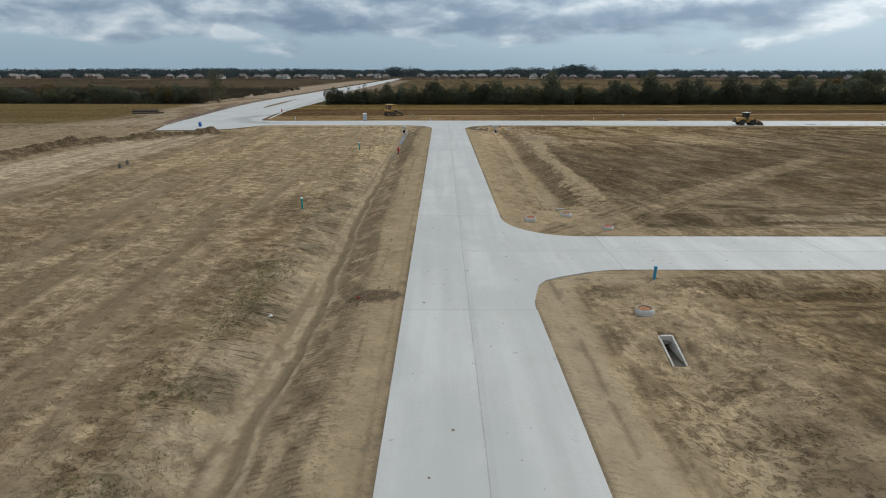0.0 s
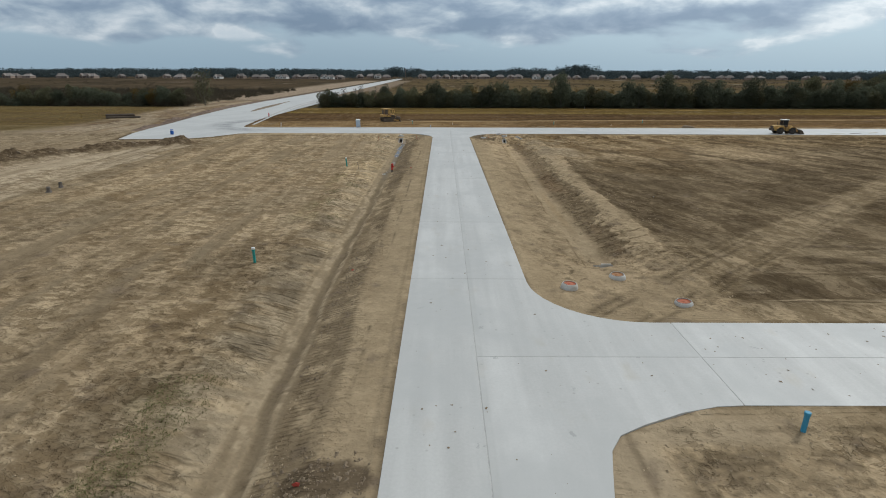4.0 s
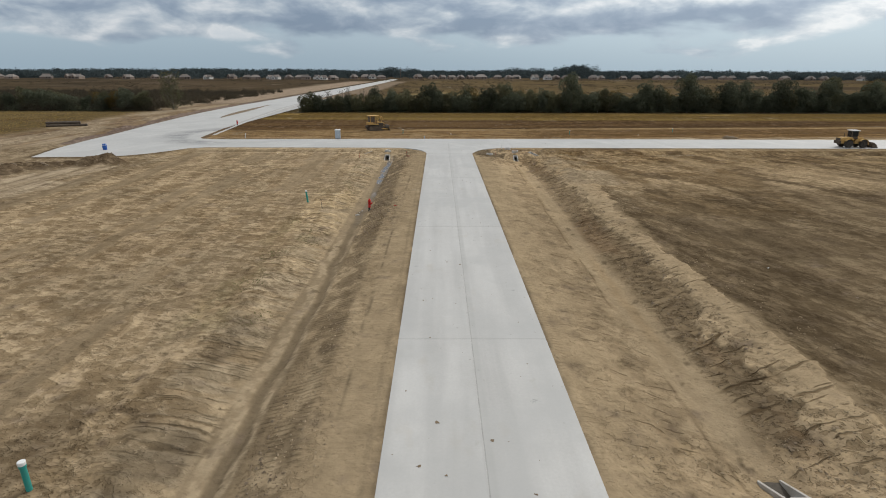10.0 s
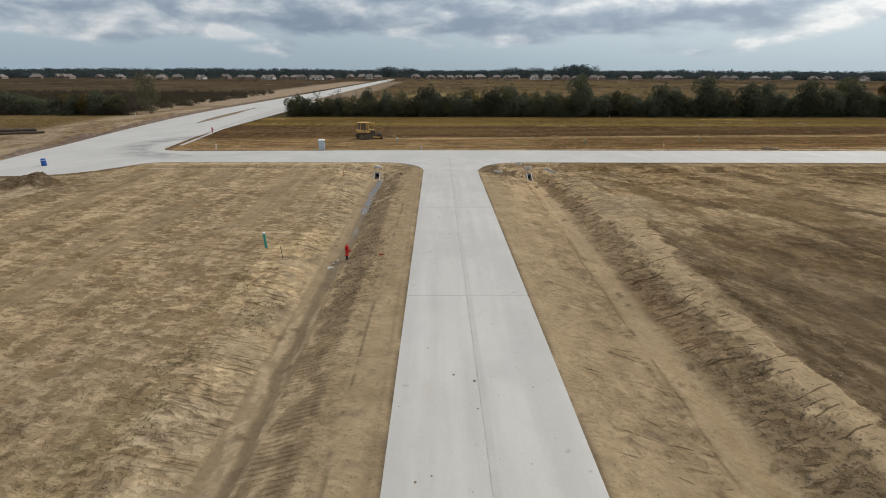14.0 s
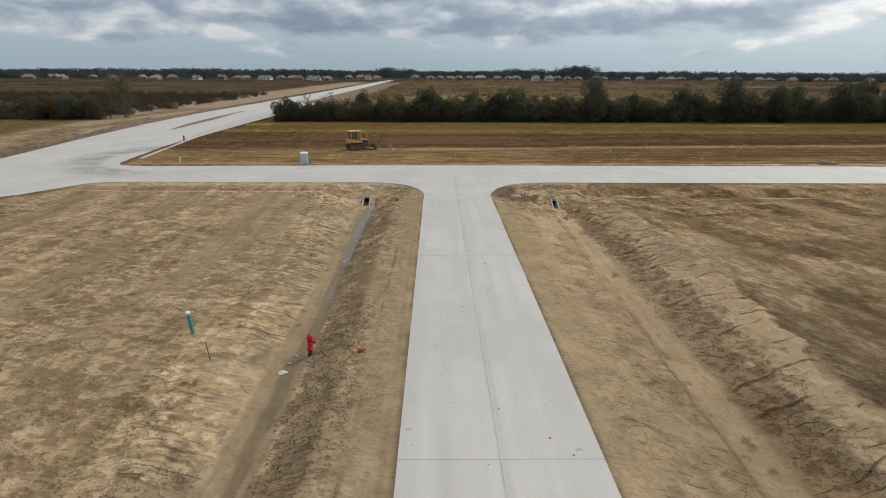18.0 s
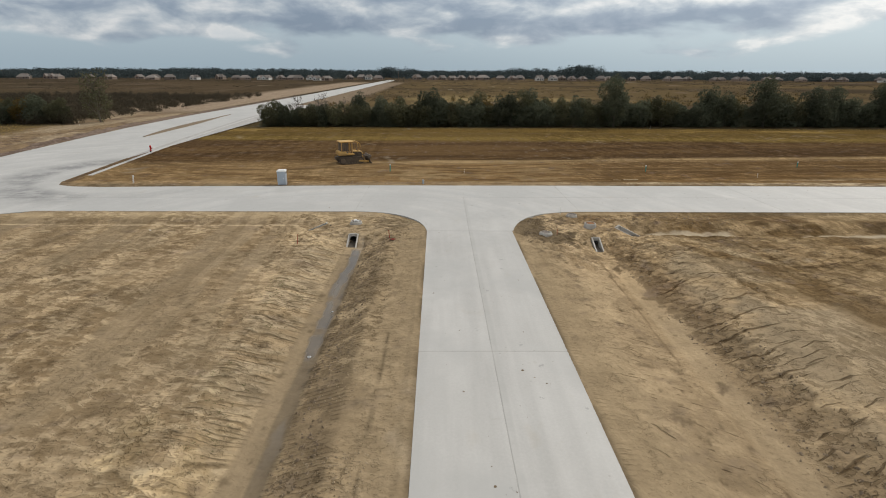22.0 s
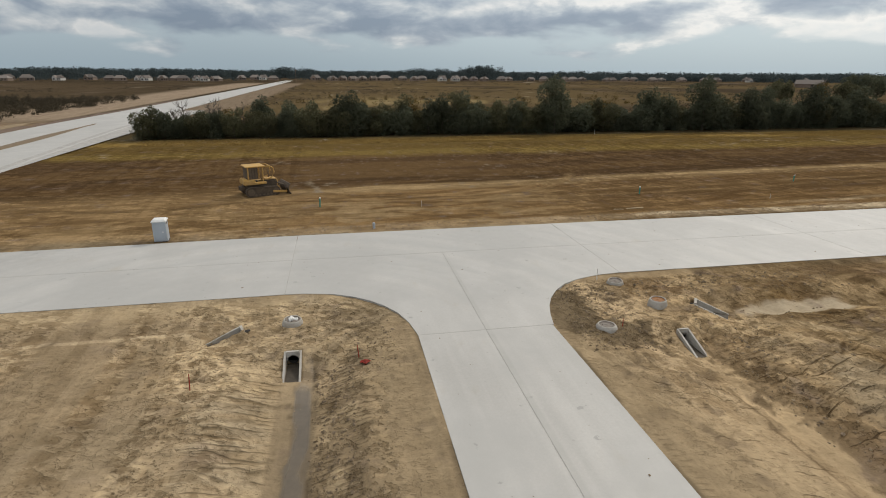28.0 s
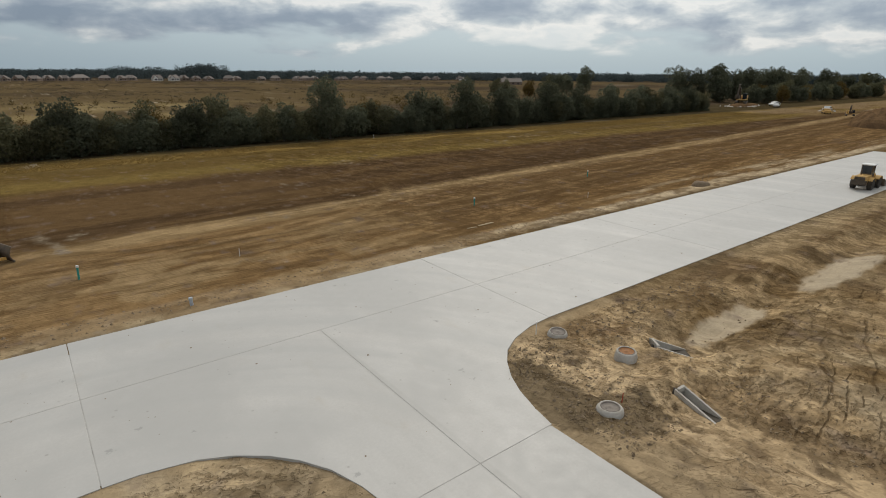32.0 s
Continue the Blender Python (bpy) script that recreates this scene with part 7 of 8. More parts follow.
def heap(name, cx, cy, rx, ry, high, mat, label, n=46):
    """A tipped mound with a broken surface."""
    bm = B()
    g = []
    for j in range(n + 1):
        row = []
        for i in range(n + 1):
            u, v = 2 * i / n - 1, 2 * j / n - 1
            x, y = cx + u * rx, cy + v * ry
            edge = max(0.0, 1 - (abs(u) ** 2.6 + abs(v) ** 2.6))
            rough = float(fbm(np.array([x * 0.45]), np.array([y * 0.45]), 4, 33)[0])
            row.append(bm.verts.new((x, y, -0.4 + high * edge ** 0.55 * (0.55 + 0.75 * rough))))
        g.append(row)
    for j in range(n):
        for i in range(n):
            bm.faces.new((g[j][i], g[j][i + 1], g[j + 1][i + 1], g[j + 1][i]))
    return tagged(link(name, bm, mat), label, "mound")


heap("earth_mound", 171, 125, 15, 8, 4.6, EARTH_HEAP, "big brown mound of tipped earth beside the far road")
heap("earth_mound", 231, 189.5, 10, 3.5, 1.5, EARTH_HEAP, "low mound of earth under the far excavator", 30)
small = excavator(196, 142, 200)
small.matrix_world = pose(196, 142, 0.2, 0, 0, 200) @ Matrix.Diagonal((0.8, 0.8, 0.62, 1))


def pickup(x, y, heading, paint, label):
    th = base("pickup_truck", pose(x, y, ground_z(x, y), 0, 0, heading), label, "truck", "parked work trucks")
    bm = B()
    prism(bm, [(-2.7, 0.5), (2.6, 0.5), (2.7, 0.95), (1.5, 1.1), (0.9, 1.75), (-0.7, 1.8), (-0.9, 1.12), (-2.7, 1.12)], -0.92, 0.92)
    bmesh.ops.bevel(bm, geom=bm.edges[:], offset=0.05, segments=1, affect="EDGES")
    part("body", bm, paint, th)
    for s in (-1, 1):
        bm = B()
        prism(bm, [(-0.6, 1.2), (1.25, 1.18), (0.85, 1.66), (-0.55, 1.7)], s * 0.925 - 0.01, s * 0.925 + 0.01)
        part("window", bm, GLASS_DARK, th)
        for px in (-1.7, 1.7):
            wheel(th, px, s * 0.82, 0.38, 0.38, 0.25, 16)
    return th


pickup(233, 178, 15, CAR_WHITE, "white pickup truck parked beside the spoil heaps")
pickup(241, 182, 170, CAR_WHITE, "white pickup truck parked on bare earth")
pickup(223, 157, 5, CAR_WHITE, "distant white pickup truck on bare earth")
pickup(207, 152, 30, YELLOW_PAINT, "dusty yellow work truck by the far mound")


# ---- loose things ----
def log(x, y, z, ln, r, heading, mat, name, label, category, group=""):
    bm = B()
    tube(bm, [(-ln / 2, 0, r), (-ln / 6, 0.02, r), (ln / 6, -0.02, r), (ln / 2, 0, r)], r, 10)
    ob = link(name, bm, mat)
    ob.matrix_world = pose(x, y, z, 0, 0, heading)
    return tagged(ob, label, category, group)


for k, (dx, dy, dz, h) in enumerate(((0, 0, 0, 24), (1.4, 0.7, 0, 15), (-0.9, 1.5, 0, 31), (0.1, 0.4, 0.85, 23), (-0.6, 1.0, 0.85, 26))):
    log(-80 + dx, 133 + dy, ground_z(-80, 133) + dz * 0.6 - 0.05, 6.0, 0.28, h, MACHINE_DARK, "drain_pipe", "black corrugated drain pipe stacked on the ground", "pipe", "stacked drain pipes")


def plank(x, y, ln, w, heading, mat, label, z=None, roll=0):
    bm = B()
    box(bm, (-ln / 2, -w / 2, 0), (ln / 2, w / 2, 0.045), 0.006)
    ob = link("plank", bm, mat)
    ob.matrix_world = pose(x, y, (ground_z(x, y) + 0.01) if z is None else z, roll, 0, heading)
    return tagged(ob, label, "plank", "loose planks")


plank(21.3, 115.2, 1.7, 0.2, 3, LUMBER, "pale sawn plank lying on bare earth")
plank(19.6, 115.0, 0.9, 0.12, -8, LUMBER, "short pale plank lying on bare earth")
heap("earth_mound", 52.3, 113.1, 1.5, 0.8, 0.95, CLAY_DARK, "small dark mound of tipped clay beside the far road", 16)
stake(52.4, 113.1, 1.35, WOOD_POLE, "thick dark wooden stub standing in a clay mound", (0, 3))
stake(53.8, 113.2, 1.05, BARK, "leaning weathered wooden stub by a clay mound", (0, 9))
for k in range(7):
    plank(76 + 4.1 * k, 101.2 + 0.9 * (k % 3), 2.6, 0.3, 12 * k, BARK if k % 2 else LUMBER, "weathered form board lying on the unfinished pavement", 0.004)


def litter(x, y, r, label, z=None, mat=PAPER):
    bm = B()
    n = 9
    rim_v = [bm.verts.new((r * random.uniform(0.6, 1.2) * math.cos(2 * math.pi * k / n), r * random.uniform(0.5, 1) * math.sin(2 * math.pi * k / n), random.uniform(0.0, 0.06))) for k in range(n)]
    mid_v = bm.verts.new((0, 0, 0.09))
    for k in range(n):
        bm.faces.new((rim_v[k], rim_v[(k + 1) % n], mid_v))
    bmesh.ops.solidify(bm, geom=bm.faces[:], thickness=0.012)
    ob = link("litter", bm, mat)
    ob.location = (x, y, (ground_z(x, y) + 0.01) if z is None else z)
    return tagged(ob, label, "litter", "scraps of litter")


litter(-7.25, 61.15, 0.24, "crumpled white plastic sheet in the wet ditch bed")
litter(-7.0, 62.6, 0.10, "small white scrap in the wet ditch bed")
litter(-7.15, 61.9, 0.09, "small white scrap in the wet ditch bed")
litter(-6.9, 75.4, 0.10, "small white scrap on the ditch bank")
litter(-6.75, 80.3, 0.08, "small white scrap on the ditch bank")
litter(-8.4, 6.3, 0.16, "white scrap of plastic lying on the ditch bank")
litter(-23.5, 94.2, 0.10, "small white scrap on the field edge")
litter(20.0, 45.5, 0.09, "small pale scrap on dark soil")
litter(-4.3, 7.9, 0.12, "red scrap of ribbon on torn soil", None, RED_PAINT)
litter(-3.9, 61.7, 0.22, "torn red marker ribbon on broken clay", None, RED_PAINT)
litter(-4.4, 91.7, 0.28, "torn red marker ribbon on broken clay", None, RED_PAINT)
stake(-4.6, 92.1, 0.7, RED_PAINT, "thin red survey stake in broken clay", (3, -5))
litter(-5.6, 26.5, 0.1, "red scrap of ribbon on the ditch bank", None, RED_PAINT)


# ---- distant houses and pole ----
def house(name, m, wall_mat, label, w=13.0, d=11.0, gable=True, hip=3.0):
    th = base(name, m, label, "house", "distant new houses")
    bm = B()
    box(bm, (-w / 2, -d / 2, -0.3), (w / 2, d / 2, 3.0))
    part("wall", bm, wall_mat, th)
    bm = B()
    e = 0.5
    lo = [bm.verts.new(p) for p in ((-w / 2 - e, -d / 2 - e, 2.95), (w / 2 + e, -d / 2 - e, 2.95), (w / 2 + e, d / 2 + e, 2.95), (-w / 2 - e, d / 2 + e, 2.95))]
    hi = [bm.verts.new(p) for p in ((-w / 2 + hip, 0, 6.6), (w / 2 - hip, 0, 6.6))]
    for q in ((lo[0], lo[1], hi[1], hi[0]), (lo[2], lo[3], hi[0], hi[1]), (lo[1], lo[2], hi[1]), (lo[3], lo[0], hi[0]), (lo[3], lo[2], lo[1], lo[0])):
        bm.faces.new(q)
    roof = part("roof", bm, SHINGLE, th)
    bm = B()
    box(bm, (w * 0.2, 0.8, 5.0), (w * 0.2 + 0.7, 1.5, 7.1))
    part("chimney", bm, wall_mat, roof)
    if gable:
        gx = -w * 0.2
        bm = B()
        prism(bm, [(gx - 2.6, -0.3), (gx + 2.6, -0.3), (gx + 2.6, 3.0), (gx, 5.9), (gx - 2.6, 3.0)], -d / 2 - 2.2, -d / 2 + 2)
        part("gable_wing", bm, wall_mat, th)
        bm = B()
        prism(bm, [(gx - 3.0, 2.85), (gx, 6.1), (gx + 3.0, 2.85), (gx + 3.0, 3.1), (gx, 6.4), (gx - 3.0, 3.1)], -d / 2 - 2.5, -d / 2 + 3)
        part("gable_roof", bm, SHINGLE, th)
        bm = B()
        box(bm, (gx - 1.2, -d / 2 - 2.26, 0.8), (gx + 1.2, -d / 2 - 2.18, 2.4))
        part("window", bm, WINDOW_DARK, th)
    for px in (w * 0.08, w * 0.32):
        bm = B()
        box(bm, (px - 0.8, -d / 2 - 0.06, 0.9), (px + 0.8, -d / 2 + 0.02, 2.3))
        part("window", bm, WINDOW_DARK, th)
    return th


rng = random.Random(5)
HOUSES = [house("house", pose(-30, 822, 0, 0, 0, 4), BRICKWORK, "distant brown-brick house with a grey hipped roof"),
          house("house", pose(132, 800, 0, 0, 0, -5), SIDING, "distant white-sided house with a grey gabled roof", 11.0, 10.0, True, 1.5),
          house("house", pose(60, 830, 0, 0, 0, 10), BRICKWORK, "distant brown-brick house with a long grey roof", 16.0, 10.0, False, 4.0)]
x = -860.0
while x < 900:
    x += rng.uniform(11, 15) if -260 < x < 180 else rng.uniform(15, 27)
    if min(abs(x + 30), abs(x - 132), abs(x - 60)) < 13 or abs(x - 150) < 12 or abs(x + 57) < 14:
        continue
    y = 812 + rng.uniform(-20, 45) - (70 if x < -120 else 0)
    src = HOUSES[rng.choice((0, 0, 0, 2, 2, 1))]
    copy_thing(src, pose(x, y, 0, 0, 0, rng.uniform(-30, 30)) @ Matrix.Diagonal((0.78, 0.85, rng.uniform(0.76, 0.94), 1)))
copy_thing(HOUSES[1], pose(150, 802, 0, 0, 0, -3))

barn = house("warehouse", pose(421, 519, 0, 0, 0, -38), BRICKWORK, "distant grey-brown shed with a flat roof", 22.0, 12.0, False, 0.3)
pole = base("utility_pole", pose(-46.5, 705, 0), "dark wooden utility pole at the end of the boulevard", "pole")
bm = B()
tube(bm, [(0, 0, -0.3), (0, 0, 13.0)], [0.3, 0.2], 10)
part("shaft", bm, WOOD_POLE, pole)
bm = B()
box(bm, (-1.3, -0.1, 12.0), (1.3, 0.1, 12.25), 0.02)
part("crossarm", bm, WOOD_POLE, pole)


# ---- trees ----
def leaf_cloud(lobes, count, size, seed):
    """Leaf sprays scattered through ellipsoid lobes (x, y, z, rx, ry, rz), thicker toward their skins."""
    rs = np.random.RandomState(seed)
    vol = np.array([l[3] * l[4] * l[5] for l in lobes])
    pick = rs.choice(len(lobes), count, p=vol / vol.sum())
    L = np.array(lobes)[pick]
    v = rs.normal(size=(count, 3))
    v /= np.linalg.norm(v, axis=1)[:, None]
    rad = rs.uniform(0.55, 1.08, count) ** 0.6
    c = L[:, :3] + v * L[:, 3:] * rad[:, None]
    a = rs.normal(size=(count, 3))
    a /= np.linalg.norm(a, axis=1)[:, None]
    b = np.cross(a, v + rs.normal(scale=0.5, size=(count, 3)))
    b /= np.linalg.norm(b, axis=1)[:, None] + 1e-6
    s = size * rs.uniform(0.5, 1.35, count)[:, None]
    p = np.stack([c - a * s, c + b * s * 1.1, c + a * s * 0.9 + v * s * 0.3], 1).reshape(-1, 3)
    f = np.arange(count * 3).reshape(-1, 3)
    keep = c[:, 2] > 0.1
    return p, f[keep]


def mesh_of(name, p, f, mat):
    me = bpy.data.meshes.new(name)
    me.from_pydata(p.tolist(), [], f.tolist())
    me.materials.append(mat)
    return me


def tree(name, high, wide, mat, label, seed, leaves=1500, size=0.26, bare=False, trunk_clear=0.15):
    rs = random.Random(seed)
    th = base(name, Matrix.Identity(4), label, "tree", "hedgerow trees")
    bm = B()
    tips = []
    top = high * (0.75 if not bare else 0.95)
    lean = (rs.uniform(-0.3, 0.3), rs.uniform(-0.3, 0.3))
    r0 = 0.018 * high + 0.05
    tube(bm, [(0, 0, -0.2), (lean[0] * 0.3, lean[1] * 0.3, top * 0.4), (lean[0], lean[1], top)], [r0, r0 * 0.65, r0 * 0.15], 7)
    trunk = part("trunk", bm, BARK, th)
    for k in range(11 if not bare else 26):
        z0 = top * rs.uniform(0.15, 0.85)
        a = rs.uniform(0, 6.28)
        ln = wide * rs.uniform(0.5, 1.0) * (1.0 - 0.22 * z0 / high) * (0.9 if bare else 1)
        up = ln * rs.uniform(0.4, 1.1)
        tip = (lean[0] + ln * math.cos(a), lean[1] + ln * math.sin(a), min(high * 0.97, z0 + up))
        bm = B()
        tube(bm, [(lean[0] * z0 / top, lean[1] * z0 / top, z0), ((tip[0] + lean[0]) / 2, (tip[1] + lean[1]) / 2, z0 + up * 0.35), tip], [r0 * 0.4, r0 * 0.25, r0 * 0.06], 5)
        if bare:
            for q in range(5):
                b2 = rs.uniform(0, 6.28)
                s = rs.uniform(0.45, 0.95)
                p0 = Vector((lean[0], lean[1], z0)).lerp(Vector(tip), s)
                tube(bm, [p0, p0 + Vector((0.5 * math.cos(b2), 0.5 * math.sin(b2), rs.uniform(0.3, 1.0)))], [r0 * 0.12, r0 * 0.03], 4)
        part("limb", bm, BARK, trunk)
        tips.append(tip)
    if not bare or leaves:
        lobes = []
        for tx, ty, tz in tips:
            rr = wide * rs.uniform(0.32, 0.58)
            lobes.append((tx * 0.75, ty * 0.75, max(tz, high * trunk_clear + rr * 0.7), rr, rr, rr * rs.uniform(0.7, 1.0)))
        lobes.append((lean[0], lean[1], high * 0.8, wide * 0.45, wide * 0.45, high * 0.19))
        lobes.append((0, 0, high * 0.36, wide * 0.9, wide * 0.9, high * 0.34))
        p, f = leaf_cloud(lobes, leaves, size, seed)
        ob = new("crown", mesh_of("crown", p, f, mat))
        ob.parent = th
    return th


TREES = [tree("tree", 10.0, 3.2, LEAF_DARK, "tall dark evergreen oak in the hedgerow", 11, 5200, 0.21),
         tree("tree", 7.5, 2.8, LEAF_DARK, "dark green bushy tree in the hedgerow", 12, 4400, 0.20, trunk_clear=0.05),
         tree("tree", 6.0, 2.9, LEAF_OLIVE, "low olive-green tree in the hedgerow", 13, 4200, 0.20, trunk_clear=0.03),
         tree("tree", 5.0, 2.7, LEAF_DARK, "low dark thicket tree in the hedgerow", 14, 3900, 0.20, trunk_clear=0.0),
         tree("tree", 8.5, 2.2, LEAF_OLIVE, "narrow olive-green tree in the hedgerow", 15, 3400, 0.19),
         tree("tree", 6.5, 2.6, LEAF_AUTUMN, "yellow-brown autumn tree in the hedgerow", 16, 2600, 0.19)]
BARE = [tree("tree", 7.0, 2.2, LEAF_OLIVE, "bare grey tree with thin branches at the hedge end", 21, 0, 0.2, True),
        tree("tree", 5.0, 1.8, SCRUB_LEAF, "bare grey sapling at the hedge end", 22, 160, 0.16, True),
        tree("tree", 12.0, 4.2, LEAF_OLIVE, "tall thin-leaved grey tree above the scrub", 23, 1500, 0.28, True)]
rng = random.Random(8)
used = set()


def plant(src, x, y, s=1.0, turn=None):
    m = pose(x, y, ground_z(x, y) if abs(x) < 60 else -0.2, 0, 0, rng.uniform(0, 360) if turn is None else turn) @ Matrix.Diagonal((s, s, s * rng.uniform(0.92, 1.1), 1))
    if src not in used:
        used.add(src)
        src.matrix_world = m
        return src
    ob = copy_thing(src, pose(0, 0, 0))
    ob.matrix_world = m
    return ob


for x, y, k, s in ((38.5, 178, 0, 1.06), (73, 179, 0, 1.1), (85.5, 181, 0, 0.95), (102, 181, 0, 1.05), (18.5, 180, 4, 1.0), (-2, 179, 1, 1.12), (20.5, 182, 1, 1.05),
                   (131, 183, 0, 1.0), (148, 184, 0, 0.95), (118, 184, 1, 1.15), (163, 184, 0, 0.9), (62, 181, 1, 1.1), (92, 184, 0, 0.9), (176, 183, 1, 1.1),
                   (8, 181, 4, 0.9), (50, 183, 5, 0.9), (109, 187, 5, 1.0), (-14, 180, 1, 0.95), (140, 188, 4, 1.0)):
    plant(TREES[k], x, y, s)
x = -38.0
while x < 188:
    k = rng.choice((1, 2, 2, 3, 3, 3))
    low = 0.8 if x < -18 else (0.94 if x < 60 else 1.04)
    plant(TREES[k], x, 177.3 + rng.uniform(-0.9, 1.2) + 0.028 * (x + 38), low * rng.uniform(0.8, 1.12))
    x += rng.uniform(2.4, 3.4)
x = -30.0
while x < 188:
    plant(TREES[rng.choice((1, 2, 3, 3, 5, 4))], x, 183.5 + rng.uniform(-1.5, 2.5) + 0.028 * (x + 38), rng.uniform(0.62, 0.98))
    x += rng.uniform(4.0, 6.0)
for x, y, k, s in ((-32, 178, 0, 0.95), (-27.5, 181, 0, 1.0), (-22, 179, 1, 1.1), (-36, 186, 1, 0.9), (-30, 190, 0, 0.85)):
    plant(BARE[k], x, y, s)
plant(BARE[2], -80, 184, 0.84)
x = -205.0
while x < -86:
    plant(TREES[rng.choice((2, 2, 3, 3, 3, 5))], x, 180 + rng.uniform(-1, 6), rng.uniform(0.75, 1.05))
    x += rng.uniform(2.2, 3.2)
# the wood beyond the machines
for k in range(34):
    s = k / 33
    plant(TREES[rng.choice((0, 0, 1, 4))], 236 + 230 * s + rng.uniform(-3, 3), 214 + rng.uniform(-6, 14) - 12 * s, rng.uniform(1.35, 1.7))
for k in range(26):
    s = k / 25
    plant(TREES[rng.choice((2, 2, 5, 1, 3))], 246 + 175 * s + rng.uniform(-2.5, 2.5), 194 + rng.uniform(-2, 4), rng.uniform(1.15, 1.5))
for k in range(10):
    plant(TREES[rng.choice((5, 2, 4, 0))], 200 + 7 * k + rng.uniform(-3, 3), 300 + rng.uniform(-12, 12), rng.uniform(1.2, 1.6))


# ---- countless things ----
rs = np.random.RandomState(3)


def height_at(x, y):
    return roughen(x, y, land(x, y))


_ico = np.array([(1, 0, 0), (0, 1, 0), (-1, 0, 0), (0, -1, 0), (0, 0, 1), (0.7, 0.7, -0.35), (-0.7, 0.7, -0.35), (-0.7, -0.7, -0.35), (0.7, -0.7, -0.35)])
_icof = np.array([(0, 5, 4), (5, 1, 4), (1, 6, 4), (6, 2, 4), (2, 7, 4), (7, 3, 4), (3, 8, 4), (8, 0, 4)])


def lumps(name, x, y, size, mat, label, flat=0.65, z=None, category="clods"):
    n = len(x)
    z = height_at(x, y) if z is None else z
    p = np.repeat(_ico[None], n, 0) * rs.uniform(0.6, 1.3, (n, 9, 1)) + rs.normal(scale=0.12, size=(n, 9, 3))
    p *= size[:, None, None] * rs.uniform(0.6, 1.3, (n, 1, 3))
    p[:, :, 2] *= flat
    a = rs.uniform(0, 6.28, n)[:, None]
    px, py = p[:, :, 0] * np.cos(a) - p[:, :, 1] * np.sin(a), p[:, :, 0] * np.sin(a) + p[:, :, 1] * np.cos(a)
    p = np.stack([px + x[:, None], py + y[:, None], p[:, :, 2] + z[:, None] + 0.1 * size[:, None]], -1).reshape(-1, 3)
    f = (_icof[None] + 9 * np.arange(n)[:, None, None]).reshape(-1, 3)
    return tagged(new(name, mesh_of(name, p, f, mat)), label, category, kind="stuff")


def patch(n, x0, x1, y0, y1, gate=None):
    x, y = rs.uniform(x0, x1, n), rs.uniform(y0, y1, n)
    keep = paved(x, y) > 0.35
    if gate is not None:
        keep &= gate(x, y)
    return x[keep], y[keep]


def join(*ps):
    return np.concatenate([p[0] for p in ps]), np.concatenate([p[1] for p in ps])


x, y = join(patch(5200, -5.9, -3.6, -6, 92, lambda x, y: fbm(x * 0.5, y * 0.25, 3, 101) > 0.5),
            patch(2600, -6.2, -3.2, 56, 68),
            patch(2600, 11.5, 17.5, 27, 92, lambda x, y: fbm(x * 0.4, y * 0.3, 3, 103) > 0.48),
            patch(1500, 5.9, 15, 86, 98.3), patch(800, -12, -2.9, 89.5, 98.3), patch(1300, 6, 16, 19, 31), patch(1200, 6, 16, -4, 11),
            patch(1500, -14, -8, -6, 92, lambda x, y: fbm(x * 0.4, y * 0.3, 3, 105) > 0.52))
lumps("clods", x, y, 0.016 + 0.050 * rs.rand(len(x)) ** 4, CLOD, "loose crumbled clods of dry tan earth")
x, y = join(patch(1100, 5.6, 9.4, 90.6, 98.2), patch(700, 9, 24, 95.6, 98.6), patch(120, -5.2, -2.8, 91, 96), patch(700, -6.0, -4.0, 57, 66), patch(350, -5.5, -2.2, 7, 9.2), patch(350, 12, 26, 88, 98),
            patch(900, 17, 40, 24, 60, lambda x, y: fbm(x * 0.3, y * 0.2, 3, 107) > 0.55),
            patch(2200, -6.5, -4.9, 53, 92), patch(1500, -6.0, -4.6, 14, 53, lambda x, y: fbm(x * 0.4, y * 0.3, 3, 109) > 0.5), patch(2200, 11.2, 13.9, 28, 91, lambda x, y: fbm(x * 0.5, y * 0.3, 3, 110) > 0.45))
x, y = join((x, y), patch(1500, -12, 40, 111.2, 113.6))
lumps("dark_clods", x, y, 0.02 + 0.07 * rs.rand(len(x)) ** 3, CLAY_DARK, "dark lumps of damp clay turned up by digging")
# rubble at the foot of the spoil ridge
t = rs.rand(420)
x = np.interp(t, [0, 0.4, 0.7, 1], [-59.5, -60, -51.5, -42.5]) + rs.normal(scale=1.2, size=420)
y = np.interp(t, [0, 0.4, 0.7, 1], [42, 68, 81, 87.3]) + rs.normal(scale=1.0, size=420)
lumps("spoil_lumps", x, y, 0.06 + 0.18 * rs.rand(420) ** 2, CLAY_DARK, "coarse brown lumps along the spoil ridge")
# crumbs tracked onto the pavement
n = 170
x = np.concatenate([rs.uniform(-1.6, 4.5, n), rs.uniform(5, 24, 60), rs.uniform(-12, 40, 90)])
y = np.concatenate([rs.uniform(-8, 98, n), rs.uniform(12.2, 18, 60), rs.uniform(100, 110.4, 90)])
lumps("mud_crumbs", x, y, 0.018 + 0.05 * rs.rand(len(x)) ** 3, CLAY_DARK, "small crumbs of dried mud on the concrete", 0.25, np.zeros(len(x)) + 0.003)


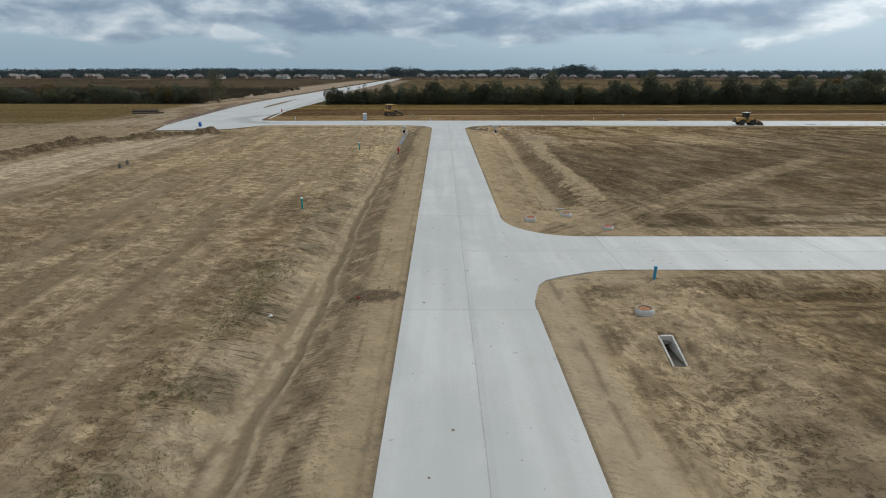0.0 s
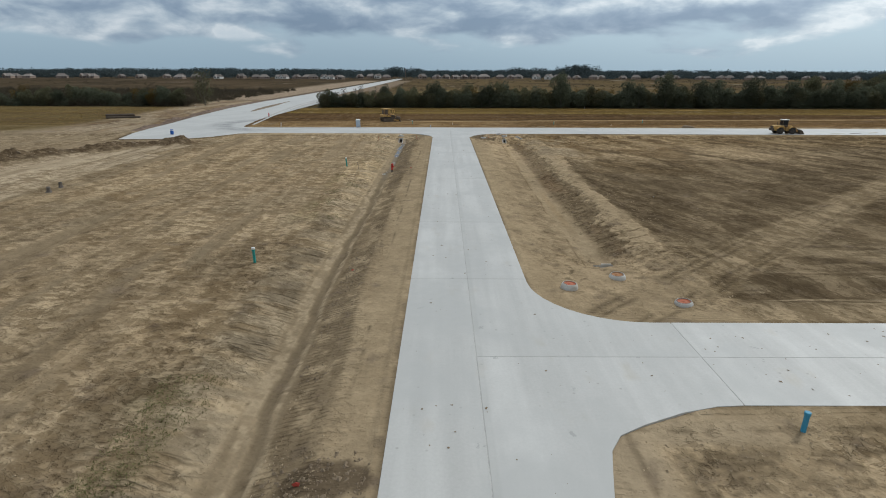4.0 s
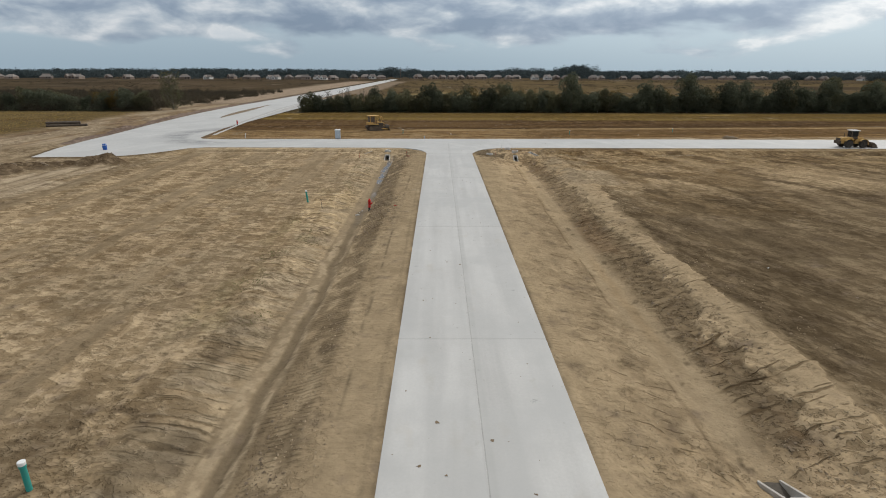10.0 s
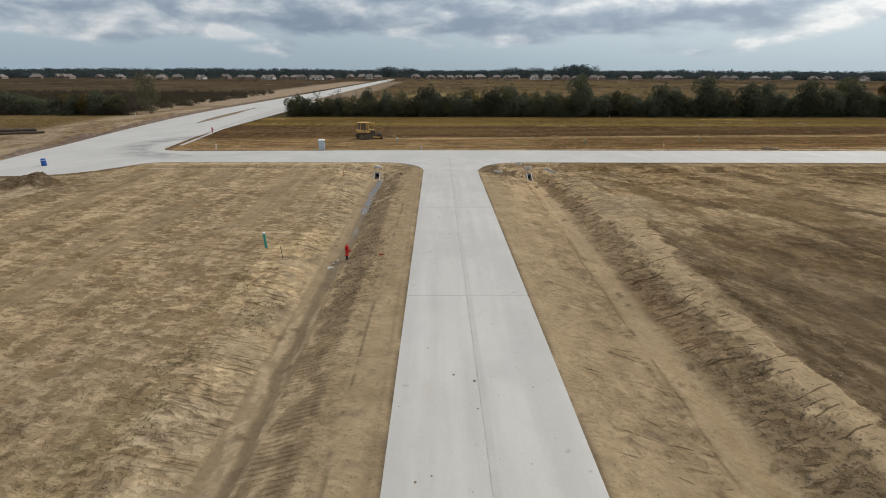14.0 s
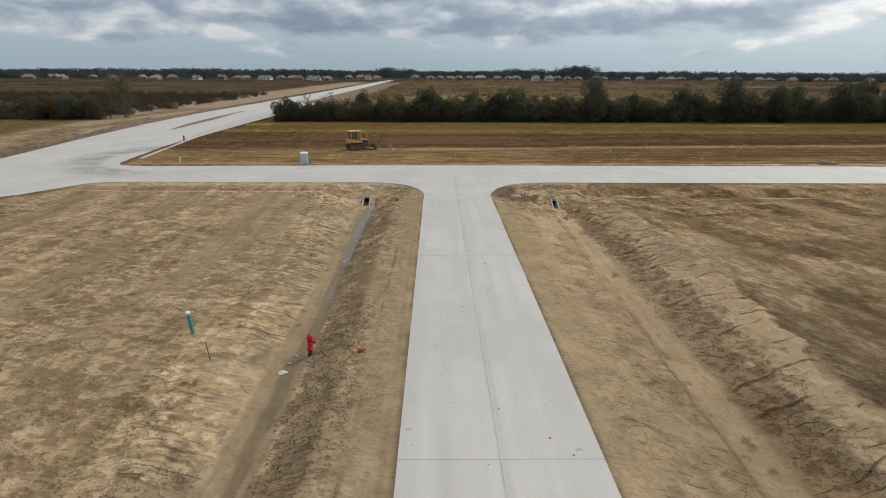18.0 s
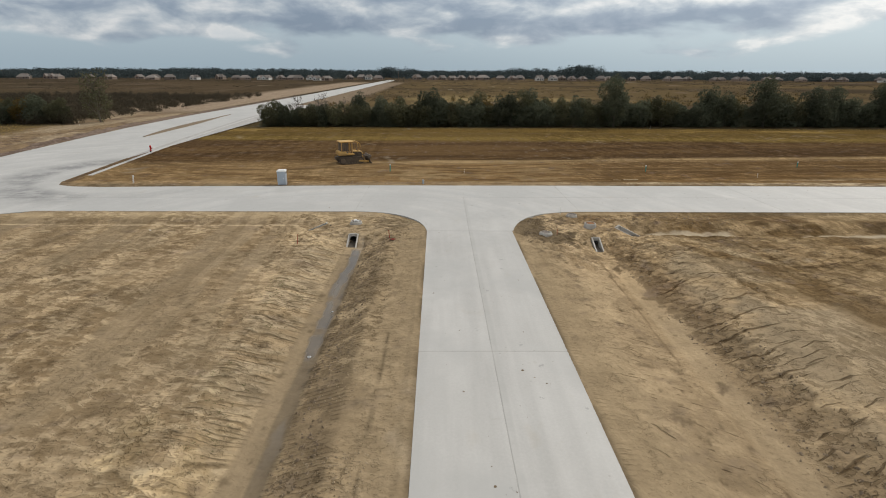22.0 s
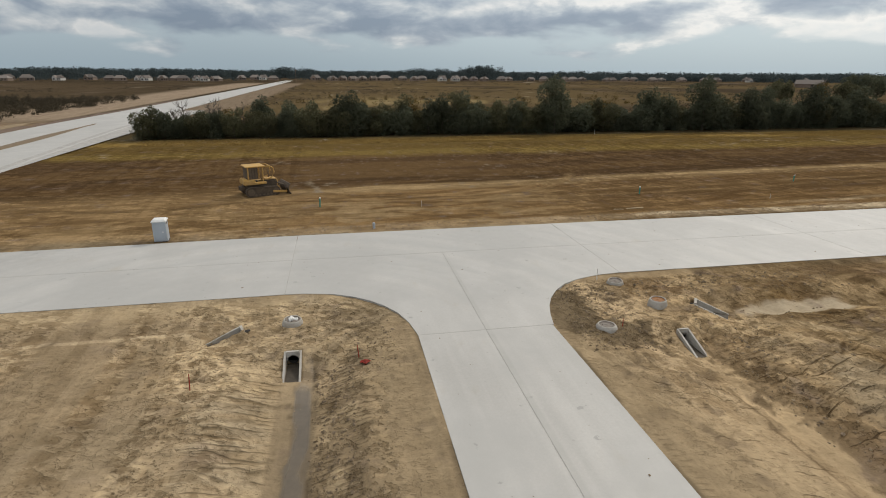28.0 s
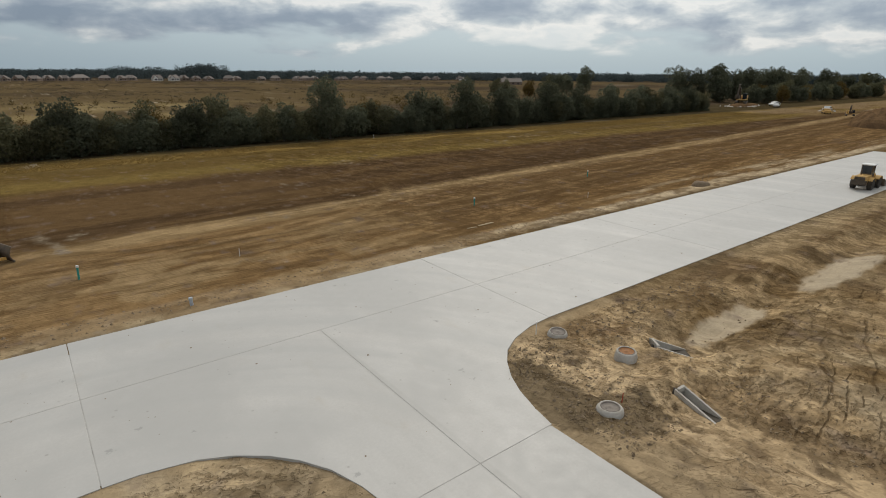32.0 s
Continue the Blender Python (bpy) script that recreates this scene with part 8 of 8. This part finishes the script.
def tufts(name, x, y, high, wide, mat, label, blades=5, category="grass"):
    n = len(x)
    z = height_at(x, y)
    a = rs.uniform(0, 6.28, (n, blades))
    h = high * rs.uniform(0.5, 1.2, (n, blades))
    o = wide * rs.uniform(0.2, 1.0, (n, blades))
    w = wide * 0.22
    bx, by = x[:, None] + 0.4 * o * np.cos(a), y[:, None] + 0.4 * o * np.sin(a)
    p = np.stack([np.stack([bx - w * np.sin(a), by + w * np.cos(a), z[:, None] + 0 * a - 0.03], -1),
                  np.stack([bx + w * np.sin(a), by - w * np.cos(a), z[:, None] + 0 * a - 0.03], -1),
                  np.stack([bx + o * np.cos(a), by + o * np.sin(a), z[:, None] + h], -1)], 2).reshape(-1, 3)
    f = np.arange(n * blades * 3).reshape(-1, 3)
    return tagged(new(name, mesh_of(name, p, f, mat)), label, category, kind="stuff")


x, y = rs.uniform(-38, 185, 26000), 165.5 + 8.5 * rs.rand(26000)
keep = fbm(x * 0.06, y * 0.5, 3, 111) > 0.36
tufts("dry_grass", x[keep], y[keep], 0.16, 0.22, GRASS_DRY, "yellow dry grass in front of the hedgerow", 4)
x, y = rs.uniform(-190, -82, 5000), rs.uniform(112, 178, 5000)
tufts("straw_grass", x, y, 0.16, 0.25, GRASS_DRY, "straw-coloured grass beside the boulevard", 4)
x, y = join(patch(2600, -11.0, -8.6, -6, 14, lambda x, y: fbm(x * 0.5, y * 0.4, 3, 113) > 0.47), patch(1400, -12, -8.4, 38, 58, lambda x, y: fbm(x * 0.5, y * 0.4, 3, 115) > 0.56),
            patch(400, -11, -8.5, 68, 84, lambda x, y: fbm(x * 0.6, y * 0.5, 3, 117) > 0.6))
tufts("weeds", x, y, 0.05, 0.10, WEED, "sparse green weeds on the ditch bank", 5, "weeds")

# scrub on both sides of the boulevard and in the pastures
def thicket(name, x, y, r, h, mat, label, leaves, size, category="scrub"):
    n = len(x)
    k = leaves
    v = rs.normal(size=(n, k, 3))
    v /= np.linalg.norm(v, axis=2)[:, :, None]
    v[:, :, 2] = np.abs(v[:, :, 2])
    c = v * rs.uniform(0.35, 1.05, (n, k, 1))
    c = np.stack([x[:, None] + c[:, :, 0] * r[:, None], y[:, None] + c[:, :, 1] * r[:, None], c[:, :, 2] * h[:, None] - 0.2], -1).reshape(-1, 3)
    m = len(c)
    a, b = rs.normal(size=(m, 3)), rs.normal(size=(m, 3))
    a /= np.linalg.norm(a, axis=1)[:, None]
    b /= np.linalg.norm(b, axis=1)[:, None]
    s = np.repeat(size if np.ndim(size) else np.full(n, size), k)[:, None] * rs.uniform(0.6, 1.3, (m, 1))
    p = np.stack([c - a * s, c + b * s * 0.8, c + a * s], 1).reshape(-1, 3)
    return tagged(new(name, mesh_of(name, p, np.arange(m * 3).reshape(-1, 3), mat)), label, category, kind="stuff")


x = rs.uniform(-260, -84, 2600)
y = 178 + 150 * rs.rand(2600) ** 1.3
thicket("scrub", x, y, rs.uniform(0.9, 2.4, 2600), rs.uniform(1.4, 3.8, 2600) * (1 - 0.3 * (y > 200)), SCRUB_LEAF, "brown leafless scrub beyond the straw grass", 110, 0.25)
x = np.concatenate([rs.uniform(-240, -128, 170), rs.uniform(-128, -88, 60)])
thicket("evergreen_scrub", x, 178 + 9 * rs.rand(230), rs.uniform(1.2, 2.4, 230), rs.uniform(2.0, 4.4, 230), LEAF_DARK, "dark green bushes at the edge of the straw grass", 170, 0.25)
x = rs.uniform(-40, 190, 420)
thicket("undergrowth", x, 176.4 + 0.028 * (x + 38) + rs.uniform(-0.6, 5, 420), rs.uniform(1.0, 2.0, 420), rs.uniform(1.6, 4.4, 420), LEAF_DARK, "dark undergrowth along the foot of the hedgerow", 170, 0.24, "undergrowth")
n = 5200
x, y = rs.uniform(-700, 700, n), 195 + 640 * rs.rand(n) ** 1.2
keep = (np.abs(x) < 0.8 * y + 60) & ((x < -104) | (x > -36) | (y > 640)) & (fbm(x * 0.012, y * 0.02, 3, 121) > 0.44)
x, y = x[keep], y[keep]
thicket("pasture_scrub", x, y, rs.uniform(1.2, 4.5, len(x)), rs.uniform(0.4, 1.2, len(x)), SCRUB_LEAF, "low brown scrub scattered over the far pasture", 26, 0.34)
n = 70
x, y = rs.uniform(-20, 150, n), rs.uniform(215, 330, n)
thicket("autumn_bushes", x, y, rs.uniform(1.0, 2.2, n), rs.uniform(1.5, 4.0, n), LEAF_AUTUMN, "yellowing bushes behind the hedgerow", 90, 0.3, "bushes")
# woods along the horizon
n = 1700
ang = rs.uniform(-0.95, 1.25, n)
dist = np.where(rs.rand(n) < 0.50, rs.uniform(960, 1200, n), rs.uniform(1300, 2300, n))
x, y = dist * np.sin(ang), dist * np.cos(ang) + 20
big = fbm(ang * 9, ang * 0 + 3.3, 3, 131)
h = 12.0 + 4.0 * np.clip(big - 0.35, 0, 0.5) * 2 + rs.uniform(-1.5, 1.0, n)
for centre, spread, more in ((0.239, 0.020, 3.0), (0.215, 0.012, 4.0), (-0.085, 0.022, 6.0), (-0.055, 0.014, 4.0), (0.13, 0.012, 4.0), (0.17, 0.012, 4.0)):
    h = h + more * np.exp(-((ang - centre) / spread) ** 2) * (dist < 1260)
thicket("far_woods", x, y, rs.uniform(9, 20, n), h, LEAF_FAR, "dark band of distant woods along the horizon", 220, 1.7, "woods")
n = 46
ang, dist = rs.normal(0.238, 0.013, n), rs.uniform(1000, 1080, n)
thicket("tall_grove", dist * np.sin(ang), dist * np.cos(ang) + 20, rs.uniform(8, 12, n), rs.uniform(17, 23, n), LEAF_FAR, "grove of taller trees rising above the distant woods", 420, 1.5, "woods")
n = 420
x = rs.uniform(-900, 950, n)
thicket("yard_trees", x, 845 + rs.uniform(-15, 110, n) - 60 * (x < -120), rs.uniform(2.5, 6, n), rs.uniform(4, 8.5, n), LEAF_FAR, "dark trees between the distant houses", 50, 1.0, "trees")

# broken concrete and timber heaped round the far excavator
x = np.concatenate([rs.normal(231, 5.5, 260), rs.normal(224, 2.0, 60)])
y = np.concatenate([rs.normal(189, 1.6, 260), rs.normal(158, 1.0, 60)])
lumps("debris", x, y, 0.2 + 0.5 * rs.rand(320) ** 2, PRECAST, "heap of broken pale debris round the excavator", 0.7, None, "debris")
# stumps by the haul track
for sx, sy in ((-39.3, 48.2), (-39.7, 50.6)):
    bm = B()
    turned(bm, [(0.42, -0.1), (0.26, 0.08), (0.19, 0.28), (0.18, 0.42), (0.08, 0.46)], 12)
    for v in bm.verts:
        k = 1 + 0.5 * (math.sin(7.1 * v.co.x + 3.3 * sy) * math.cos(5.3 * v.co.y + sx))
        v.co = (v.co.x * k, v.co.y * k, v.co.z * (0.8 + 0.4 * k) if v.co.z > 0.3 else v.co.z)
    ob = link("stump", bm, BARK)
    ob.location = (sx, sy, ground_z(sx, sy))
    tagged(ob, "grey cut tree stump beside the haul track", "stump", "stumps by the haul track")
